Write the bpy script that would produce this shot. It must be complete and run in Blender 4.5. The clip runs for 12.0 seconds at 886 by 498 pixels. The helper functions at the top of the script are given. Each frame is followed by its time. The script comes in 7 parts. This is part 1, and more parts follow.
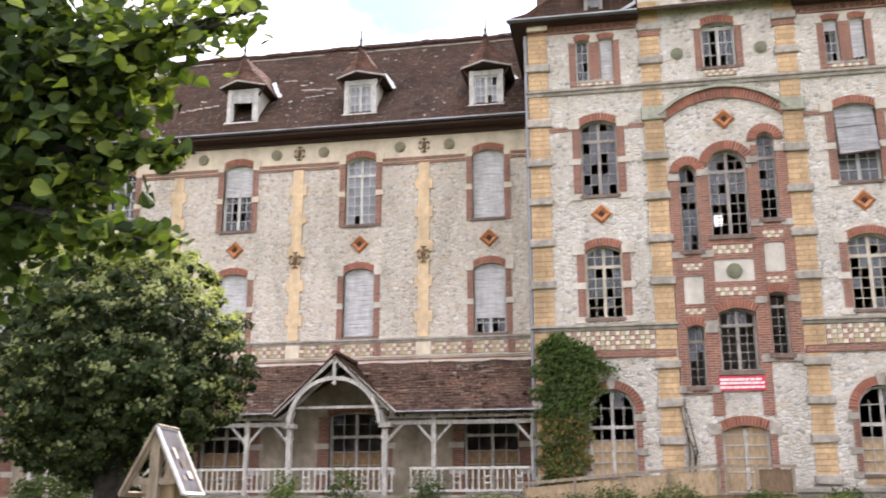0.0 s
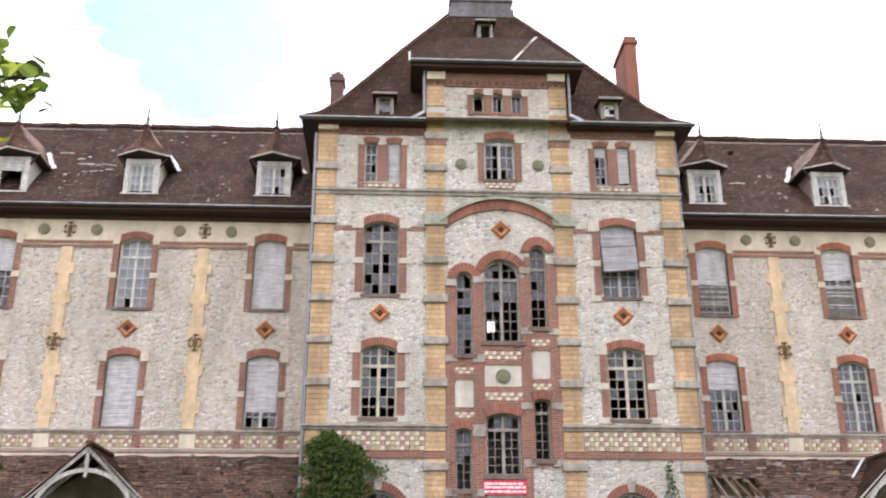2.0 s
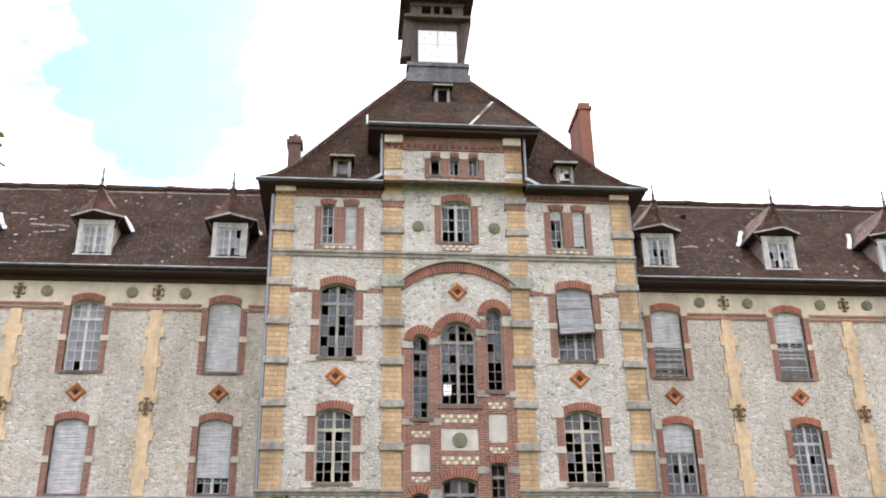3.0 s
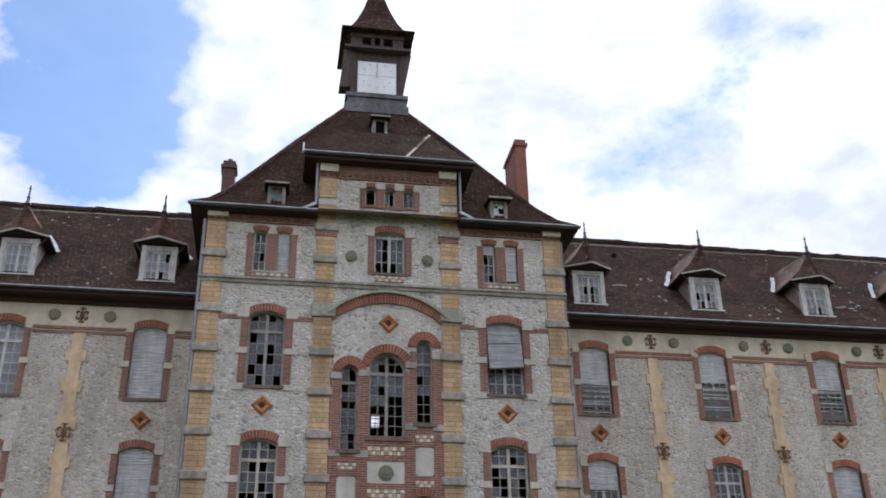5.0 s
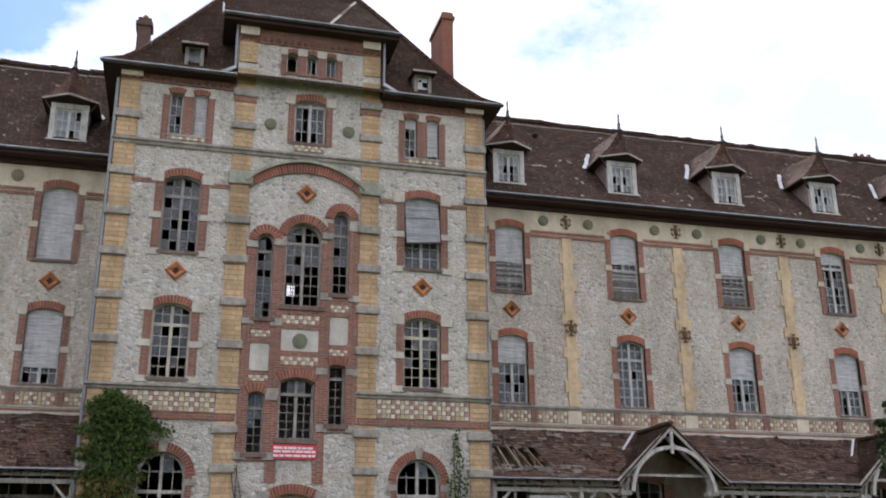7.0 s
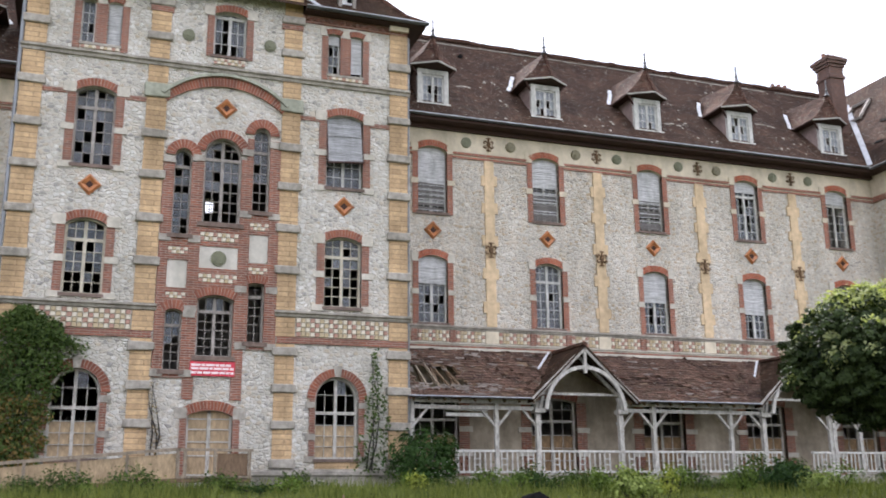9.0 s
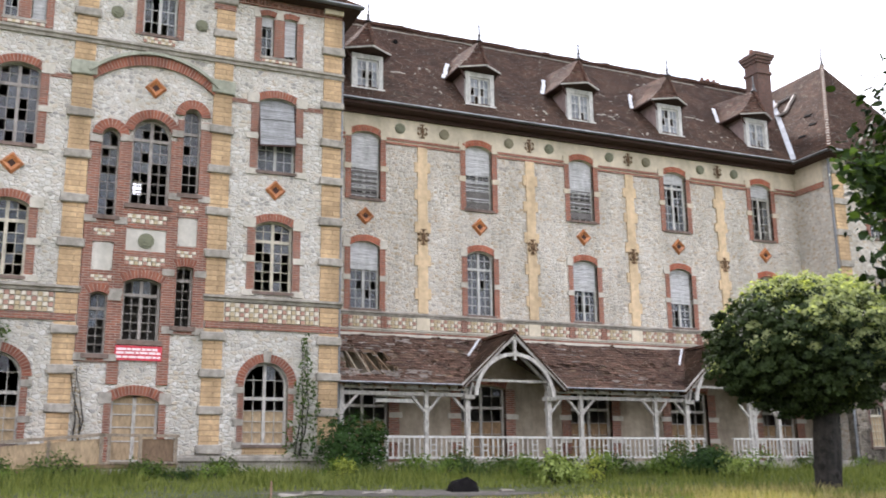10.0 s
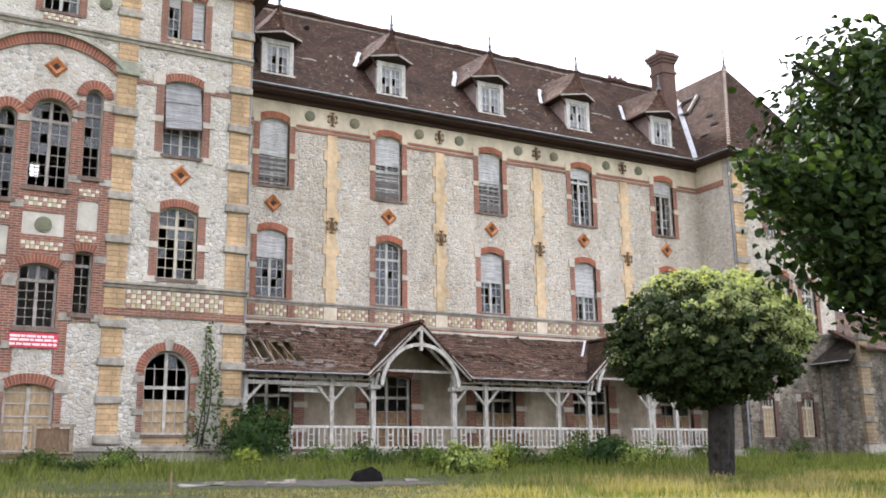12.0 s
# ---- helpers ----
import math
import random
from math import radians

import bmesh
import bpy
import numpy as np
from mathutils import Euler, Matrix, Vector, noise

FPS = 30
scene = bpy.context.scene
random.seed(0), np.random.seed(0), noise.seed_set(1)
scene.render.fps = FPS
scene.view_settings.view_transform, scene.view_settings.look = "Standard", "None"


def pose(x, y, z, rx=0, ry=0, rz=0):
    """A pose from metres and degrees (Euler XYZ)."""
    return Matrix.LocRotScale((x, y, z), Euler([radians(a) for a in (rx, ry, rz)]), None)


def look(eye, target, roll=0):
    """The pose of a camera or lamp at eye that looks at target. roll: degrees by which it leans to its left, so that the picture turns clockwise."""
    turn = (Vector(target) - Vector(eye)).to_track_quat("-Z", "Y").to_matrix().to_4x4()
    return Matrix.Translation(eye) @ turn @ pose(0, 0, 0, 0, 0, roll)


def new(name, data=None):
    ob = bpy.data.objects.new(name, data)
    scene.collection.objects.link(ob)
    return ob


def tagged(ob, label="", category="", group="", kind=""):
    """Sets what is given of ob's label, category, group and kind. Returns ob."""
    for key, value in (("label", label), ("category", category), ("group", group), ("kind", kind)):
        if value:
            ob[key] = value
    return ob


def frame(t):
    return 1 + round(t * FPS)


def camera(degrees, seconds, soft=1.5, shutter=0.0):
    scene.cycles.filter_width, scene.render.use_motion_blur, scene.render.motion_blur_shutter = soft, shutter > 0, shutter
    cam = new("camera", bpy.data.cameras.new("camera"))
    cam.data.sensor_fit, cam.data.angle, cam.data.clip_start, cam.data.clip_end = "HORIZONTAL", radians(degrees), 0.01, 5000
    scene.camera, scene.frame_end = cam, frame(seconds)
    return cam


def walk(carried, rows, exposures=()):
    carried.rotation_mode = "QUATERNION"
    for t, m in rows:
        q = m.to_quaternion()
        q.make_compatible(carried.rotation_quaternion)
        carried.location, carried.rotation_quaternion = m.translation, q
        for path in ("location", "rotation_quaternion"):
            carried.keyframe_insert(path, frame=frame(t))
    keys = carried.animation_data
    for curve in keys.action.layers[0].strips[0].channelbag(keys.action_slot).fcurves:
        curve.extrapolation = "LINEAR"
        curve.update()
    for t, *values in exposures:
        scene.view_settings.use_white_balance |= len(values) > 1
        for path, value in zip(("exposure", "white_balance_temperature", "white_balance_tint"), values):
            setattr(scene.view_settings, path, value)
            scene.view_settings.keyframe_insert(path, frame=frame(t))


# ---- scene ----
cam = camera(48.4, 12.0, soft=1.8, shutter=0.5)
PATH = [
    (0.0, pose(0, 0, 0, 105.00, 0.02, 10.49)),
    (0.5, pose(0, 0, 0, 105.87, -0.14, 7.32)),
    (1.0, pose(0, 0, 0, 106.78, -0.22, 4.08)),
    (1.5, pose(0, 0, 0, 108.71, -0.10, 0.26)),
    (2.0, pose(0, 0, 0, 110.56, 0.13, -2.84)),
    (2.5, pose(0, 0, 0, 112.41, 0.68, -4.56)),
    (3.0, pose(0, 0, 0, 114.15, 0.92, -5.23)),
    (5.0, pose(0, 0, 0, 115.93, 0.86, -9.55)),
    (5.5, pose(0, 0, 0, 114.02, 0.54, -11.11)),
    (6.0, pose(0, 0, 0, 112.16, 0.23, -12.57)),
    (6.5, pose(0, 0, 0, 110.36, 0.40, -13.81)),
    (7.0, pose(0, 0, 0, 108.58, 0.37, -14.80)),
    (9.0, pose(0, 0, 0, 103.93, 0.54, -19.49)),
    (9.5, pose(0, 0, 0, 103.60, 0.81, -21.30)),
    (10.0, pose(0, 0, 0, 103.10, 0.62, -23.52)),
    (10.5, pose(0, 0, 0, 102.87, 0.61, -25.53)),
    (11.0, pose(0, 0, 0, 102.90, 0.68, -27.36)),
    (11.5, pose(0, 0, 0, 102.78, 0.66, -28.35)),
    (12.0, pose(0, 0, 0, 102.47, 0.77, -28.94)),
]
walk(cam, PATH, [(0.0, 0.79, 6620, 23), (2.0, 0.77, 6570, 23), (3.2, 0.63, 6420, 19), (4.8, -0.34, 5990, 19), (5.2, -0.47, 5990, 19),
                 (6.0, -0.55, 5990, 19), (7.2, -0.06, 6210, 19), (8.8, 0.41, 6160, 19), (10.2, 0.66, 6300, 19), (12.0, 0.73, 6320, 19)])

# ---- world and light ----
SUN_EL, SUN_AZ = radians(46), radians(12)
world = bpy.data.worlds.new("sky")
scene.world = world
world.use_nodes = True


def link(tree, a, i, b, j):
    tree.links.new(a.outputs[i], b.inputs[j])


def node(tree, kind, **values):
    n = tree.nodes.new(kind)
    for key, value in values.items():
        if key == "op":
            n.operation = value
        elif key == "blend":
            n.data_type, n.blend_type = "RGBA", value
        elif key == "feature":
            n.feature = value
        else:
            n.inputs[key.replace("_", " ")].default_value = value
    return n


def ramp(tree, stops, src=None, out=0):
    n = tree.nodes.new("ShaderNodeValToRGB")
    els = n.color_ramp.elements
    while len(els) < len(stops):
        els.new(0.5)
    for e, (p, c) in zip(els, stops):
        e.position = p
        e.color = (*c, 1) if len(c) == 3 else c
    if src:
        link(tree, src, out, n, 0)
    return n


def build_sky():
    t = world.node_tree
    bg = t.nodes["Background"]
    sky = t.nodes.new("ShaderNodeTexSky")
    sky.sky_type, sky.sun_disc = "NISHITA", False
    sky.sun_elevation, sky.sun_rotation = SUN_EL, SUN_AZ
    sky.dust_density, sky.ozone_density = 0.3, 2.0
    tc = t.nodes.new("ShaderNodeTexCoord")
    mp = t.nodes.new("ShaderNodeMapping")
    mp.inputs["Location"].default_value = (0.35, 0.1, 0.0)
    mp.inputs["Scale"].default_value = (1.0, 1.0, 1.7)
    link(t, tc, 0, mp, 0)
    big = node(t, "ShaderNodeTexNoise", Scale=3.6, Detail=10.0, Roughness=0.6)
    link(t, mp, 0, big, 0)
    dot = t.nodes.new("ShaderNodeVectorMath")
    dot.operation = "DOT_PRODUCT"
    dot.inputs[1].default_value = (-0.215, 0.789, 0.576)
    link(t, tc, 0, dot, 0)
    clear = node(t, "ShaderNodeMapRange")
    for key, value in (("From Min", 0.9885), ("From Max", 0.9985), ("To Min", 0.3), ("To Max", -0.3)):
        clear.inputs[key].default_value = value
    link(t, dot, 1, clear, 0)
    total = node(t, "ShaderNodeMath", op="ADD")
    wide = node(t, "ShaderNodeMath", op="MULTIPLY_ADD")
    wide.inputs[1].default_value, wide.inputs[2].default_value = 2.3, -0.65
    link(t, big, 0, wide, 0)
    link(t, wide, 0, total, 0)
    gap = t.nodes.new("ShaderNodeVectorMath")
    gap.operation = "DOT_PRODUCT"
    gap.inputs[1].default_value = (0.31, 0.755, 0.575)
    link(t, tc, 0, gap, 0)
    small = node(t, "ShaderNodeMapRange")
    for key, value in (("From Min", 0.988), ("From Max", 1.0), ("To Min", 0.0), ("To Max", -0.06)):
        small.inputs[key].default_value = value
    link(t, gap, 1, small, 0)
    both = node(t, "ShaderNodeMath", op="ADD")
    link(t, clear, 0, both, 0)
    link(t, small, 0, both, 1)
    link(t, both, 0, total, 1)
    cover = ramp(t, [(0.38, (0.1, 0.1, 0.1)), (0.48, (0.55, 0.55, 0.55)), (0.62, (1, 1, 1))], total)
    fine = node(t, "ShaderNodeTexNoise", Scale=6.0, Detail=6.0, Roughness=0.6)
    link(t, mp, 0, fine, 0)
    cloud = ramp(t, [(0.36, (7.0, 7.7, 8.7)), (0.5, (9.6, 10.0, 10.6)), (0.68, (14.0, 14.1, 14.2))], fine)
    mix = node(t, "ShaderNodeMix", blend="MIX")
    link(t, cover, 0, mix, 0)
    gain = node(t, "ShaderNodeMix", blend="MULTIPLY")
    gain.inputs[0].default_value = 1.0
    gain.inputs[7].default_value = (0.95, 1.2, 1.3, 1)
    link(t, sky, 0, gain, 6)
    link(t, gain, 2, mix, 6)
    link(t, cloud, 0, mix, 7)
    link(t, mix, 2, bg, 0)
    bg.inputs[1].default_value = 0.15


build_sky()
sun = new("sun", bpy.data.lights.new("sun", "SUN"))
sun.data.energy, sun.data.angle, sun.data.color = 6.0, radians(6), (1.0, 0.95, 0.87)
sun.matrix_world = look((math.sin(SUN_AZ) * math.cos(SUN_EL) * 60, math.cos(SUN_AZ) * math.cos(SUN_EL) * 60, math.sin(SUN_EL) * 60), (0, 0, 0))


# ---- materials ----
def surface(name, rough=0.8, metal=0.0):
    m = bpy.data.materials.new(name)
    m.use_nodes = True
    t = m.node_tree
    b = t.nodes["Principled BSDF"]
    b.inputs["Roughness"].default_value = rough
    b.inputs["Metallic"].default_value = metal
    return m, t, b


def coords(t, scale=(1, 1, 1)):
    tc = t.nodes.new("ShaderNodeTexCoord")
    mp = t.nodes.new("ShaderNodeMapping")
    mp.inputs["Scale"].default_value = scale
    link(t, tc, 3, mp, 0)
    return mp


def bump(t, b, src, out=0, strength=0.4, dist=0.02):
    n = node(t, "ShaderNodeBump", Strength=strength, Distance=dist)
    link(t, src, out, n, "Height")
    link(t, n, 0, b, "Normal")


def tint(t, a, aout, c, fac):
    """Multiplies a colour output by a grey ramp's output."""
    m = node(t, "ShaderNodeMix", blend="MULTIPLY")
    m.inputs[0].default_value = fac
    link(t, a, aout, m, 6)
    link(t, c, 0, m, 7)
    return m


def stained(t, src, out, low=0.62, scale=0.35, fac=1.0, stretch=(1, 1, 0.35)):
    mp = coords(t, stretch)
    n = node(t, "ShaderNodeTexNoise", Scale=scale * 3, Detail=6.0, Roughness=0.65)
    link(t, mp, 0, n, 0)
    r = ramp(t, [(0.34, (low, low, low * 0.97)), (0.62, (1, 1, 1))], n)
    return tint(t, src, out, r, fac)


def plain(name, c, rough=0.8, metal=0.0, vary=0.25, scale=6.0, relief=0.25, stain=0.7):
    m, t, b = surface(name, rough, metal)
    mp = coords(t)
    n = node(t, "ShaderNodeTexNoise", Scale=scale, Detail=7.0, Roughness=0.65)
    link(t, mp, 0, n, 0)
    lo, hi = [v * (1 - vary) for v in c], [min(1, v * (1 + vary)) for v in c]
    r = ramp(t, [(0.3, lo), (0.7, hi)], n)
    s = stained(t, r, 0, stain)
    link(t, s, 2, b, 0)
    bump(t, b, n, 0, relief, 0.01)
    return m


def rubble(name, tones, mortar, size=0.2, stain=0.72):
    """Rough flint and limestone laid in courses, with pale mortar."""
    m, t, b = surface(name, 0.88)
    mp = coords(t, (1.0, 1.0, 1.45))
    warp = node(t, "ShaderNodeTexNoise", Scale=3.5, Detail=3.0)
    link(t, mp, 0, warp, 0)
    add = node(t, "ShaderNodeMix", blend="ADD")
    add.inputs[0].default_value = 0.09
    link(t, mp, 0, add, 6)
    link(t, warp, 1, add, 7)
    v = node(t, "ShaderNodeTexVoronoi", Scale=1 / size)
    e = node(t, "ShaderNodeTexVoronoi", Scale=1 / size, feature="DISTANCE_TO_EDGE")
    link(t, add, 2, v, 0)
    link(t, add, 2, e, 0)
    sep = t.nodes.new("ShaderNodeSeparateColor")
    link(t, v, 1, sep, 0)
    stones = ramp(t, [(i / (len(tones) - 1), c) for i, c in enumerate(tones)], sep, 0)
    fine = node(t, "ShaderNodeTexNoise", Scale=22.0, Detail=5.0, Roughness=0.7)
    link(t, mp, 0, fine, 0)
    fr = ramp(t, [(0.3, (0.72, 0.72, 0.72)), (0.65, (1.0, 1.0, 1.0))], fine)
    st = tint(t, stones, 0, fr, 0.8)
    gap = ramp(t, [(0.03, (0, 0, 0)), (0.16, (1, 1, 1))], e)
    mix = node(t, "ShaderNodeMix", blend="MIX")
    link(t, gap, 0, mix, 0)
    mix.inputs[6].default_value = (*mortar, 1)
    link(t, st, 2, mix, 7)
    s = stained(t, mix, 2, stain)
    link(t, s, 2, b, 0)
    h = node(t, "ShaderNodeMath", op="MULTIPLY_ADD")
    h.inputs[1].default_value = 0.35
    link(t, fine, 0, h, 0)
    link(t, gap, 0, h, 2)
    bump(t, b, h, 0, 0.9, 0.035)
    return m


def brickwork(name, c1, c2, mortar, h=0.07, w=0.22, stain=0.7, relief=0.6):
    m, t, b = surface(name, 0.85)
    tc = t.nodes.new("ShaderNodeTexCoord")
    sep = t.nodes.new("ShaderNodeSeparateXYZ")
    link(t, tc, 3, sep, 0)
    add = node(t, "ShaderNodeMath", op="ADD")
    link(t, sep, 0, add, 0)
    link(t, sep, 1, add, 1)
    com = t.nodes.new("ShaderNodeCombineXYZ")
    link(t, add, 0, com, 0)
    link(t, sep, 2, com, 1)
    k = t.nodes.new("ShaderNodeTexBrick")
    k.inputs["Color1"].default_value = (*c1, 1)
    k.inputs["Color2"].default_value = (*c2, 1)
    k.inputs["Mortar"].default_value = (*mortar, 1)
    k.inputs["Scale"].default_value = 1.0
    k.inputs["Mortar Size"].default_value = 0.015
    k.inputs["Mortar Smooth"].default_value = 0.3
    k.inputs["Brick Width"].default_value = w
    k.inputs["Row Height"].default_value = h
    link(t, com, 0, k, 0)
    n = node(t, "ShaderNodeTexNoise", Scale=9.0, Detail=6.0, Roughness=0.7)
    link(t, tc, 3, n, 0)
    r = ramp(t, [(0.3, (0.6, 0.6, 0.62)), (0.65, (1.05, 1.03, 1.0))], n)
    a = tint(t, k, 0, r, 0.85)
    s = stained(t, a, 2, stain)
    link(t, s, 2, b, 0)
    inv = node(t, "ShaderNodeMath", op="SUBTRACT")
    inv.inputs[0].default_value = 1.0
    link(t, k, 1, inv, 1)
    bump(t, b, inv, 0, relief, 0.015)
    return m


def tiled(name, c1, c2, moss, row=0.11, w=0.17, lichen=(0.45, 0.44, 0.38)):
    """Small flat clay tiles in rows, weathered, with moss and lichen."""
    m, t, b = surface(name, 0.95)
    b.inputs["Specular IOR Level"].default_value = 0.12
    tc = t.nodes.new("ShaderNodeTexCoord")
    sep = t.nodes.new("ShaderNodeSeparateXYZ")
    link(t, tc, 3, sep, 0)
    add = node(t, "ShaderNodeMath", op="ADD")
    link(t, sep, 0, add, 0)
    link(t, sep, 1, add, 1)
    com = t.nodes.new("ShaderNodeCombineXYZ")
    link(t, add, 0, com, 0)
    link(t, sep, 2, com, 1)
    k = t.nodes.new("ShaderNodeTexBrick")
    k.inputs["Color1"].default_value = (*c1, 1)
    k.inputs["Color2"].default_value = (*c2, 1)
    k.inputs["Mortar"].default_value = (*[v * 0.35 for v in c1], 1)
    k.inputs["Scale"].default_value = 1.0
    k.inputs["Mortar Size"].default_value = 0.012
    k.inputs["Brick Width"].default_value = w
    k.inputs["Row Height"].default_value = row
    link(t, com, 0, k, 0)
    n = node(t, "ShaderNodeTexNoise", Scale=0.9, Detail=9.0, Roughness=0.7)
    link(t, tc, 3, n, 0)
    r = ramp(t, [(0.32, (0.42, 0.42, 0.44)), (0.62, (1.15, 1.08, 1.0))], n)
    mr = coords(t, (1.3, 1.3, 9.0))
    rows = node(t, "ShaderNodeTexNoise", Scale=1.0, Detail=10.0, Roughness=0.85)
    link(t, mr, 0, rows, 0)
    rr = ramp(t, [(0.36, (0.28, 0.28, 0.3)), (0.5, (0.95, 0.93, 0.9)), (0.66, (1.35, 1.3, 1.25))], rows)
    a0 = tint(t, k, 0, r, 0.9)
    a = tint(t, a0, 2, rr, 0.85)
    n2 = node(t, "ShaderNodeTexNoise", Scale=1.6, Detail=10.0, Roughness=0.75)
    link(t, tc, 3, n2, 0)
    mk = ramp(t, [(0.55, (0, 0, 0)), (0.68, (0.75, 0.75, 0.75))], n2)
    mix = node(t, "ShaderNodeMix", blend="MIX")
    link(t, mk, 0, mix, 0)
    link(t, a, 2, mix, 6)
    mix.inputs[7].default_value = (*moss, 1)
    n3 = node(t, "ShaderNodeTexNoise", Scale=8.0, Detail=7.0, Roughness=0.8)
    link(t, tc, 3, n3, 0)
    lk = ramp(t, [(0.575, (0, 0, 0)), (0.66, (0.8, 0.8, 0.8))], n3)
    mix2 = node(t, "ShaderNodeMix", blend="MIX")
    link(t, lk, 0, mix2, 0)
    link(t, mix, 2, mix2, 6)
    mix2.inputs[7].default_value = (*lichen, 1)
    link(t, mix2, 2, b, 0)
    h = node(t, "ShaderNodeMath", op="MULTIPLY_ADD")
    h.inputs[1].default_value = -0.6
    link(t, k, 1, h, 0)
    link(t, n3, 0, h, 2)
    bump(t, b, h, 0, 1.0, 0.06)
    return m


def timber(name, c, rough=0.75, peel=(0.3, 0.24, 0.18), amount=0.5, grain=(1, 1, 0.3)):
    """Weathered painted or bare wood, streaked along its grain."""
    m, t, b = surface(name, rough)
    mp = coords(t, grain)
    n = node(t, "ShaderNodeTexNoise", Scale=14.0, Detail=7.0, Roughness=0.7)
    link(t, mp, 0, n, 0)
    r = ramp(t, [(0.30, peel), (0.30 + 0.2 * amount, [0.6 * v for v in c]), (0.62, c)], n)
    s = stained(t, r, 0, 0.7, 1.2)
    link(t, s, 2, b, 0)
    bump(t, b, n, 0, 0.3, 0.01)
    return m


def foliage(name, dark, light, trans=0.25):
    m, t, b = surface(name, 0.6)
    b.inputs["Specular IOR Level"].default_value = 0.12
    g = t.nodes.new("ShaderNodeNewGeometry")
    n = node(t, "ShaderNodeTexNoise", Scale=0.9, Detail=3.0)
    mp = coords(t)
    link(t, mp, 0, n, 0)
    a = node(t, "ShaderNodeMath", op="MULTIPLY_ADD")
    a.inputs[1].default_value = 0.6
    link(t, g, "Random Per Island", a, 0)
    link(t, n, 0, a, 2)
    r = ramp(t, [(0.35, dark), (1.05 / 1.1, light)], a)
    link(t, r, 0, b, 0)
    tr = t.nodes.new("ShaderNodeBsdfTranslucent")
    br = node(t, "ShaderNodeMix", blend="MULTIPLY")
    br.inputs[0].default_value = 1.0
    br.inputs[7].default_value = (1.5, 1.6, 0.6, 1)
    link(t, r, 0, br, 6)
    link(t, br, 2, tr, 0)
    mx = t.nodes.new("ShaderNodeMixShader")
    mx.inputs[0].default_value = trans
    out = t.nodes["Material Output"]
    link(t, b, 0, mx, 1)
    link(t, tr, 0, mx, 2)
    link(t, mx, 0, out, 0)
    return m


def dusty_glass(name, dust, amount):
    """Old window glass: clear and glossy, under an uneven film of dust."""
    m, t, b = surface(name, 0.06)
    b.inputs["Base Color"].default_value = (0.9, 0.95, 0.95, 1)
    b.inputs["Transmission Weight"].default_value = 1.0
    b.inputs["IOR"].default_value = 1.45
    d = t.nodes.new("ShaderNodeBsdfDiffuse")
    o = t.nodes.new("ShaderNodeObjectInfo")
    r = ramp(t, [(0.0, [v * 0.6 for v in dust]), (1.0, dust)], o, "Random")
    link(t, r, 0, d, 0)
    mp = coords(t)
    n = node(t, "ShaderNodeTexNoise", Scale=4.0, Detail=5.0)
    link(t, mp, 0, n, 0)
    f = ramp(t, [(0.3, (amount * 0.7,) * 3), (0.7, (min(1, amount * 1.3),) * 3)], n)
    mx = t.nodes.new("ShaderNodeMixShader")
    link(t, f, 0, mx, 0)
    link(t, b, 0, mx, 1)
    link(t, d, 0, mx, 2)
    link(t, mx, 0, t.nodes["Material Output"], 0)
    return m


FLINT = rubble("white_flint_rubble", [(0.36, 0.345, 0.32), (0.60, 0.57, 0.50), (0.70, 0.68, 0.62), (0.78, 0.76, 0.70), (0.58, 0.50, 0.38), (0.74, 0.72, 0.67)], (0.60, 0.56, 0.48), 0.165, 0.8)
FLINT_WING = rubble("grey_flint_rubble", [(0.42, 0.385, 0.335), (0.60, 0.56, 0.49), (0.70, 0.665, 0.59), (0.80, 0.765, 0.69), (0.56, 0.44, 0.30), (0.72, 0.67, 0.58)], (0.63, 0.57, 0.47), 0.15, 0.74)
RED = brickwork("red_brick", (0.36, 0.118, 0.066), (0.20, 0.072, 0.047), (0.40, 0.31, 0.245), 0.078, 0.3, relief=1.0)
RED_NEW = brickwork("orange_red_brick", (0.45, 0.13, 0.064), (0.30, 0.09, 0.053), (0.42, 0.32, 0.25), 0.078, 0.3, relief=1.0)
YELLOW = brickwork("yellow_brick", (0.69, 0.485, 0.27), (0.53, 0.365, 0.2), (0.40, 0.275, 0.155), 0.17, 1.1, 0.6, 0.8)
OCHRE_STUCCO = plain("worn_ochre_stucco", (0.63, 0.475, 0.295), 0.9, 0, 0.2, 4.0, 0.4, 0.62)
YELLOW_GRIMY = brickwork("grimy_yellow_brick", (0.36, 0.27, 0.16), (0.26, 0.195, 0.12), (0.19, 0.145, 0.095), 0.17, 1.1, 0.6, 0.6)
STONE_GRIMY = plain("lichened_limestone", (0.24, 0.215, 0.175), 0.92, 0, 0.5, 5.0, 0.6, 0.4)
STONE = plain("grey_limestone", (0.36, 0.33, 0.28), 0.9, 0, 0.35, 5.0, 0.5, 0.6)


def voussoir_material(name, dark, light):
    m, t, b = surface(name, 0.85)
    g = t.nodes.new("ShaderNodeNewGeometry")
    r = ramp(t, [(0.0, dark), (1.0, light)], g, "Random Per Island")
    n = node(t, "ShaderNodeTexNoise", Scale=9.0, Detail=6.0, Roughness=0.7)
    link(t, coords(t), 0, n, 0)
    k = tint(t, r, 0, ramp(t, [(0.3, (0.65, 0.65, 0.66)), (0.65, (1.05, 1.03, 1.0))], n), 0.85)
    st = stained(t, k, 2, 0.7)
    link(t, st, 2, b, 0)
    bump(t, b, n, 0, 0.5, 0.01)
    return m


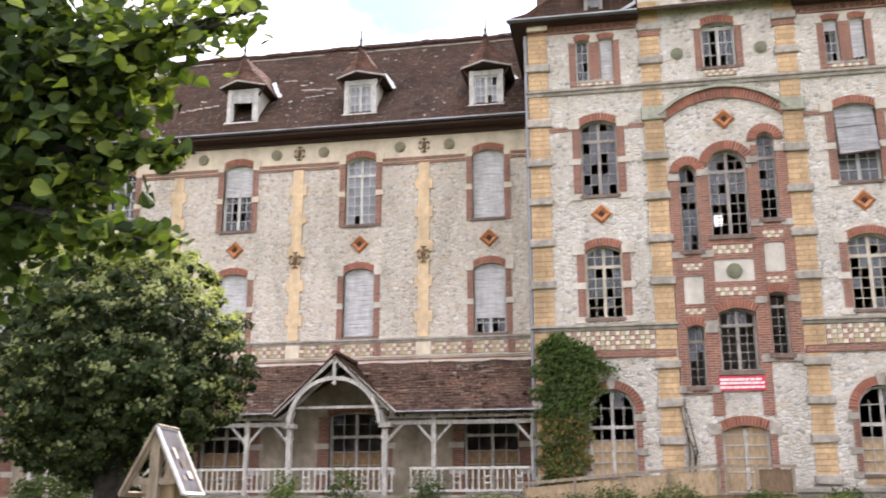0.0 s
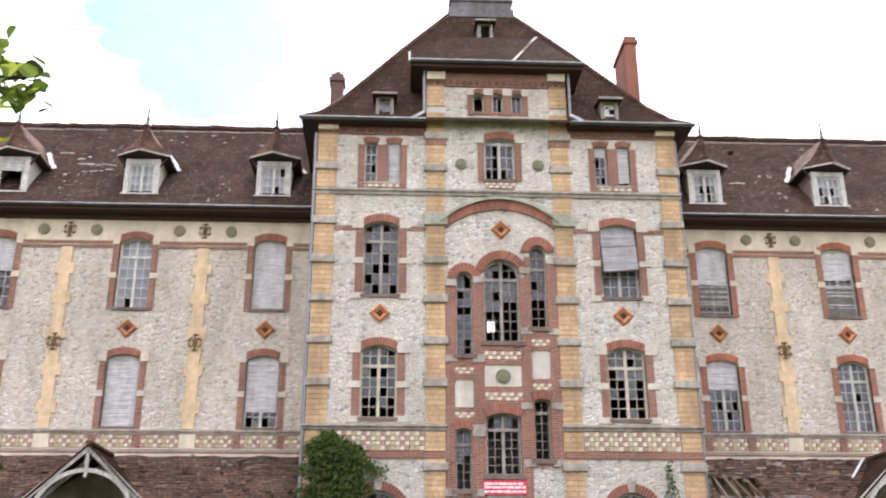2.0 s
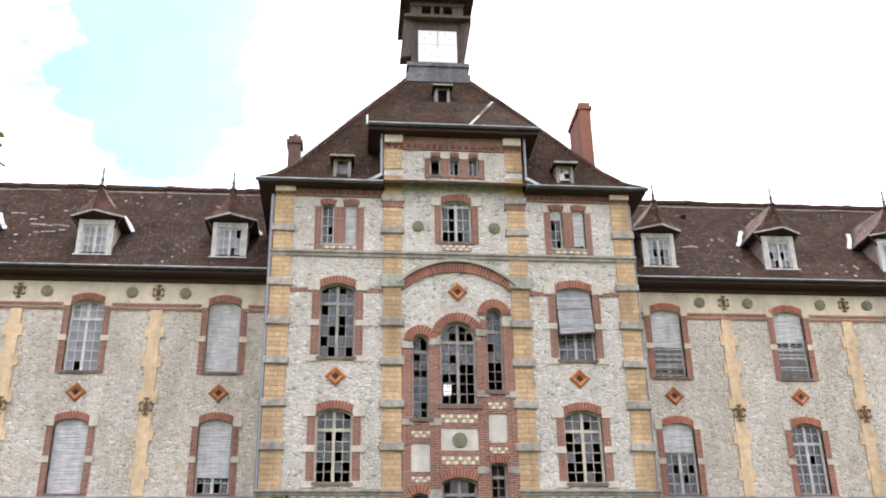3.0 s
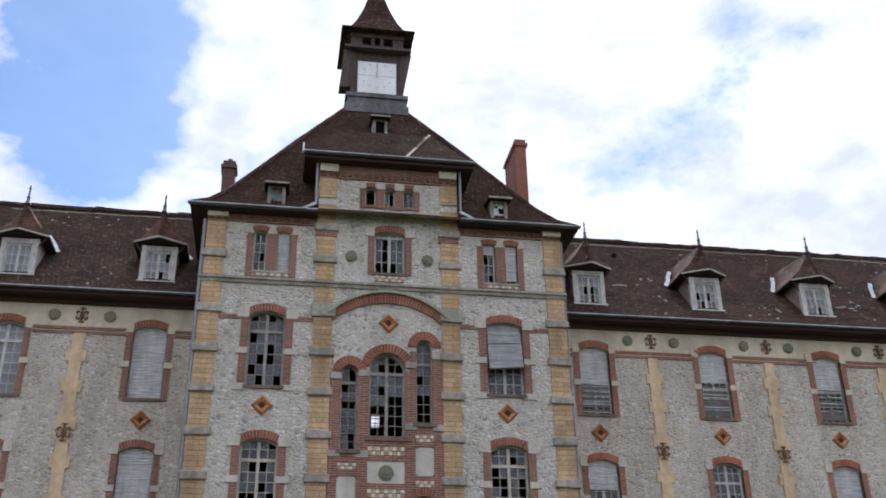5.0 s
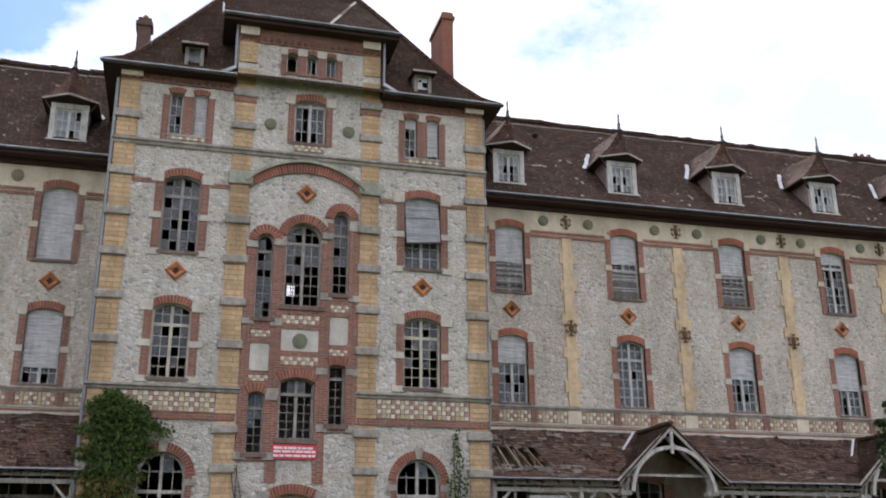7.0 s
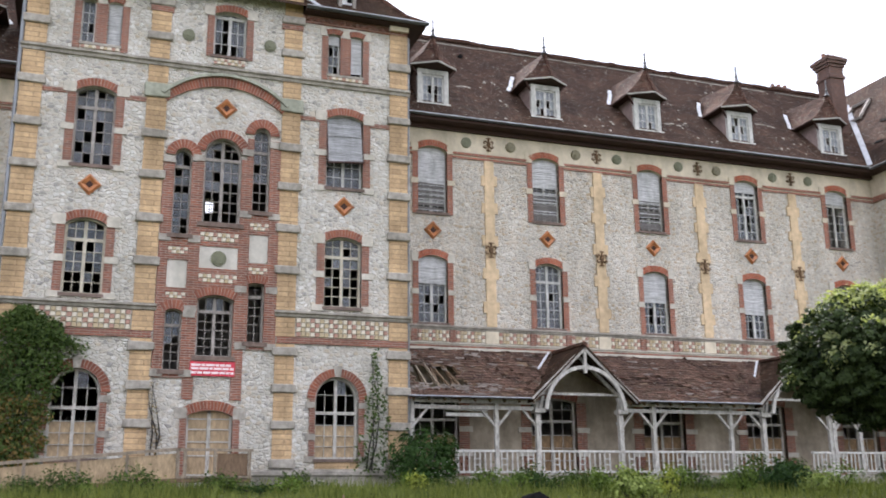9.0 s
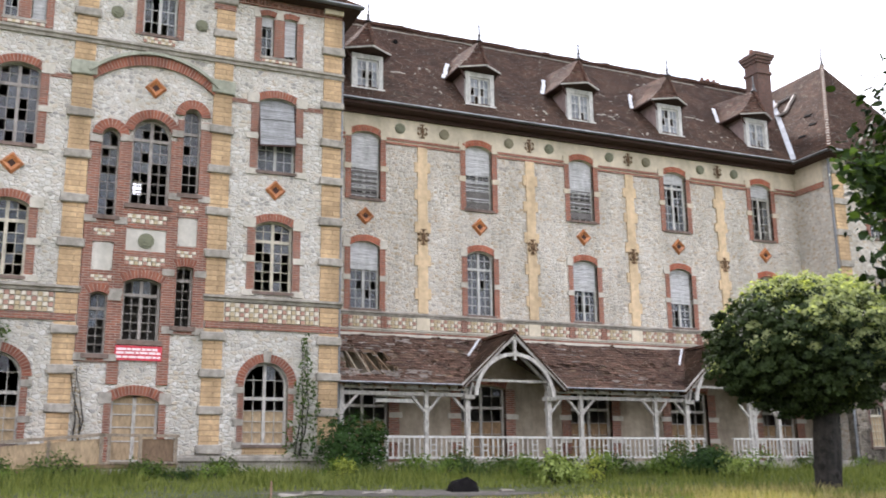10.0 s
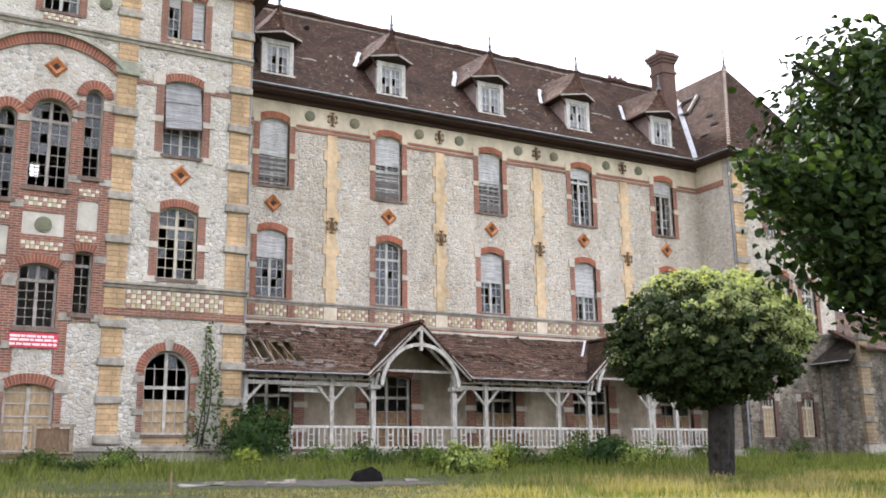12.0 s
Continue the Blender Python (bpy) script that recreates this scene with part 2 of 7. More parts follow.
ARCH_RED = voussoir_material("red_arch_brick", (0.19, 0.068, 0.045), (0.37, 0.125, 0.07))
ARCH_NEW = voussoir_material("orange_arch_brick", (0.29, 0.088, 0.052), (0.47, 0.14, 0.068))
MORTAR = plain("pale_brick_mortar", (0.42, 0.34, 0.27), 0.92, 0, 0.2, 9.0, 0.4, 0.65)
SILL = plain("dark_brown_sill", (0.175, 0.125, 0.10), 0.85, 0, 0.35, 7.0, 0.4, 0.6)
PALE = plain("pale_limestone", (0.55, 0.51, 0.43), 0.9, 0, 0.18, 7.0, 0.4, 0.72)
GREENED = plain("greenish_limestone", (0.36, 0.37, 0.29), 0.9, 0, 0.25, 6.0, 0.5, 0.65)
RENDER = plain("cream_plaster", (0.64, 0.56, 0.42), 0.9, 0, 0.14, 3.0, 0.3, 0.7)
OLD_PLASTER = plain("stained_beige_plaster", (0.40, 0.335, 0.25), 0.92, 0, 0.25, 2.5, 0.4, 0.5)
PLASTER = plain("dirty_plaster", (0.55, 0.52, 0.45), 0.9, 0, 0.15, 3.0, 0.3, 0.7)
TERRA = plain("glazed_terracotta", (0.43, 0.165, 0.058), 0.4, 0, 0.4, 6.0, 0.2, 0.7)
TERRA_HOLE = plain("dark_terracotta_hole", (0.05, 0.02, 0.012), 0.85, 0, 0.25, 9.0, 0.2)
TILE_WHITE = plain("white_glazed_tile", (0.62, 0.56, 0.44), 0.45, 0, 0.16, 5.0, 0.2, 0.7)
TILE_OCHRE = plain("ochre_tile", (0.43, 0.34, 0.20), 0.45, 0, 0.25, 5.0, 0.2, 0.7)
TILE_RED = plain("red_tile", (0.36, 0.20, 0.14), 0.5, 0, 0.25, 5.0, 0.2, 0.7)
GREEN_GLAZE = plain("green_glazed_ceramic", (0.15, 0.155, 0.085), 0.5, 0, 0.3, 12.0, 0.3, 0.8)
OCHRE_GLAZE = plain("ochre_glazed_ceramic", (0.19, 0.165, 0.085), 0.45, 0, 0.3, 12.0, 0.3, 0.8)
ROOF = tiled("brown_clay_tiles", (0.104, 0.062, 0.044), (0.066, 0.042, 0.032), (0.042, 0.035, 0.025))
ROOF_MOSSY = tiled("mossy_clay_tiles", (0.085, 0.050, 0.033), (0.056, 0.036, 0.026), (0.05, 0.042, 0.022), lichen=(0.32, 0.26, 0.18))
HIP = tiled("reddish_hip_tiles", (0.185, 0.105, 0.08), (0.14, 0.08, 0.062), (0.08, 0.068, 0.05))
GUTTER = plain("grey_gutter_zinc", (0.115, 0.12, 0.125), 0.55, 0.3, 0.3, 5.0, 0.1, 0.65)
ZINC_AND_HIGHLIGHT = plain("bare_zinc_and_highlight", (0.46, 0.48, 0.51), 0.4, 0.1, 0.35, 3.0, 0.1, 0.55)
ROOF_OLD = tiled("patchy_veranda_tiles", (0.215, 0.138, 0.108), (0.12, 0.082, 0.066), (0.16, 0.13, 0.09), lichen=(0.46, 0.41, 0.34))
ROOF_GREY = tiled("grey_weathered_tiles", (0.062, 0.052, 0.044), (0.045, 0.038, 0.033), (0.05, 0.046, 0.03), lichen=(0.26, 0.24, 0.19))
ROOF_DORMER = tiled("brown_dormer_tiles", (0.135, 0.08, 0.06), (0.10, 0.06, 0.047), (0.075, 0.06, 0.035))
TILE_GREY = plain("bleached_tile_edges", (0.25, 0.21, 0.18), 0.9, 0, 0.45, 6.0, 0.3, 0.5)
CHEEK_SHADED = plain("shaded_cheek_boarding", (0.30, 0.22, 0.20), 0.9, 0, 0.25, 4.0, 0.3, 0.6)
LEAD = plain("weathered_zinc", (0.23, 0.24, 0.25), 0.5, 0.7, 0.2, 5.0, 0.2, 0.7)
ZINC = plain("bright_zinc_flashing", (0.72, 0.74, 0.76), 0.45, 0.1, 0.15, 5.0, 0.1, 0.8)
IRON = plain("rusty_iron", (0.15, 0.085, 0.04), 0.8, 0.2, 0.4, 15.0, 0.3)
DARKWOOD = timber("dark_eaves_wood", (0.062, 0.026, 0.018), 0.85, (0.03, 0.016, 0.012))
GREYWOOD = timber("grey_weathered_paint", (0.62, 0.59, 0.53), 0.75, (0.24, 0.20, 0.16))
OLDSASH = timber("worn_brown_grey_sash", (0.40, 0.36, 0.32), 0.75, (0.18, 0.145, 0.115))
SASH = timber("white_window_paint", (0.66, 0.65, 0.60), 0.6, (0.32, 0.28, 0.22), 0.4)
SASH_CREAM = timber("cream_window_paint", (0.66, 0.60, 0.46), 0.6, (0.34, 0.27, 0.18), 0.4)
WHITEWOOD = timber("white_railing_paint", (0.74, 0.72, 0.66), 0.6, (0.4, 0.36, 0.3), 0.35)
BOARD = timber("plywood_board", (0.53, 0.385, 0.225), 0.7, (0.40, 0.275, 0.15), 0.4)
TURRETWOOD = timber("sooty_turret_wood", (0.115, 0.082, 0.068), 0.85, (0.04, 0.032, 0.027))
LEAD_DARK = plain("dark_old_lead", (0.15, 0.15, 0.152), 0.65, 0.2, 0.4, 5.0, 0.2, 0.5)
STANDWOOD = timber("weathered_stand_wood", (0.36, 0.29, 0.21), 0.8, (0.2, 0.15, 0.1), 0.5)
# Darker copy of the board colour, as it looks in veranda shade
BOARD_SHADED = timber("shaded_brown_boarding", (0.37, 0.235, 0.12), 0.8, (0.2, 0.125, 0.065), 0.5)
OLDBOARD = timber("brown_boarding", (0.24, 0.155, 0.09), 0.8, (0.13, 0.085, 0.05), 0.5)
SHUTTER = timber("pale_roller_shutter", (0.68, 0.68, 0.67), 0.6, (0.34, 0.30, 0.28), 0.6, (0.12, 1, 1.6))
SHUTTER_GREY = timber("grey_roller_shutter", (0.38, 0.385, 0.385), 0.6, (0.2, 0.19, 0.185), 0.6, (0.12, 1, 1.6))
SHUTTER_DIRTY = timber("dirty_roller_shutter", (0.19, 0.175, 0.16), 0.7, (0.07, 0.06, 0.055), 0.6, (0.12, 1, 1.6))
GLASS = dusty_glass("dusty_glass", (0.19, 0.20, 0.218), 0.55)
GLASS_PALE = dusty_glass("pale_dusty_glass", (0.42, 0.44, 0.47), 0.62)
# Interior plaster toned dark: the rooms' gloom is put into its colour
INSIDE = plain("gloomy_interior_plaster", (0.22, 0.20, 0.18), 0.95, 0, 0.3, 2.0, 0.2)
BARK_KNOTTY = plain("knotty_linden_bark", (0.036, 0.031, 0.025), 0.95, 0, 0.92, 5.5, 1.0, 0.25)
BARK = plain("grey_bark", (0.034, 0.029, 0.024), 0.95, 0, 0.75, 9.0, 1.0, 0.35)
CHIMNEY_OLD = brickwork("sooty_chimney_brick", (0.17, 0.08, 0.055), (0.12, 0.06, 0.045), (0.14, 0.10, 0.08))
FLINT_OLD = rubble("stained_flint_rubble", [(0.10, 0.085, 0.066), (0.25, 0.215, 0.17), (0.40, 0.355, 0.29), (0.18, 0.14, 0.095)], (0.22, 0.19, 0.145), 0.19, 0.28)
CHIMNEY_RED = brickwork("orange_chimney_brick", (0.38, 0.13, 0.075), (0.32, 0.11, 0.065), (0.30, 0.15, 0.10))
CLOCK_AND_SKY_WHITE = plain("white_clock_enamel_and_sky", (0.80, 0.81, 0.82), 0.4, 0, 0.05, 4.0, 0.1, 0.85)
# Colour of the stump, and of shade painted into holes and openings
CHAR_AND_SHADE = plain("char_and_shade_black", (0.012, 0.011, 0.011), 1.0, 0, 0.4, 8.0, 0.8)
CHAR_AND_SHADE.node_tree.nodes["Principled BSDF"].inputs["Specular IOR Level"].default_value = 0.1
# Stands for the shade inside openings that are not cut
SHADE_BLACK = plain("shade_black", (0.03, 0.03, 0.03), 0.6, 0, 0.2)
BANNER_RED = plain("red_banner_cloth", (0.62, 0.05, 0.075), 0.7, 0, 0.1, 5.0, 0.2, 0.9)
BANNER_WHITE = plain("white_banner_print", (0.85, 0.72, 0.72), 0.7, 0, 0.05, 5.0, 0.1, 0.95)
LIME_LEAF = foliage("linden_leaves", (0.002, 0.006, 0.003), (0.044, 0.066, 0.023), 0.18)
# Paler copy of the linden leaf, with sunlight in its colour
SUNLIT_SHOOT_LEAF = foliage("sunlit_young_linden_leaves", (0.10, 0.125, 0.055), (0.33, 0.36, 0.185), 0.45)
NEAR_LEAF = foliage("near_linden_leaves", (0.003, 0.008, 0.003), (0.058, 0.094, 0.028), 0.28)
HANGING_BACKLIT = foliage("backlit_hanging_linden_leaves", (0.005, 0.013, 0.004), (0.052, 0.084, 0.025), 0.3)
NEAR_BACKLIT = foliage("backlit_near_linden_leaves", (0.04, 0.07, 0.012), (0.19, 0.24, 0.055), 0.4)
# Near-black copy of the leaf colour; the right tree's shade is painted in
NEAR_LEAF_SHADED = foliage("shaded_near_linden_leaves", (0.002, 0.006, 0.002), (0.024, 0.044, 0.013), 0.15)
IVY_LEAF = foliage("ivy_leaves", (0.011, 0.025, 0.008), (0.078, 0.12, 0.03))
RUSSET_LEAF = foliage("russet_creeper_leaves", (0.07, 0.06, 0.02), (0.24, 0.16, 0.055))
DOCK_LEAF = foliage("broad_pale_weed_leaves", (0.06, 0.10, 0.02), (0.30, 0.36, 0.11))
BUSH_LEAF = foliage("dark_bush_leaves", (0.007, 0.02, 0.007), (0.042, 0.085, 0.022))
WEED_LEAF = foliage("weed_leaves", (0.02, 0.045, 0.01), (0.15, 0.22, 0.045))
YELLOW_LEAF = foliage("yellow_flowers", (0.10, 0.14, 0.03), (0.33, 0.36, 0.07))
GRASS_BLADE = foliage("grass_blades", (0.045, 0.066, 0.014), (0.175, 0.2, 0.05))
DRY_BLADE = foliage("dry_grass_blades", (0.14, 0.125, 0.05), (0.34, 0.29, 0.13))


def ground_material():
    m, t, b = surface("rough_lawn", 0.95)
    mp = coords(t)
    n = node(t, "ShaderNodeTexNoise", Scale=0.35, Detail=8.0, Roughness=0.7)
    f = node(t, "ShaderNodeTexNoise", Scale=14.0, Detail=6.0, Roughness=0.8)
    link(t, mp, 0, n, 0)
    link(t, mp, 0, f, 0)
    a = ramp(t, [(0.35, (0.045, 0.06, 0.016)), (0.55, (0.085, 0.10, 0.03)), (0.7, (0.15, 0.13, 0.055))], n)
    r = ramp(t, [(0.3, (0.5, 0.5, 0.5)), (0.7, (1.1, 1.1, 1.0))], f)
    s = tint(t, a, 0, r, 1.0)
    link(t, s, 2, b, 0)
    bump(t, b, f, 0, 0.8, 0.05)
    return m


LAWN = ground_material()
GRAVEL = plain("grey_gravel", (0.105, 0.092, 0.078), 0.95, 0, 0.55, 9.0, 1.0, 0.6)


# ---- building blocks ----
def thing(name, at, label, category, group="", kind=""):
    ob = new(name)
    ob.location = at
    return tagged(ob, label, category, group, kind)


def hang(ob, parent):
    ob.parent = parent
    if parent.type == "EMPTY":
        ob.matrix_parent_inverse = Matrix.Translation(-parent.location)
    return ob


def part(name, bm, material, parent=None, label=""):
    me = bpy.data.meshes.new(name)
    bm.normal_update()
    bm.to_mesh(me)
    bm.free()
    me.materials.append(material)
    ob = new(name, me)
    if parent:
        hang(ob, parent)
    if label:
        ob["label"] = label
    return ob


def piece(name, me, parent, at, turn=None):
    ob = new(name, me)
    hang(ob, parent)
    ob.matrix_basis = Matrix.Translation(at) @ (turn or Matrix())
    return ob


def block(bm, x0, x1, y0, y1, z0, z1, chip=0.0):
    """A box; chip roughens its corners a little."""
    c = [(x, y, z) for z in (z0, z1) for y in (y0, y1) for x in (x0, x1)]
    v = [bm.verts.new([p + random.uniform(-chip, chip) for p in q]) for q in c]
    for f in ((0, 2, 3, 1), (4, 5, 7, 6), (0, 1, 5, 4), (2, 6, 7, 3), (0, 4, 6, 2), (1, 3, 7, 5)):
        bm.faces.new([v[i] for i in f])
    return v


def beam(bm, a, b, w, h=None, up=(0, 0, 1)):
    """A squared bar from a to b."""
    a, b, h = Vector(a), Vector(b), h or w
    d = (b - a).normalized()
    s = d.cross(Vector(up))
    s = (s if s.length > 1e-4 else d.cross(Vector((1, 0, 0)))).normalized()
    u = s.cross(d)
    v = [bm.verts.new(p + s * i * w / 2 + u * j * h / 2) for p in (a, b) for i, j in ((-1, -1), (1, -1), (1, 1), (-1, 1))]
    for i in range(4):
        bm.faces.new((v[i], v[(i + 1) % 4], v[4 + (i + 1) % 4], v[4 + i]))
    bm.faces.new(v[3::-1])
    bm.faces.new(v[4:])


def prism(bm, outline, y0, y1):
    """An outline of (x, z) pushed from y0 back to y1."""
    n = len(outline)
    f = [bm.verts.new((x, y0, z)) for x, z in outline]
    b = [bm.verts.new((x, y1, z)) for x, z in outline]
    bm.faces.new(f)
    bm.faces.new(b[::-1])
    for i in range(n):
        bm.faces.new((f[i], b[i], b[(i + 1) % n], f[(i + 1) % n]))


def arc(cx, w, zs, rise, n=12):
    """Points (x, z) of a segmental arch of width w that springs at zs."""
    r = (w * w / 4 + rise * rise) / (2 * rise)
    cz, a = zs + rise - r, math.asin(min(1, w / 2 / r))
    if rise > w / 2:
        a = math.pi - a
    return [(cx + r * math.sin(-a + 2 * a * i / n), cz + r * math.cos(-a + 2 * a * i / n)) for i in range(n + 1)]


def arch_ring(bm, cx, w, zs, rise, thick, y0, y1, n=14):
    """A curved band of voussoirs over an opening."""
    lo = arc(cx, w, zs, rise, n)
    r = (w * w / 4 + rise * rise) / (2 * rise)
    c = (cx, zs + rise - r)
    hi = [(c[0] + (x - c[0]) * (r + thick) / r, c[1] + (z - c[1]) * (r + thick) / r) for x, z in lo]
    st = [[bm.verts.new(q) for q in ((lo[i][0], y0, lo[i][1]), (hi[i][0], y0, hi[i][1]), (hi[i][0], y1, hi[i][1]), (lo[i][0], y1, lo[i][1]))] for i in range(n + 1)]
    for a, b in zip(st, st[1:]):
        for k in range(4):
            bm.faces.new((a[k], a[(k + 1) % 4], b[(k + 1) % 4], b[k]))
    bm.faces.new(st[0][::-1])
    bm.faces.new(st[-1])


def brick_arch(parent, cx, w, zs, rise, thick, y0, y1, material=None, name="brick_arch", label=""):
    """An arch of single bricks set on edge, with recessed mortar between them."""
    r = (w * w / 4 + rise * rise) / (2 * rise)
    c, half = zs + rise - r, math.asin(min(1, w / 2 / r))
    if rise > w / 2:
        half = math.pi - half
    bm = bmesh.new()
    arch_ring(bm, cx, w + 0.01, zs, rise, thick - 0.01, y0 + 0.014, y1)
    back = part(name, bm, MORTAR, parent, label)
    n = max(5, round(2 * half * (r + thick / 2) / 0.105))
    bm = bmesh.new()
    for i in range(n):
        a, b = (-half + 2 * half * (i + q) / n for q in (0.1, 0.9))
        j = random.uniform(-0.006, 0.006)
        prism(bm, [(cx + k * math.sin(u), c + k * math.cos(u)) for k, u in ((r, a), (r + thick, a), (r + thick, b), (r, b))], y0 + j, y1 - 0.02)
    tagged(part("arch_bricks", bm, material or ARCH_RED, back), kind="stuff")


def lathe(bm, profile, at, n=10):
    """A turned body of (radius, height) about the upright through at."""
    rings = [[bm.verts.new((at[0] + r * math.cos(2 * math.pi * i / n), at[1] + r * math.sin(2 * math.pi * i / n), at[2] + z)) for i in range(n)] for r, z in profile]
    for a, b in zip(rings, rings[1:]):
        for i in range(n):
            bm.faces.new((a[i], a[(i + 1) % n], b[(i + 1) % n], b[i]))
    bm.faces.new(rings[-1])
    bm.faces.new(rings[0][::-1])


def disc(bm, cx, cz, r, y0, y1, n=14):
    prism(bm, [(cx + r * math.cos(-2 * math.pi * i / n), cz + r * math.sin(-2 * math.pi * i / n)) for i in range(n)], y0, y1)


def opening(cx, zb, w, crown, rise=0.0):
    return (cx, zb, w, crown - rise, rise)


def wall(bm, x0, x1, z0, z1, y, thick, holes):
    """An upright wall facing -y with arched or square holes that go through it."""
    curves = {}
    for h in holes:
        cx, zb, w, zs, rise = h
        curves[h] = arc(cx, w, zs, rise, 10) if rise > 0 else [(cx - w / 2, zs), (cx + w / 2, zs)]
    xs = sorted({x0, x1} | {round(x, 4) for c in curves.values() for x, z in c if x0 < x < x1})

    def top(h, x):
        c = curves[h]
        for (xa, za), (xb, zb) in zip(c, c[1:]):
            if xa - 1e-3 <= x <= xb + 1e-3:
                return za + (zb - za) * (min(max(x, xa), xb) - xa) / max(1e-6, xb - xa)
        return c[0][1]

    def quad(p):
        bm.faces.new([bm.verts.new(q) for q in p])

    for xa, xb in zip(xs, xs[1:]):
        if xb - xa < 1e-3:
            continue
        mid = (xa + xb) / 2
        cut = sorted([h for h in holes if abs(mid - h[0]) < h[2] / 2], key=lambda h: h[1])
        if not any(top(h, mid) >= z1 - 1e-4 for h in cut):
            quad([(xa, y, z1), (xb, y, z1), (xb, y + thick, z1), (xa, y + thick, z1)])
        za, zb = z0, z0
        for h in cut + [None]:
            ta, tb = (max(h[1], z0),) * 2 if h else (z1, z1)
            if min(ta - za, tb - zb) < 1e-4 and max(ta - za, tb - zb) < 1e-4:
                if h:
                    za, zb = top(h, xa), top(h, xb)
                    if za < z1 - 1e-4:
                        quad([(xa, y, za), (xa, y + thick, za), (xb, y + thick, zb), (xb, y, zb)])
                continue
            quad([(xa, y, za), (xb, y, zb), (xb, y, tb), (xa, y, ta)])
            quad([(xa, y + thick, za), (xa, y + thick, ta), (xb, y + thick, tb), (xb, y + thick, zb)])
            if h:
                za, zb = top(h, xa), top(h, xb)
                if h[1] > z0 + 1e-4:
                    quad([(xa, y, ta), (xb, y, tb), (xb, y + thick, tb), (xa, y + thick, ta)])
                if za < z1 - 1e-4:
                    quad([(xa, y, za), (xa, y + thick, za), (xb, y + thick, zb), (xb, y, zb)])
    for h, c in curves.items():
        for x, z in (c[0], c[-1]):
            quad([(x, y, max(h[1], z0)), (x, y + thick, max(h[1], z0)), (x, y + thick, z), (x, y, z)])
    for x in (x0, x1):
        quad([(x, y, z0), (x, y, z1), (x, y + thick, z1), (x, y + thick, z0)])


def sheet(bm, pts, thick=0.0, down=(0, 0, -1)):
    """A flat or bent face, with a thickness below it."""
    top = [bm.verts.new(p) for p in pts]
    bm.faces.new(top)
    if thick:
        low = [bm.verts.new(Vector(p) + Vector(down) * thick) for p in pts]
        bm.faces.new(low[::-1])
        for i in range(len(pts)):
            bm.faces.new((top[i], low[i], low[(i + 1) % len(pts)], top[(i + 1) % len(pts)]))


PANES = {}


def pane_mesh(w, h, material):
    key = (round(w, 3), round(h, 3), material.name)
    if key not in PANES:
        bm = bmesh.new()
        block(bm, -w / 2, w / 2, 0, 0.006, -h / 2, h / 2)
        me = bpy.data.meshes.new("pane")
        bm.to_mesh(me)
        bm.free()
        me.materials.append(material)
        PANES[key] = me
    return PANES[key]


CUBES = {}


def stick(name, parent, material, x0, x1, y0, y1, z0, z1):
    """A small squared piece on a mesh shared by all of its kind."""
    key = (name, material.name)
    if key not in CUBES:
        bm = bmesh.new()
        block(bm, -0.5, 0.5, -0.5, 0.5, -0.5, 0.5)
        me = bpy.data.meshes.new(name)
        bm.to_mesh(me)
        bm.free()
        me.materials.append(material)
        CUBES[key] = me
    return piece(name, CUBES[key], parent, ((x0 + x1) / 2, (y0 + y1) / 2, (z0 + z1) / 2), Matrix.Diagonal((x1 - x0, y1 - y0, z1 - z0, 1)))


def bar(parent, material, *at):
    stick("glazing_bar", parent, material, *at)


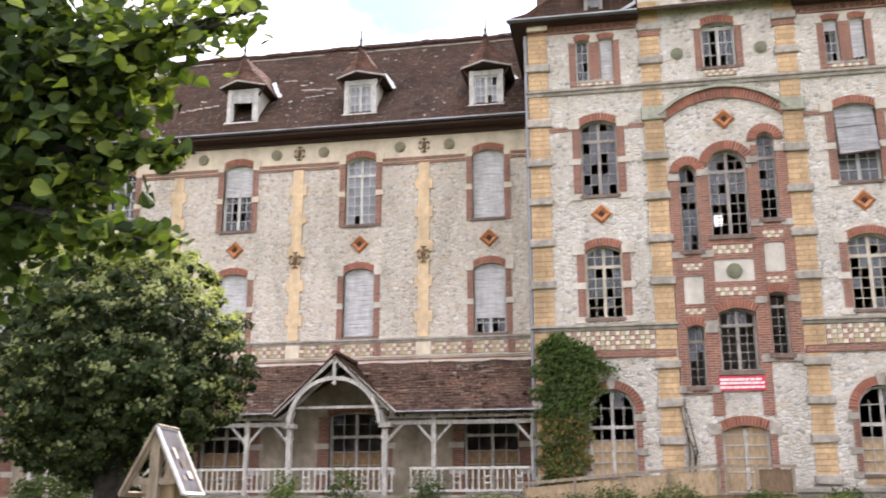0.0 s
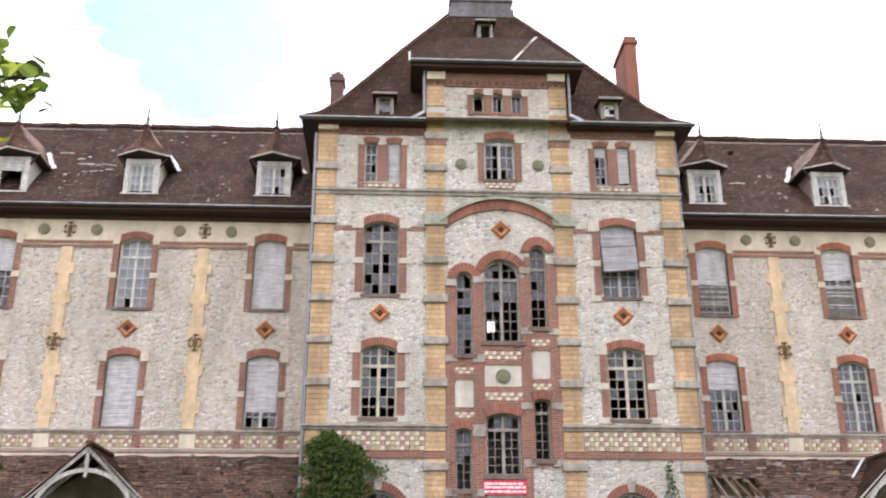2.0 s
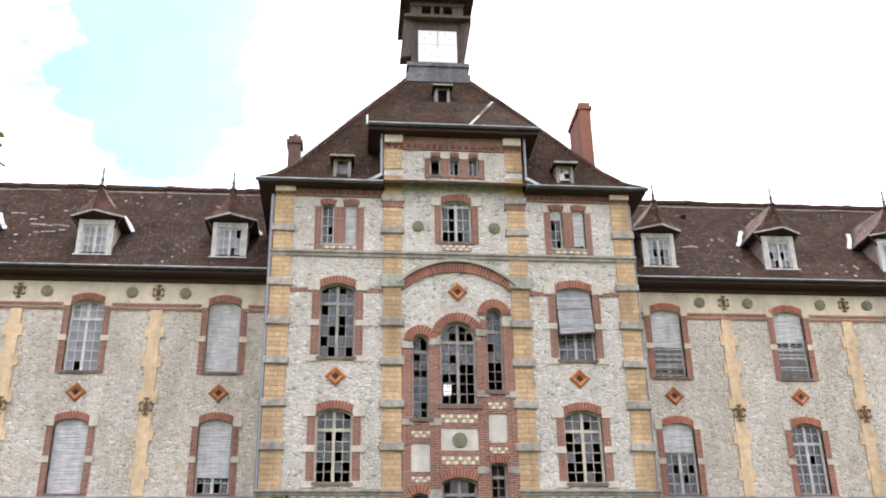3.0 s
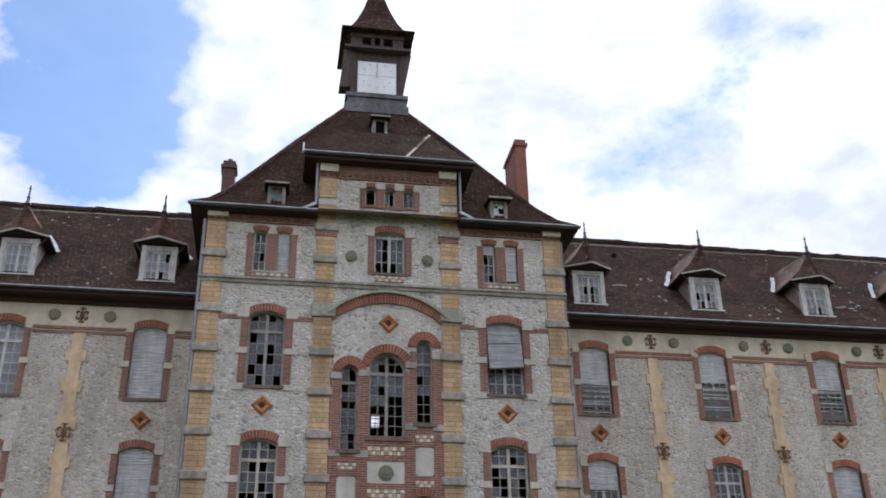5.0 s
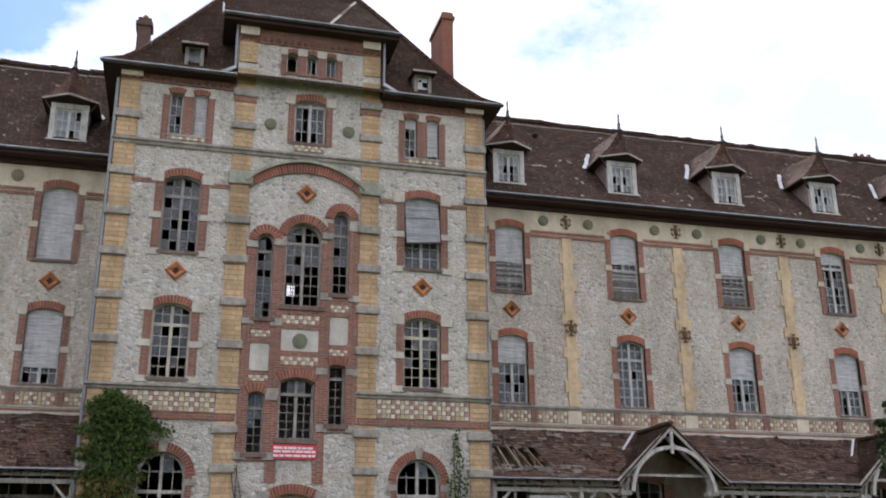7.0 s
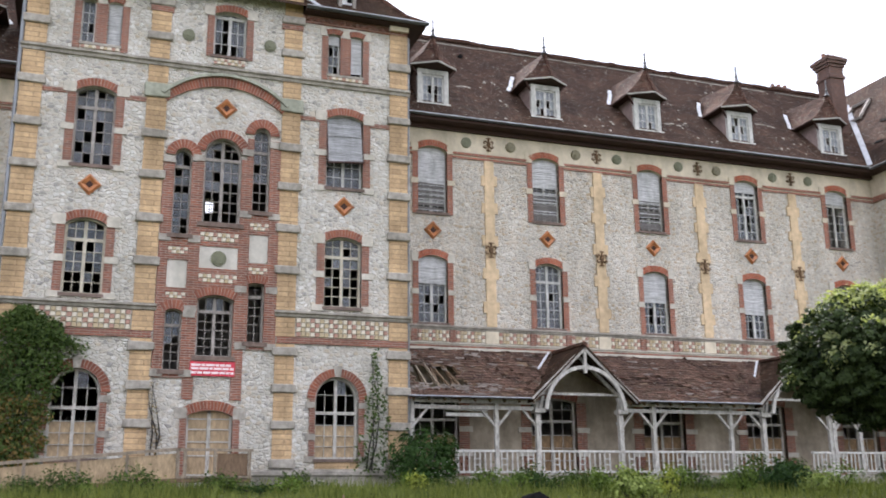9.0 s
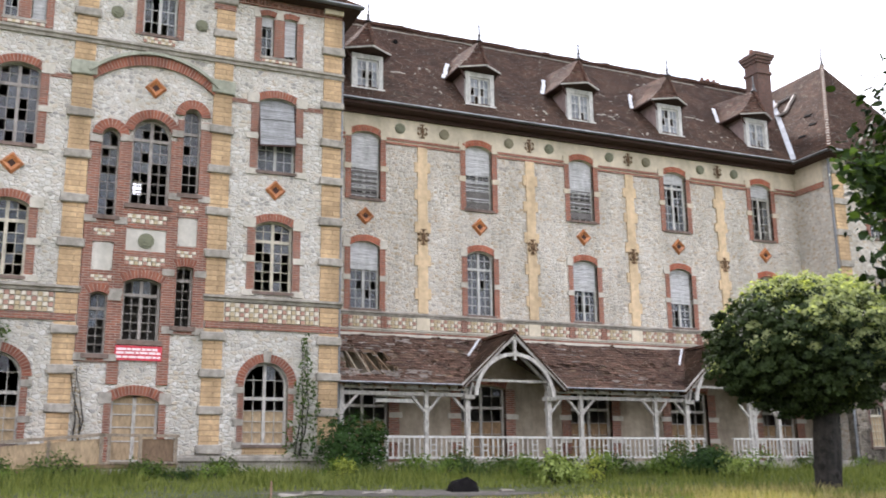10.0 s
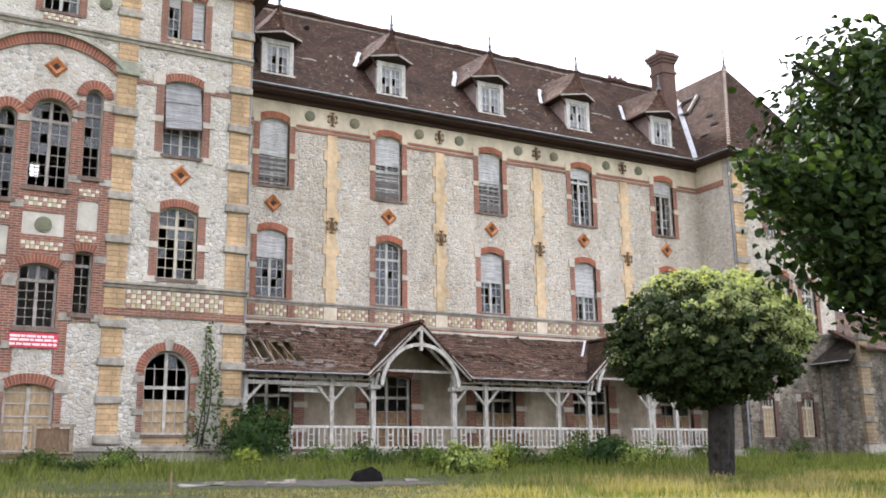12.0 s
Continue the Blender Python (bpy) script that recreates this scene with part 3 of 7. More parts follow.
def window(parent, cx, zb, w, crown, rise, y, cols=4, rows=4, transom=0.72, gone="", paint=None, glass=None, back=0.2, boarded=0.0,
           shutter=0.0, dirty=False, chance=0.25, sill=True, label="", planks=None, swing=0.0):
    """A casement with a transom, glazing bars, single panes (some lost), and maybe a roller shutter or boards. gone: the rows' lost panes, top row first."""
    paint, glass = paint or SASH, glass or GLASS
    yf = y + back
    h = crown - zb
    f = 0.07 if w > 0.8 else 0.05
    bm = bmesh.new()
    x0, x1 = cx - w / 2, cx + w / 2
    block(bm, x0, x0 + f, yf, yf + 0.08, zb, crown - rise)
    block(bm, x1 - f, x1, yf, yf + 0.08, zb, crown - rise)
    block(bm, x0 + f, x1 - f, yf + 0.002, yf + 0.078, zb, zb + f)
    if rise > 0:
        up, lo = arc(cx, w, crown - rise, rise, 8), arc(cx, w - 2 * f, crown - rise, max(0.03, rise - f * (0.6 if rise < w / 3 else 1)), 8)
        for i in range(8):
            prism(bm, [lo[i], up[i], up[i + 1], lo[i + 1]], yf, yf + 0.08)
    else:
        block(bm, x0 + f, x1 - f, yf + 0.002, yf + 0.078, crown - f, crown)
    zt = zb + h * transom
    if transom < 1:
        block(bm, x0 + f, x1 - f, yf - 0.015, yf + 0.075, zt - 0.05, zt + 0.05)
    if cols % 2 == 0 and w > 0.8:
        block(bm, cx - 0.05, cx + 0.05, yf - 0.012, yf + 0.07, zb + f, crown - max(f, 0.03))
    frame_ob = part("window", bm, paint, parent, label)
    glazed = [(zb + f, zt - 0.05 if transom < 1 else crown - f, rows)]
    if transom < 1:
        glazed.append((zt + 0.05, crown - 0.02, 2 if h * (1 - transom) > 0.6 else 1))
    inner0, inner1 = x0 + f, x1 - f
    half = cols // 2
    edges = []
    if cols % 2 == 0 and w > 0.8:
        edges = [inner0 + (cx - 0.05 - inner0) * i / half for i in range(half + 1)] + [cx + 0.05 + (inner1 - cx - 0.05) * i / half for i in range(half + 1)]
        cells = list(zip(edges[:half], edges[1:half + 1])) + list(zip(edges[half + 1:-1], edges[half + 2:]))
    else:
        edges = [inner0 + (inner1 - inner0) * i / cols for i in range(cols + 1)]
        cells = list(zip(edges, edges[1:]))
    lost = gone.split()
    low_z = zb + f
    shut_z = crown - h * shutter
    line = 0
    for g0, g1, nr in glazed[::-1]:
        for r in range(nr):
            zc1, zc0 = g1 - (g1 - g0) * r / nr, g1 - (g1 - g0) * (r + 1) / nr
            if r and zc1 < shut_z:
                bar(frame_ob, paint, inner0, inner1, yf + 0.02, yf + 0.05, zc1 - 0.012, zc1 + 0.012)
            for k, (xa, xb) in enumerate(cells):
                if line < len(lost):
                    broken = k < len(lost[line]) and lost[line][k] == "x"
                else:
                    broken = not gone and random.random() < chance
                covered = zc0 > shut_z
                if covered:
                    continue
                if boarded and zc1 < zb + h * boarded + 0.05:
                    me = pane_mesh(xb - xa, zc1 - zc0, planks or BOARD)
                    ob = piece("board", me, frame_ob, ((xa + xb) / 2, yf + 0.06, (zc0 + zc1) / 2))
                elif not broken:
                    ob = piece("pane", pane_mesh(xb - xa, zc1 - zc0, glass), frame_ob, ((xa + xb) / 2, yf + 0.03, (zc0 + zc1) / 2), Euler((random.gauss(0, 0.012), 0, random.gauss(0, 0.012))).to_matrix().to_4x4())
            line += 1
    for k, (xa, xb) in enumerate(cells):
        if k and abs(xa - cells[k - 1][1]) < 1e-4:
            bar(frame_ob, paint, xa - 0.012, xa + 0.012, yf + 0.018, yf + 0.052, low_z, crown - max(f, rise * 0.6))
    if shutter:
        s = bmesh.new()
        n = max(4, int(h * shutter / 0.055))
        zs = crown - rise * 0.15
        tilt = 0.05 if swing else random.uniform(-0.02, 0.02)
        rows_of = []
        for i in range(2 * n + 1):
            zc = zs - (zs - shut_z) * i / (2 * n)
            sag = random.gauss(0, 0.004) + tilt * i / (2 * n)
            yy = yf - (0.05 if i % 2 == 0 else 0.06) + random.gauss(0, 0.003) - swing * i / (2 * n) + (random.gauss(0, 0.012) if swing and i % 7 == 0 else 0)
            rows_of.append([s.verts.new((inner0 - 0.03, yy, zc - sag)), s.verts.new((inner1 + 0.03, yy, zc + sag))])
        for p, q in zip(rows_of, rows_of[1:]):
            s.faces.new((p[0], q[0], q[1], p[1]))
        part("roller_shutter", s, SHUTTER_GREY if swing else SHUTTER, frame_ob, "grey roller shutter pushed out at its foot" if swing else "pale slatted roller shutter")
        if swing:
            yb = yf - 0.055 - swing
            for xr, dz in ((inner0 - 0.04, -tilt), (inner1 + 0.04, tilt)):
                s = bmesh.new()
                beam(s, (xr, yf - 0.06, zs), (xr, yb, shut_z + dz), 0.035)
                part("shutter_rail", s, DARKWOOD, frame_ob, "dark shutter rail")
            s = bmesh.new()
            beam(s, (inner0 - 0.05, yb, shut_z - tilt - 0.03), (inner1 + 0.05, yb, shut_z + tilt - 0.03), 0.06)
            part("bottom_rail", s, DARKWOOD, frame_ob, "dark bottom rail")
        if dirty:
            s, pale_slats = bmesh.new(), bmesh.new()
            z = shut_z
            while z > zb + 0.1:
                d = random.uniform(0.045, 0.06)
                if random.random() < 0.86:
                    light = random.random() < 0.15 + 0.3 * (z - zb) / (shut_z - zb)
                    block(pale_slats if light else s, inner0, inner1, yf - 0.06, yf - 0.045, z - d * (0.7 if light else 1), z - 0.008, 0.007)
                z -= d
            tagged(part("pale_slats", pale_slats, SHUTTER, frame_ob, "pale remaining shutter slats"), kind="stuff")
            tagged(part("shutter_slats", s, SHUTTER_DIRTY, frame_ob, "dark loose shutter slats"), kind="stuff")
    if sill:
        s = bmesh.new()
        block(s, x0 - 0.06, x1 + 0.06, y - 0.07, yf + 0.02, zb - 0.1, zb + 0.004, 0.005)
        part("sill", s, SILL, frame_ob)
    return frame_ob


def jambs(parent, cx, zb, w, crown, rise, y, brick, wide=0.26, ears=0.14, arch=0.26, stones=(0.0, 0.5, 1.0), stone=None, keystone=False):
    """Brick reveals with stone blocks, and a brick arch over the opening."""
    stone = stone or PALE
    zs = crown - rise
    for side in (-1, 1):
        bm = bmesh.new()
        a, b = cx + side * w / 2, cx + side * (w / 2 + wide)
        block(bm, min(a, b), max(a, b), y - 0.03, y + 0.12, zb - 0.08, zs)
        part("brick_jamb", bm, brick, parent)
        for s in stones:
            bm = bmesh.new()
            hgt = 0.34 if s == 1.0 else 0.2
            zc = zb - 0.05 + s * (zs - zb + 0.05) + (0.1 if s == 1.0 else 0)
            e = cx + side * (w / 2 + wide + ears)
            block(bm, min(a, e), max(a, e), y - 0.055, y + 0.1, zc - hgt / 2, zc + hgt / 2, 0.008)
            part("jamb_stone", bm, stone, parent)
    brick_arch(parent, cx, w + 0.02, zs, rise, arch, y - 0.045, y + 0.14, ARCH_NEW if brick is RED_NEW else (CHIMNEY_OLD if brick is CHIMNEY_OLD else ARCH_RED))
    if keystone:
        bm = bmesh.new()
        prism(bm, [(cx - 0.1, crown - 0.01), (cx - 0.15, crown + arch + 0.08), (cx + 0.15, crown + arch + 0.08), (cx + 0.1, crown - 0.01)], y - 0.07, y + 0.1)
        part("keystone", bm, stone, parent)


def diamond(parent, cx, cz, y, r=0.36):
    bm = bmesh.new()
    o = [bm.verts.new((cx + r * a, y - 0.03, cz + r * b)) for a, b in ((1, 0), (0, 1), (-1, 0), (0, -1))]
    p = [bm.verts.new((cx + r * 0.75 * a, y - 0.11, cz + r * 0.75 * b)) for a, b in ((1, 0), (0, 1), (-1, 0), (0, -1))]
    q = [bm.verts.new((cx + r * 0.36 * a, y - 0.04, cz + r * 0.36 * b)) for a, b in ((1, 0), (0, 1), (-1, 0), (0, -1))]
    k = [bm.verts.new((cx + r * a, y + 0.02, cz + r * b)) for a, b in ((1, 0), (0, 1), (-1, 0), (0, -1))]
    for A, B in ((k, o), (o, p), (p, q)):
        for i in range(4):
            bm.faces.new((A[i], A[(i + 1) % 4], B[(i + 1) % 4], B[i]))
    ob = part("ceramic_diamond", bm, TERRA, parent, "orange glazed terracotta diamond")
    # Dark square stands for shade in the diamond's centre hole
    bm = bmesh.new()
    r *= 0.36
    bm.faces.new([bm.verts.new((cx + r * a, y - 0.038, cz + r * b)) for a, b in ((1, 0), (0, -1), (-1, 0), (0, 1))])
    bmesh.ops.inset_region(bm, faces=bm.faces[:], thickness=0.02, depth=-0.01)
    part("diamond_boss", bm, TERRA_HOLE, ob)


def medallion(parent, cx, cz, y, r=0.2, glaze=None):
    bm = bmesh.new()
    disc(bm, cx, cz, r, y - 0.05, y + 0.02)
    disc(bm, cx, cz, r * 0.72, y - 0.085, y - 0.048)
    disc(bm, cx, cz, r * 0.35, y - 0.11, y - 0.08)
    for i in range(8):
        a = math.pi * i / 4
        disc(bm, cx + r * 0.86 * math.cos(a), cz + r * 0.86 * math.sin(a), r * 0.12, y - 0.075, y - 0.045, 6)
    part("ceramic_medallion", bm, glaze or GREEN_GLAZE, parent, "round green glazed ceramic medallion")


def anchor(parent, cx, cz, y, s=1.0):
    """A wrought tie-rod anchor with curled arms."""
    bm = bmesh.new()
    beam(bm, (cx, y - 0.06, cz - 0.36 * s), (cx, y - 0.06, cz + 0.36 * s), 0.06 * s, 0.05)
    for u in (-1, 1):
        for k in (-1, 1):
            pts = [(cx, cz + u * 0.05 * s), (cx + k * 0.17 * s, cz + u * 0.2 * s), (cx + k * 0.26 * s, cz + u * 0.13 * s), (cx + k * 0.2 * s, cz + u * 0.05 * s)]
            for (xa, za), (xb, zb) in zip(pts, pts[1:]):
                beam(bm, (xa, y - 0.055, za), (xb, y - 0.055, zb), 0.045 * s, 0.04, (0, 1, 0))
        beam(bm, (cx - 0.12 * s, y - 0.055, cz + u * 0.33 * s), (cx + 0.12 * s, y - 0.055, cz + u * 0.33 * s), 0.04 * s, 0.04)
    disc(bm, cx, cz, 0.1 * s, y - 0.09, y - 0.03, 8)
    part("iron_anchor", bm, IRON, parent, "rusty wrought iron wall anchor")


TILES = {}


def frieze(parent, x0, x1, z0, z1, y, step, seed=0):
    """A chequered band of small square tiles, each one a little proud."""
    n, m = max(1, round((x1 - x0) / step)), max(1, round((z1 - z0) / step))
    sx, sz = (x1 - x0) / n, (z1 - z0) / m
    bm = bmesh.new()
    block(bm, x0, x1, y - 0.008, y + 0.05, z0, z1)
    base = part("frieze", bm, PALE, parent, "chequered frieze of white, ochre and red tiles")
    for i in range(n):
        for j in range(m):
            k = (i + j) % 2
            mt = TILE_WHITE if k else (TILE_OCHRE if (i // 2 + j) % 2 else TILE_RED)
            if k and j in (0, m - 1) and m > 2 and i % 4 == 1:
                mt = TILE_OCHRE
            key = (round(sx, 3), round(sz, 3), mt.name)
            if key not in TILES:
                t = bmesh.new()
                a = [t.verts.new((u * sx * 0.47, 0, v * sz * 0.47)) for u, v in ((-1, -1), (1, -1), (1, 1), (-1, 1))]
                b = [t.verts.new((u * sx * 0.40, -0.03, v * sz * 0.40)) for u, v in ((-1, -1), (1, -1), (1, 1), (-1, 1))]
                t.faces.new(b)
                for q in range(4):
                    t.faces.new((a[q], a[(q + 1) % 4], b[(q + 1) % 4], b[q]))
                me = bpy.data.meshes.new("tile")
                t.to_mesh(me)
                t.free()
                me.materials.append(mt)
                TILES[key] = me
            piece("tile", TILES[key], base, (x0 + sx * (i + 0.5), y - 0.009 - (0.015 if k else 0), z0 + sz * (j + 0.5)))
    return base


def slab(parent, name, x0, x1, z0, z1, y, proud, material, depth=0.1, chip=0.0, label=""):
    bm = bmesh.new()
    block(bm, x0, x1, y - proud, y + depth, z0, z1, chip)
    return part(name, bm, material, parent, label)


def moulding(parent, x0, x1, z0, z1, y, proud, material, name="cornice", label=""):
    """A string course with a chamfered top and a drip below."""
    bm = bmesh.new()
    h = z1 - z0
    prof = [(y + 0.1, z0), (y - proud * 0.45, z0), (y - proud * 0.6, z0 + h * 0.35), (y - proud, z0 + h * 0.5), (y - proud, z0 + h * 0.8), (y, z1), (y + 0.1, z1)]
    a = [bm.verts.new((x0, p, q)) for p, q in prof]
    b = [bm.verts.new((x1, p, q)) for p, q in prof]
    bm.faces.new(a)
    bm.faces.new(b[::-1])
    for i in range(len(prof)):
        bm.faces.new((a[i], b[i], b[(i + 1) % len(prof)], a[(i + 1) % len(prof)]))
    return part(name, bm, material, parent, label)


def gutter(parent, a, b, r=0.09):
    """A half-round zinc gutter from a to b."""
    bm = bmesh.new()
    a, b = Vector(a), Vector(b)
    d = (b - a).normalized()
    s = d.cross(Vector((0, 0, 1))).normalized()
    n = 7
    rows = [[bm.verts.new(p + s * k * math.cos(math.pi * i / (n - 1)) + Vector((0, 0, -k * math.sin(math.pi * i / (n - 1))))) for i in range(n)] for p in (a, b) for k in (r, r - 0.012)]
    for A, B in ((rows[0], rows[2]), (rows[3], rows[1])):
        for i in range(n - 1):
            bm.faces.new((A[i], A[i + 1], B[i + 1], B[i]))
    for i in (0, n - 1):
        bm.faces.new((rows[0][i], rows[1][i], rows[3][i], rows[2][i]))
    ob = part("gutter", bm, GUTTER, parent, "grey zinc gutter")
    # Thin bright strip paints the sky's highlight along the gutter edge
    bm = bmesh.new()
    q = s * (r + 0.006) if abs(d.x) < 0.5 or s.y < 0 else -s * (r + 0.006)
    beam(bm, a + q - Vector((0, 0, 0.02)), b + q - Vector((0, 0, 0.02)), 0.025, 0.034)
    part("gutter_lip", bm, ZINC_AND_HIGHLIGHT, ob, "pale strip painted as the zinc edge's highlight")
    return ob


def downpipe(parent, x, y, z0, z1, r=0.06):
    bm = bmesh.new()
    lathe(bm, [(r, 0), (r, z1 - z0)], (x, y, z0), 8)
    for z in np.arange(z0 + 0.5, z1, 1.9):
        lathe(bm, [(r + 0.015, 0), (r + 0.015, 0.06)], (x, y, z), 8)
    return part("downpipe", bm, LEAD, parent, "grey zinc downpipe")


def finial(parent, at, h=0.6):
    bm = bmesh.new()
    lathe(bm, [(0.15, 0), (0.075, 0.14 * h), (0.05, 0.3 * h), (0.085, 0.36 * h), (0.045, 0.42 * h), (0.036, 0.55 * h), (0.03, 0.8 * h), (0.05, 0.84 * h), (0.028, 0.89 * h), (0.016, h)], at, 8)
    return part("finial", bm, LEAD_DARK, parent, "pointed zinc finial")


# ---- ground ----
def rise_of(y):
    """Height of the lawn, which climbs gently to the building."""
    k = min(1.0, max(-0.35, y / 30.5))
    return -1.6 + 1.72 * k


def build_ground():
    xs = [-900, -300, -120, -60] + [-40 + 2 * i for i in range(46)] + [60, 90, 160, 400, 900]
    ys = [-900, -300, -100, -40, -20, -10] + [-4 + 1.5 * i for i in range(26)] + [40, 50, 80, 150, 400, 900]
    bm = bmesh.new()
    grid = [[bm.verts.new((x, y, rise_of(y) + (0.05 * noise.noise((x * 0.4, y * 0.4, 0)) if abs(x) < 60 and -10 < y < 31 and not (2 < x < 17 and 18 < y < 26) else 0))) for x in xs] for y in ys]
    for j in range(len(ys) - 1):
        for i in range(len(xs) - 1):
            bm.faces.new((grid[j][i], grid[j][i + 1], grid[j + 1][i + 1], grid[j + 1][i]))
    g = part("ground", bm, LAWN)
    tagged(g, "rough lawn rising gently towards the building", "ground", kind="structure")
    bm = bmesh.new()
    n = 40
    lo, hi = [], []
    for i in range(n + 1):
        x = 5.2 + 7.4 * i / n
        yc = 22.3 + 0.3 * math.sin(x * 0.35) - 0.1 * (x - 9)
        taper = min(1, 3 * i / n, 3 * (n - i) / n)
        ya, yb = yc - taper + 0.5 * noise.noise((x * 2, 0, 3)) * taper, yc + 0.02 + 1.1 * taper + 0.5 * noise.noise((x * 2, 5, 3)) * taper
        lo.append(bm.verts.new((x, ya, rise_of(ya) + 0.012)))
        hi.append(bm.verts.new((x, yb, rise_of(yb) + 0.012)))
    for i in range(n):
        bm.faces.new((lo[i], lo[i + 1], hi[i + 1], hi[i]))
    tagged(part("pavement", bm, GRAVEL), "narrow grey gravel path through the grass", "path", kind="structure")


build_ground()

# ---- central pavilion ----
CX, YP, YW = 3.57, 31.6, 34.0
PX0, PX1 = -2.82, 9.95
Z0 = 0.15
WL, WR = -0.52, 7.68


def build_pavilion():
    pav = thing("central_pavilion", (CX, YP, Z0), "derelict pavilion of white flint with red and yellow brick", "building")
    base = 0.05
    tall = [opening(2.305, 8.15, 0.55, 11.05, 0.26), opening(3.575, 8.62, 1.21, 11.52, 0.5), opening(4.835, 9.1, 0.55, 12.04, 0.27)]
    low = [opening(2.25, 3.8, 0.52, 5.72, 0.1), opening(3.535, 4.25, 1.13, 6.22, 0.16), opening(4.81, 4.75, 0.52, 6.69, 0.06)]
    side = [opening(WL, 10.2, 1.22, 12.86, 0.2), opening(WR, 10.2, 1.3, 12.86, 0.2), opening(WL, 6.05, 1.2, 8.46, 0.2), opening(WR, 6.05, 1.28, 8.46, 0.2)]
    arched = [opening(-0.46, 1.1, 1.44, 3.78, 0.72), opening(7.56, 1.1, 1.44, 3.73, 0.72)]
    pair = [opening(x, 14.35, 0.44, 15.88, 0.05) for x in (-0.95, -0.13, 7.25, 8.07)]
    mid = [opening(3.62, 14.5, 1.1, 16.15, 0.14)]
    trio = [opening(x, 17.18, 0.4, 17.96, 0.06) for x in (2.9, 3.6, 4.3)]
    door = [opening(3.525, 0.55, 1.4, 2.58, 0.2)]
    bm = bmesh.new()
    wall(bm, PX0, 1.02, base, 16.5, YP, 0.5, [h for h in side + arched + pair if h[0] < 1])
    wall(bm, 1.02, 6.1, base, 18.75, YP, 0.5, tall + low + mid + trio + door)
    wall(bm, 6.1, PX1, base, 16.5, YP, 0.5, [h for h in side + arched + pair if h[0] > 6])
    part("front_wall", bm, FLINT, pav, "wall of white flint rubble")
    for x in (PX0, PX1 - 0.5):
        bm = bmesh.new()
        block(bm, x, x + 0.5, YP + 0.5, 46, base, 16.45)
        part("side_wall", bm, FLINT, pav)
    bm = bmesh.new()
    wall(bm, PX0 + 0.5, PX1 - 0.5, base, 16.45, 45.5, 0.5, [opening(4.61, 12.86, 0.4, 13.52)])
    part("rear_wall", bm, FLINT, pav)
    for at in ((4.59, 4.63, 12.86, 13.52), (4.41, 4.81, 13.06, 13.1), (4.41, 4.81, 13.28, 13.32)):
        bar(pav, GREYWOOD, at[0], at[1], 45.6, 45.64, at[2], at[3])
    for x in (1.02, 5.6):
        bm = bmesh.new()
        block(bm, x, x + 0.5, YP + 0.5, 36.2, 16.4, 18.7)
        part("attic_wall", bm, FLINT, pav)
    # Unseen partitions and floors, added to stop light leaking through the shell
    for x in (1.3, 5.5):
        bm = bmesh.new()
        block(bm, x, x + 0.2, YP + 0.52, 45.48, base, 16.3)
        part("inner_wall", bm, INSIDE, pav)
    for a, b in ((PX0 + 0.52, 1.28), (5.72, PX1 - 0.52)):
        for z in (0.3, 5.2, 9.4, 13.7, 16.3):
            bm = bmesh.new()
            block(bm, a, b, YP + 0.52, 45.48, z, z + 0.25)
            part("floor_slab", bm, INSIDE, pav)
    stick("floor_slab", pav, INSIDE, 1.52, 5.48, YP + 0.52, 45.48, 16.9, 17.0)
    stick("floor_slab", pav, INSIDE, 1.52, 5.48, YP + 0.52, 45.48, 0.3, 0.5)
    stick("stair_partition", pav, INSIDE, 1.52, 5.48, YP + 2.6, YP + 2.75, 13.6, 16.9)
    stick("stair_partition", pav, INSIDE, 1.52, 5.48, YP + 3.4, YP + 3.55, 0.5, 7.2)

    # quoin columns: yellow brick between rough stone blocks
    cols = [(PX0, 0.66, -1), (1.02, 0.64, 0), (5.47, 0.63, 0), (PX1 - 0.66, 0.66, 1)]
    blocks = [0.95, 2.15, 3.3, 4.5, 7.2, 8.61, 10.05, 11.44, 12.85, 14.9]
    for x, w, end in cols:
        lim = 18.2 if end == 0 else 16.18
        zs = blocks + ([16.15, 17.25] if end == 0 else [])
        cuts = sorted([(z - 0.14, z + 0.14) for z in zs] + [(5.62, 5.86), (4.74, 4.99), (13.83, 14.1)])
        z = 0.75
        for c0, c1 in cuts + [(lim, lim)]:
            if c0 - z > 0.08:
                bm = bmesh.new()
                block(bm, x, x + w, YP - 0.05, YP + 0.1, z, min(c0, lim))
                part("brick_quoin", bm, YELLOW, pav)
            z = c1
        for q in zs:
            if q == 17.25:
                continue
            bm = bmesh.new()
            big = 0.2 if q == 12.85 and end == 0 else 0.0
            v = block(bm, x - 0.09, x + w + 0.09, YP - 0.15, YP + 0.1, q - 0.14, q + 0.14 + big, 0.02)
            bmesh.ops.bevel(bm, geom=bm.edges[:], offset=0.03, segments=1, affect="EDGES")
            part("quoin_stone", bm, GREENED if big else STONE, pav, "rough grey quoin stone")
    # plinth
    for a, b in ((PX0 - 0.08, 2.6), (4.45, PX1 + 0.08)):
        moulding(pav, a, b, 0.42, 0.78, YP, 0.16, STONE, "plinth_course")
        slab(pav, "plinth", a, b, base - 0.3, 0.42, YP, 0.1, STONE, 0.1, 0.01)
    # No hole here: a black slab gives the cellar opening its dark
    slab(pav, "cellar_opening", 7.13, 7.91, 0.0, 0.26, YP, 0.104, SHADE_BLACK, 0.05, 0.0, "black slab for a dark cellar opening")
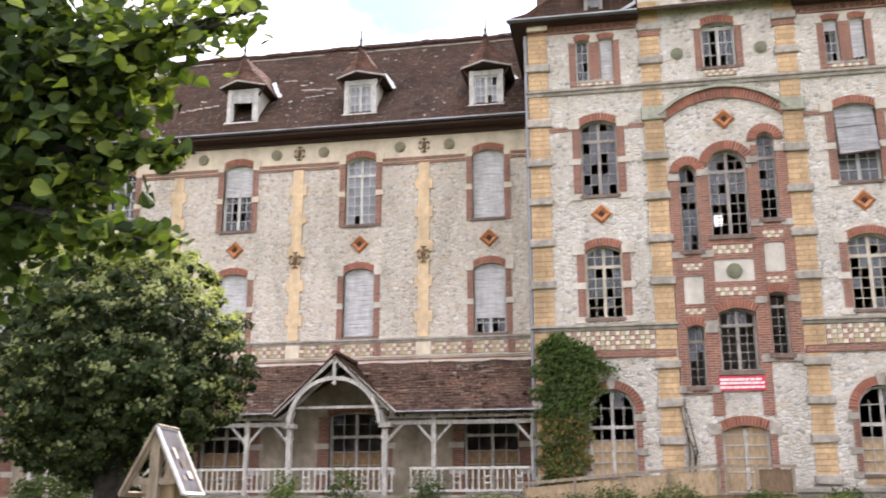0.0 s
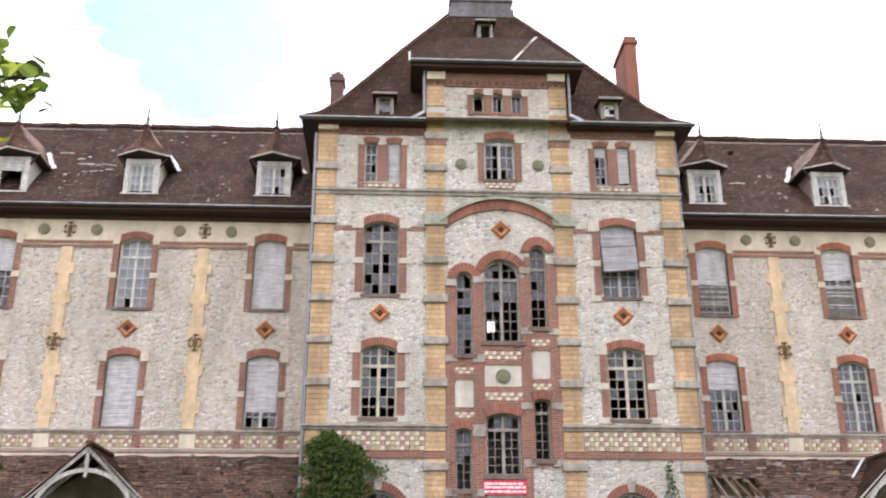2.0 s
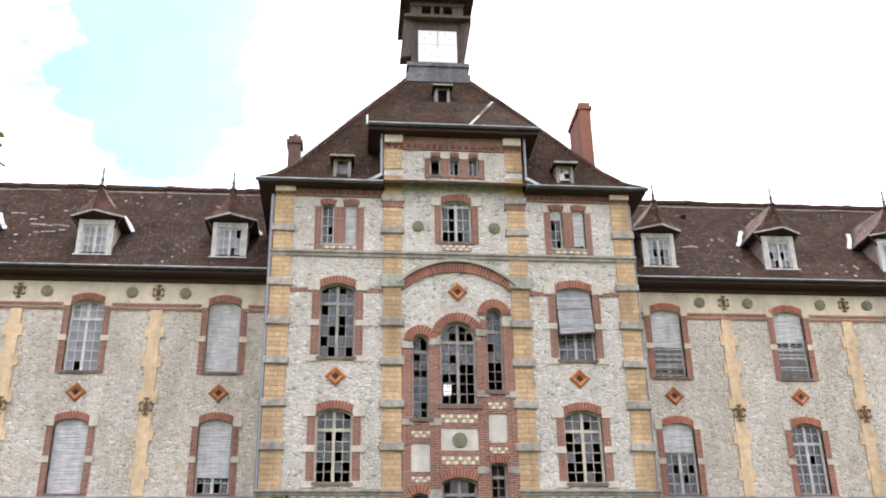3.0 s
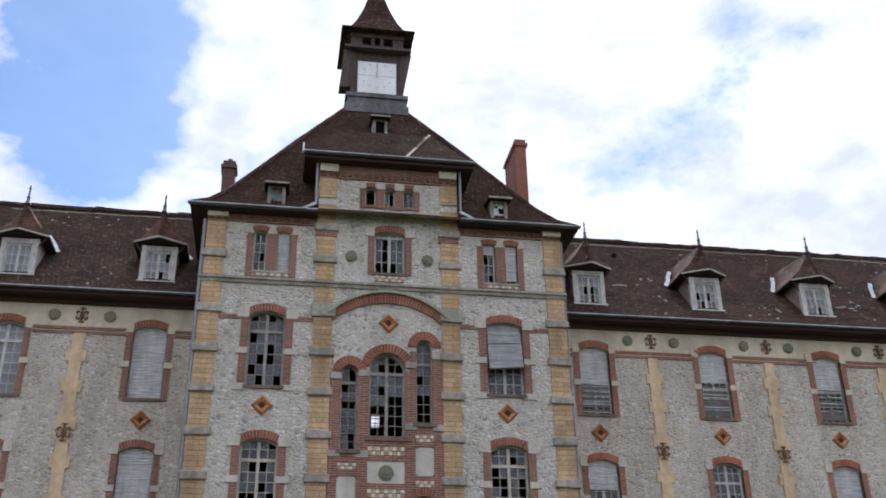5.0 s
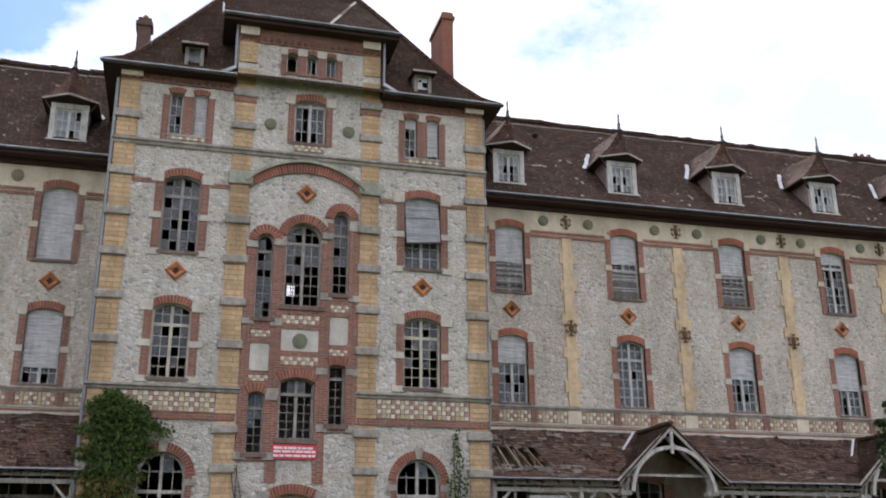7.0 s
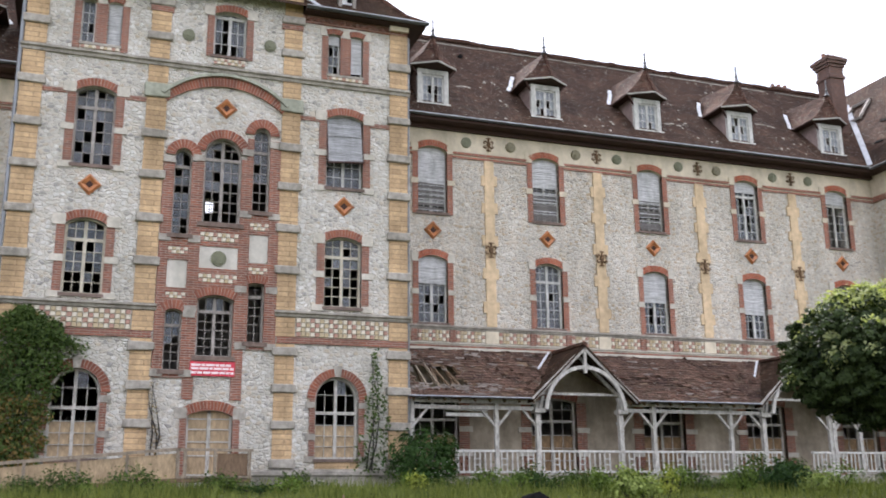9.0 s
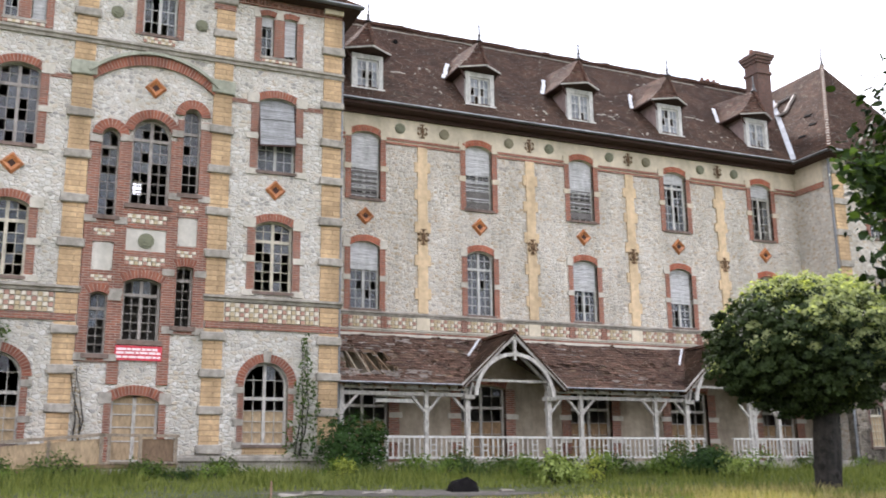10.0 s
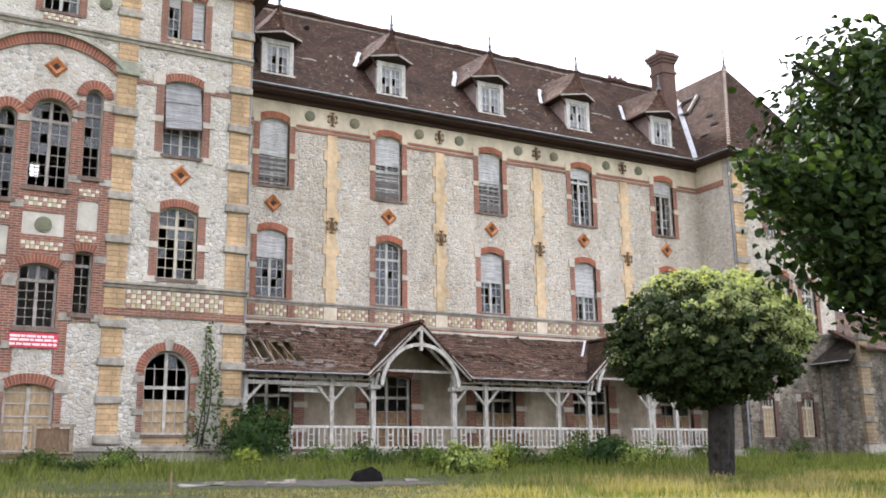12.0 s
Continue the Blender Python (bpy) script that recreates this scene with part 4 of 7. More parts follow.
    # string courses
    for a, b in ((PX0 - 0.1, 1.72), (5.42, PX1 + 0.1)):
        moulding(pav, a, b, 5.64, 5.86, YP, 0.2, STONE)
        slab(pav, "brick_band", a + 0.1, b - 0.1, 4.76, 4.97, YP, 0.07, RED)
    moulding(pav, PX0 - 0.08, PX1 + 0.08, 13.84, 14.09, YP, 0.17, STONE)
    for a, b in ((PX0 + 0.66, WL - 0.88), (WL + 0.88, 1.02), (6.1, WR - 0.92), (WR + 0.92, PX1 - 0.66)):
        slab(pav, "brick_band", a, b, 12.52, 12.67, YP, 0.03, RED)
    frieze(pav, PX0 + 0.7, 0.98, 5.0, 5.62, YP - 0.02, 0.155)
    frieze(pav, 6.14, PX1 - 0.7, 5.0, 5.62, YP - 0.02, 0.155)
    # brick friezes under the eaves, with little brackets
    for a, b, z0, z1 in ((PX0, 1.0, 16.18, 16.46), (6.12, PX1, 16.18, 16.46), (1.02, 6.1, 18.2, 18.74)):
        slab(pav, "brick_frieze", a, b, z0, z1, YP, 0.06, RED)
        x = a + 0.1
        while x < b - 0.1:
            stick("brick_dentil", pav, RED, x, x + 0.11, YP - 0.12, YP - 0.05, z0 + 0.08, z0 + 0.22)
            x += 0.24
    for x in (PX0, PX1 - 0.7):
        slab(pav, "bracket_stone", x, x + 0.7, 16.28, 16.5, YP, 0.22, RENDER, 0.05, 0.01)
    for x in (1.02, 5.42):
        slab(pav, "bracket_stone", x, x + 0.66, 18.42, 18.72, YP, 0.2, RENDER, 0.05, 0.01)
        slab(pav, "brick_band", x - 0.05, x + 0.7, 15.8, 16.0, YP, 0.08, RED)

    # openings of the side bays
    w = window
    jambs(pav, WL, 10.2, 1.22, 12.86, 0.2, YP, RED)
    w(pav, WL, 10.2, 1.22, 12.86, 0.2, YP, 4, 5, 0.74, "xoxo oooo xooo ooxo oxxo xooo oxox", OLDSASH)
    jambs(pav, WL, 6.05, 1.2, 8.46, 0.2, YP, RED)
    w(pav, WL, 6.05, 1.2, 8.46, 0.2, YP, 4, 5, 0.72, "ooox oooo oxxo oooo ooxo xxox xxxx", SASH_CREAM)
    jambs(pav, WR, 10.2, 1.3, 12.86, 0.2, YP, RED)
    w(pav, WR, 10.2, 1.3, 12.86, 0.2, YP, 4, 5, 0.74, "oooo oooo oooo oooo oooo oooo oooo", SASH, shutter=0.66, swing=0.34)
    jambs(pav, WR, 6.05, 1.28, 8.46, 0.2, YP, RED)
    w(pav, WR, 6.05, 1.28, 8.46, 0.2, YP, 4, 5, 0.72, "oooo ooxo xooo xxox oxox xxxx xxox", SASH_CREAM)
    for x in (WL, WR):
        diamond(pav, x, 9.54, YP)
    for x, crown in ((-0.46, 3.78), (7.56, 3.73)):
        jambs(pav, x, 1.1, 1.44, crown, 0.72, YP, RED, 0.2, 0.12, 0.27, (0.02, 0.38, 0.9), STONE, True)
        w(pav, x, 1.1, 1.44, crown, 0.72, YP, 4, 4, 0.56, "xxox xxxx xxxx oooo oooo oooo", GREYWOOD, boarded=0.42, back=0.25)
        slab(pav, "brick_apron", x - 0.72, x + 0.72, 0.8, 1.0, YP, 0.02, YELLOW)
    # paired lights under the side eaves
    for c, first, second in ((-0.54, 0.0, 0.97), (7.66, 0.25, 0.9)):
        for k, (dx, sh) in enumerate(((-0.41, first), (0.41, second))):
            w(pav, c + dx, 14.35, 0.44, 15.88, 0.05, YP, 2, 4, 1.0, "oo oo ox oo" if c < 2 else "xo xo oo ox", SASH, shutter=sh, back=0.16, sill=False)
            brick_arch(pav, c + dx, 0.46, 15.83, 0.06, 0.2, YP - 0.05, YP + 0.1)
        for a, b in ((-0.86, -0.63), (-0.19, 0.19), (0.63, 0.86)):
            slab(pav, "brick_jamb", c + a, c + b, 14.12, 15.78, YP, 0.03, RED)
            slab(pav, "jamb_stone", c + a - (0.06 if a < -0.3 else -0.06), c + b + (0.06 if b > 0.3 else -0.06), 15.78, 16.1, YP, 0.05, PALE, 0.1, 0.01)
        slab(pav, "sill", c - 0.66, c + 0.66, 14.26, 14.35, YP, 0.06, STONE)
        frieze(pav, c - 0.6, c + 0.6, 14.13, 14.25, YP - 0.02, 0.12)
    # attic window, trio of small lights
    jambs(pav, 3.62, 14.5, 1.1, 16.15, 0.14, YP, RED, 0.23, 0.12, 0.24, (1.0,))
    w(pav, 3.62, 14.5, 1.1, 16.15, 0.14, YP, 4, 3, 0.9, "oooo oxoo oxoo xxxo", SASH)
    frieze(pav, 3.1, 4.14, 14.16, 14.38, YP - 0.02, 0.12)
    for x, g in ((2.9, "x"), (3.6, "ox"), (4.3, "oo")):
        w(pav, x, 17.18, 0.4, 17.96, 0.06, YP, 1 if g == "x" else 2, 1, 1.0, g, SASH, back=0.18, sill=False)
        brick_arch(pav, x, 0.42, 17.9, 0.07, 0.16, YP - 0.05, YP + 0.1)
    for a, b in ((2.5, 2.7), (3.1, 3.4), (3.8, 4.1), (4.5, 4.7)):
        slab(pav, "brick_jamb", a, b, 17.05, 17.86, YP, 0.04, RED)
        slab(pav, "jamb_stone", a - 0.02, b + 0.02, 17.86, 18.12, YP, 0.06, PALE, 0.1, 0.01)
    slab(pav, "sill", 2.6, 4.6, 17.08, 17.18, YP, 0.05, RED)
    for x in (2.24, 4.98):
        medallion(pav, x, 15.08, YP, 0.21)

    # great relieving arch
    brick_arch(pav, CX, 3.8, 12.62, 0.72, 0.34, YP - 0.1, YP + 0.1, None, "relieving_arch", "wide red brick relieving arch")
    bm = bmesh.new()
    arch_ring(bm, CX, 4.05, 12.83, 0.86, 0.1, YP - 0.2, YP + 0.1, 26)
    part("arch_moulding", bm, GREENED, pav, "green-stained stone hood mould")
    diamond(pav, 3.6, 12.6, YP, 0.36)

    # stair windows in their stepped brick field
    def field(x0, x1, z0, z1, holes, name="brick_field"):
        b = bmesh.new()
        wall(b, x0, x1, z0, z1, YP - 0.06, 0.1, holes)
        part(name, b, RED, pav)

    field(1.68, 2.76, 3.55, 10.62, [opening(2.305, 8.15, 0.55, 10.7), low[0], opening(2.28, 6.4, 0.62, 7.3), opening(2.28, 7.5, 0.62, 7.72), opening(2.28, 6.05, 0.62, 6.25)])
    field(2.76, 4.36, 6.0, 10.85, [opening(3.575, 8.62, 1.21, 10.9), opening(3.535, 5.5, 1.13, 6.22, 0.16), opening(3.56, 7.08, 1.22, 7.8), opening(3.56, 7.98, 1.22, 8.28), opening(3.56, 6.62, 1.22, 6.9)])
    field(4.36, 5.47, 4.5, 11.6, [opening(4.835, 9.1, 0.55, 11.7), low[2], opening(4.83, 7.35, 0.62, 8.3), opening(4.83, 8.45, 0.62, 8.7), opening(4.83, 6.98, 0.62, 7.2)])
    for a, b, z in ((2.62, 2.97, 2.9), (4.1, 4.45, 2.9)):
        slab(pav, "brick_pier", a, b, z, 6.02 if a < 3 else 4.52, YP, 0.055, RED)
    slab(pav, "brick_pier", 4.1, 4.38, 4.52, 6.02, YP, 0.055, RED)
    for c, ww, zs, rr, th in ((2.305, 0.55, 10.79, 0.26, 0.3), (3.575, 1.21, 11.02, 0.5, 0.3), (4.835, 0.55, 11.77, 0.27, 0.3)):
        brick_arch(pav, c, ww, zs, rr, th, YP - 0.09, YP + 0.1)
    for x, z in ((1.86, 10.62), (2.78, 10.75), (4.36, 11.1), (5.29, 11.45), (1.84, 8.0), (2.76, 8.0), (4.36, 8.95), (5.3, 8.95), (2.72, 5.55), (4.3, 6.45), (5.3, 6.45), (2.75, 5.7), (1.82, 3.68), (2.7, 3.68), (4.36, 4.6), (5.3, 4.6)):
        slab(pav, "jamb_stone", x - 0.19, x + 0.19, z - 0.1, z + 0.12, YP, 0.1, STONE, 0.1, 0.012)
    w(pav, 2.305, 8.15, 0.55, 11.05, 0.26, YP, 2, 8, 0.8, "ox xo oo xx oo oo oo ox ox xx", OLDSASH)
    w(pav, 3.575, 8.62, 1.21, 11.52, 0.5, YP, 4, 6, 0.76, "ooxo oxxx oooo oxoo ooxx xxxx xxxx xxxx", OLDSASH)
    w(pav, 4.835, 9.1, 0.55, 12.04, 0.27, YP, 2, 6, 0.72, "oo oo oo xo oo xx xx xx", OLDSASH)
    w(pav, 2.25, 3.8, 0.52, 5.72, 0.1, YP, 2, 5, 0.74, "oo oo ox xx xx xx xx", OLDSASH)
    w(pav, 3.535, 4.25, 1.13, 6.22, 0.16, YP, 4, 5, 0.74, "xoox xxxx xxxx xxxx xxxx xxxx", OLDSASH)
    w(pav, 4.81, 4.75, 0.52, 6.69, 0.06, YP, 2, 5, 0.78, "xx xx xx xx xx xx", OLDSASH)
    for c, ww, zs, rr in ((2.25, 0.52, 5.62, 0.1), (3.535, 1.13, 6.06, 0.16), (4.81, 0.52, 6.63, 0.06)):
        brick_arch(pav, c, ww + 0.04, zs, rr, 0.26, YP - 0.09, YP + 0.1)
    for c, z0, z1 in ((2.28, 6.4, 7.3), (4.83, 7.35, 8.3)):
        bm = bmesh.new()
        a, b = c - 0.31, c + 0.31
        prism(bm, [(a + 0.07, z0), (a + 0.07, z0 + 0.07), (a, z0 + 0.07), (a, z1 - 0.07), (a + 0.07, z1 - 0.07), (a + 0.07, z1), (b - 0.07, z1), (b - 0.07, z1 - 0.07), (b, z1 - 0.07), (b, z0 + 0.07), (b - 0.07, z0 + 0.07), (b - 0.07, z0)], YP - 0.03, YP + 0.05)
        part("plaster_panel", bm, PLASTER, pav, "blank grey plaster panel")
    slab(pav, "plaster_panel", 2.95, 4.17, 7.08, 7.8, YP, 0.03, PLASTER, 0.05, 0.0, "pale plaster panel")
    medallion(pav, 3.56, 7.42, YP - 0.03, 0.25)
    for x0, x1, z0, z1 in ((1.97, 2.59, 7.5, 7.72), (1.97, 2.59, 6.05, 6.25), (2.95, 4.17, 7.98, 8.28), (2.95, 4.17, 6.62, 6.9), (4.52, 5.14, 8.45, 8.7), (4.52, 5.14, 6.98, 7.2)):
        frieze(pav, x0, x1, z0, z1, YP - 0.025, 0.13)
    for c, ww, z in ((2.305, 0.8, 8.1), (3.575, 1.5, 8.55), (4.835, 0.8, 9.05), (2.25, 0.8, 3.75), (3.535, 1.35, 4.2), (4.81, 0.8, 4.7)):
        slab(pav, "sill", c - ww / 2, c + ww / 2, z - 0.09, z + 0.05, YP, 0.13, SILL, 0.1, 0.008)

    # door, boarded
    jambs(pav, 3.525, 0.6, 1.4, 2.58, 0.2, YP, RED, 0.22, 0.16, 0.3, (1.0,), STONE)
    bm = bmesh.new()
    yd = YP + 0.2
    for a, b in ((2.825, 2.9), (4.15, 4.225), (3.47, 3.58)):
        block(bm, a, b, yd - 0.03, yd + 0.05, 0.55, 2.5)
    block(bm, 2.9, 4.15, yd - 0.02, yd + 0.045, 1.18, 1.22)
    dr = part("door", bm, GREYWOOD, pav, "double door boarded with plywood")
    for z in (0.62, 1.62, 2.0, 2.32):
        bar(dr, GREYWOOD, 2.9, 4.15, yd - 0.02, yd + 0.045, z - 0.02, z + 0.02)
    for a, b in ((2.9, 3.47), (3.58, 4.15)):
        slab(dr, "board", a, b, 0.55, 1.2, yd, -0.01, BOARD, 0.04)
        slab(dr, "board", a, b, 1.205, 2.56, yd, -0.012, BOARD, 0.04)

    # roof: a steep bell-cast hip up to the clock tower
    bm = bmesh.new()
    steps = [(0.0, 0.0), (0.1, 0.055), (0.22, 0.16), (0.4, 0.355), (0.65, 0.63), (1.0, 1.0)]
    rings = []
    for f, g in steps:
        a, b = PX0 - 0.62 + (2.15 - PX0 + 0.62) * f, PX1 + 0.62 + (4.98 - PX1 - 0.62) * f
        c, d = 31.12 + 5.83 * f, 46.4 - 6.4 * f
        z = 16.58 + 8.32 * g
        rings.append([bm.verts.new(p) for p in ((a, c, z), (b, c, z), (b, d, z), (a, d, z))])
    for p, q in zip(rings, rings[1:]):
        for i in range(4):
            bm.faces.new((p[i], p[(i + 1) % 4], q[(i + 1) % 4], q[i]))
    bm.faces.new(rings[-1])
    part("roof", bm, ROOF_MOSSY, pav, "steep brown tiled hip roof with moss")
    for i in (0, 1):
        line = []
        for f, g in steps:
            x = PX0 - 0.62 + (2.77 - PX0) * f if i == 0 else PX1 + 0.62 + (4.36 - PX1) * f
            line.append((x, 31.12 + 5.83 * f, 16.6 + 8.32 * g))
        for p, q in zip(line, line[1:]):
            bm = bmesh.new()
            beam(bm, p, q, 0.2, 0.12)
            part("hip_ridge", bm, HIP, pav)
    for x0, x1, y0, y1, z in ((PX0 - 0.6, 1.0, 31.14, YP, 16.56), (6.12, PX1 + 0.6, 31.14, YP, 16.56), (PX0 - 0.6, PX0, YP, 46.3, 16.56), (PX1, PX1 + 0.6, YP, 46.3, 16.56)):
        stick("eave", pav, DARKWOOD, x0, x1, y0, y1, z - 0.1, z)
    gutter(pav, (PX0 - 0.66, 31.06, 16.58), (0.98, 31.06, 16.58), 0.1)
    gutter(pav, (6.14, 31.06, 16.58), (PX1 + 0.66, 31.06, 16.58), 0.1)
    downpipe(pav, PX0 - 0.08, YP - 0.02, 0.2, 16.2)
    downpipe(pav, PX1 + 0.06, YP + 0.1, 0.2, 16.2)
    # attic roof
    bm = bmesh.new()
    sheet(bm, [(0.42, 31.05, 18.95), (6.7, 31.05, 18.95), (5.4, 33.2, 21.36), (1.72, 33.2, 21.36)], 0.1)
    sheet(bm, [(0.42, 33.2, 18.95), (0.42, 31.05, 18.95), (1.72, 33.2, 21.36), (1.9, 34.75, 21.55)], 0.1)
    sheet(bm, [(6.7, 31.05, 18.95), (6.7, 33.2, 18.95), (5.2, 34.75, 21.55), (5.4, 33.2, 21.36)], 0.1)
    sheet(bm, [(1.72, 33.2, 21.36), (5.4, 33.2, 21.36), (5.2, 34.75, 21.55), (1.9, 34.75, 21.55)], 0.1)
    part("attic_roof", bm, ROOF_MOSSY, pav, "brown tiled roof over the attic")
    for x0, x1, y0, y1 in ((0.45, 6.68, 31.08, YP), (0.45, 1.02, YP, 33.1), (6.1, 6.68, YP, 33.1)):
        stick("eave", pav, DARKWOOD, x0, x1, y0, y1, 18.74, 18.84)
    gutter(pav, (0.38, 31.0, 18.95), (6.74, 31.0, 18.95), 0.1)
    bm = bmesh.new()
    beam(bm, (4.16, 31.1, 19.08), (4.62, 31.85, 19.95), 0.1, 0.02, (0, -0.7, 0.7))
    beam(bm, (5.1, 32.7, 20.92), (5.36, 33.12, 21.4), 0.09, 0.02, (0, -0.7, 0.7))
    part("flashing", bm, PALE, pav, "loose pale flashing strip")
    bm = bmesh.new()
    beam(bm, (4.62, 31.85, 19.94), (5.1, 32.7, 20.9), 0.1, 0.03, (0, -0.7, 0.7))
    part("flashing_batten", bm, OLDBOARD, pav)
    for x, s in ((0.92, -1), (6.2, 1)):
        bm = bmesh.new()
        lathe(bm, [(0.05, 0), (0.05, 1.75)], (x, 31.42, 17.02), 8)
        part("downpipe", bm, LEAD, pav, "grey zinc downpipe")
        bm = bmesh.new()
        beam(bm, (x, 31.42, 17.05), (x + s * 0.5, 31.3, 16.7), 0.1, 0.1)
        part("pipe_shoe", bm, ZINC_AND_HIGHLIGHT, pav, "bright zinc pipe shoe")
    slab(pav, "gutter_stop", 0.34, 0.4, 18.85, 19.22, 31.0, 0.12, ZINC, 0.02, 0.01)
    # little roof lights
    for x, y, z, wd in ((-0.5, 31.75, 17.35, 0.52), (7.74, 31.75, 17.35, 0.52), (3.57, 35.2, 22.86, 0.5)):
        bm = bmesh.new()
        for a in (-1, 1):
            block(bm, x + a * wd / 2 - 0.06, x + a * wd / 2 + 0.06, y, y + 1.3, z - 0.35, z + 0.5)
        block(bm, x - wd / 2 - 0.1, x + wd / 2 + 0.1, y - 0.06, y + 0.1, z - 0.47, z - 0.32)
        block(bm, x - wd / 2 + 0.06, x + wd / 2 - 0.06, y, y + 0.1, z + 0.4, z + 0.5)
        luc = part("lucarne", bm, OLDSASH, pav, "small wooden roof dormer")
        bm = bmesh.new()
        sheet(bm, [(x - wd * 0.85, y - 0.3, z + 0.48), (x + wd * 0.85, y - 0.3, z + 0.48), (x + wd * 0.85, y + 1.6, z + 0.75), (x - wd * 0.85, y + 1.6, z + 0.75)], 0.07)
        part("lucarne_roof", bm, ROOF_MOSSY, luc)
        slab(luc, "lucarne_fascia", x - wd * 0.86, x + wd * 0.86, z + 0.42, z + 0.5, y - 0.3, 0.02, OLDSASH, 0.02, 0.006)
        # Dark bits in front of the white that stands for sky
        if x > 5:
            for u, v, k in ((-0.1, -0.2, 0.07), (0.1, 0.1, 0.09), (0.14, -0.15, 0.05), (-0.12, 0.3, 0.06)):
                slab(luc, "torn_scrap", x + u - k, x + u + k, z + v - k, z + v + k, y + 0.15, 0.02, CHAR_AND_SHADE, 0.01, 0.04)
        # Top light is black for shade, right one white for sky shining through
        slab(luc, "lucarne_pane", x - wd / 2 + 0.06, x + wd / 2 - 0.06, z - 0.3, z + 0.44, y + 0.15, 0.0, CHAR_AND_SHADE if z > 20 else (CLOCK_AND_SKY_WHITE if x > 5 else GLASS_PALE), 0.02)
    # chimneys
    for name, x, y, sx, sy, z0, z1, mt in (("left", -2.5, 35.4, 0.25, 0.3, 17.3, 20.72, CHIMNEY_OLD), ("right", 9.87, 37.0, 0.24, 1.0, 17.5, 23.4, CHIMNEY_RED)):
        bm = bmesh.new()
        block(bm, x - sx, x + sx, y - sy, y + sy, z0, z1 - 0.35)
        block(bm, x - sx - 0.07, x + sx + 0.07, y - sy - 0.07, y + sy + 0.07, z1 - 0.35, z1 - 0.2)
        block(bm, x - sx, x + sx, y - sy, y + sy, z1 - 0.2, z1)
        ch = part("chimney", bm, mt, pav, "red brick chimney stack")
        bm = bmesh.new()
        lathe(bm, [(0.13, 0), (0.1, 0.22)], (x, y, z1), 8)
        part("chimney_pot", bm, RED, ch)

    # clock tower
    tw = bmesh.new()
    y0, xa, xb = 37.0, 2.36, 4.78
    yb = y0 + 2.5
    block(tw, xa - 0.22, xb + 0.22, y0 - 0.24, yb + 0.24, 24.7, 25.15)
    block(tw, xa - 0.12, xb + 0.12, y0 - 0.14, yb + 0.14, 25.15, 25.55)
    block(tw, xa - 0.2, xb + 0.2, y0 - 0.22, yb + 0.22, 25.55, 25.75)
    tower = part("clock_tower", tw, LEAD_DARK, pav, "lead-clad clock turret with a pyramid roof")
    bm = bmesh.new()
    block(bm, xa, xb, y0 + 0.02, yb, 25.75, 28.13)
    for x in (xa, xb - 0.14):
        block(bm, x, x + 0.14, y0 - 0.06, y0 + 0.1, 25.76, 28.08)
    part("turret_body", bm, TURRETWOOD, tower)
    bm = bmesh.new()
    block(bm, 2.69, 4.45, y0 - 0.03, y0 + 0.02, 25.9, 27.6)
    clock = part("clock_dial", bm, CLOCK_AND_SKY_WHITE, tower, "square white clock dial")
    bm = bmesh.new()
    for i in range(12):
        a = math.pi * i / 6
        beam(bm, (3.57 + 0.62 * math.sin(a), y0 - 0.036, 26.85 + 0.62 * math.cos(a)), (3.57 + 0.72 * math.sin(a), y0 - 0.036, 26.85 + 0.72 * math.cos(a)), 0.035, 0.01, (0, 1, 0))
    beam(bm, (3.57, y0 - 0.04, 26.7), (3.57, y0 - 0.04, 27.5), 0.06, 0.012, (0, 1, 0))
    block(bm, 2.7, 4.44, y0 - 0.035, y0 - 0.028, 26.84, 26.86)
    part("clock_marks", bm, GREYWOOD, clock)
    for outline in ([(xa, 28.13), (xa, 26.2), (xa - 0.08, 26.08), (xa - 0.5, 26.05), (xa - 0.3, 28.13)], [(xb, 28.13), (xb + 0.36, 28.13), (xb + 0.02, 26.05), (xb, 26.05)]):
        bm = bmesh.new()
        prism(bm, outline, y0 - 0.12, y0 + 0.5)
        part("sound_louvre", bm, TURRETWOOD, tower, "flaring dark wooden louvre")
    bm = bmesh.new()
    block(bm, xa - 0.32, xb + 0.32, y0 - 0.4, yb + 0.4, 28.11, 28.25)
    block(bm, xa - 0.12, xb + 0.12, y0 - 0.14, yb + 0.14, 28.25, 28.39)
    block(bm, xa - 0.05, xb + 0.05, y0 - 0.05, yb + 0.05, 28.98, 29.23)
    for x, wd in ((xa, 0.5), (xa + 0.92, 0.16), (xa + 1.34, 0.16), (xb - 0.5, 0.5)):
        block(bm, x, x + wd, y0, y0 + 0.16, 28.39, 28.98)
        block(bm, x, x + wd, yb - 0.16, yb, 28.39, 28.98)
    for x in (xa, xb - 0.16):
        block(bm, x, x + 0.16, y0 + 0.16, yb - 0.16, 28.39, 28.98)
    part("belfry", bm, TURRETWOOD, tower, "brown wooden belfry with small dark openings")
    bm = bmesh.new()
    # Black block painted as the dark inside the belfry openings
    block(bm, xa + 0.3, xb - 0.3, y0 + 0.4, yb - 0.4, 28.39, 28.98)
    part("belfry_core", bm, SHADE_BLACK, tower)
    bm = bmesh.new()
    c, half, prev = (3.57, (y0 + yb) / 2), 0, None
    for r, z in ((1.7, 29.19), (1.68, 29.27), (1.3, 29.49), (0.97, 30.2), (0.66, 31.1), (0.38, 32.15), (0.03, 33.25)):
        ring = [bm.verts.new((c[0] + a * r, c[1] + b * r, z)) for a, b in ((-1, -1), (1, -1), (1, 1), (-1, 1))]
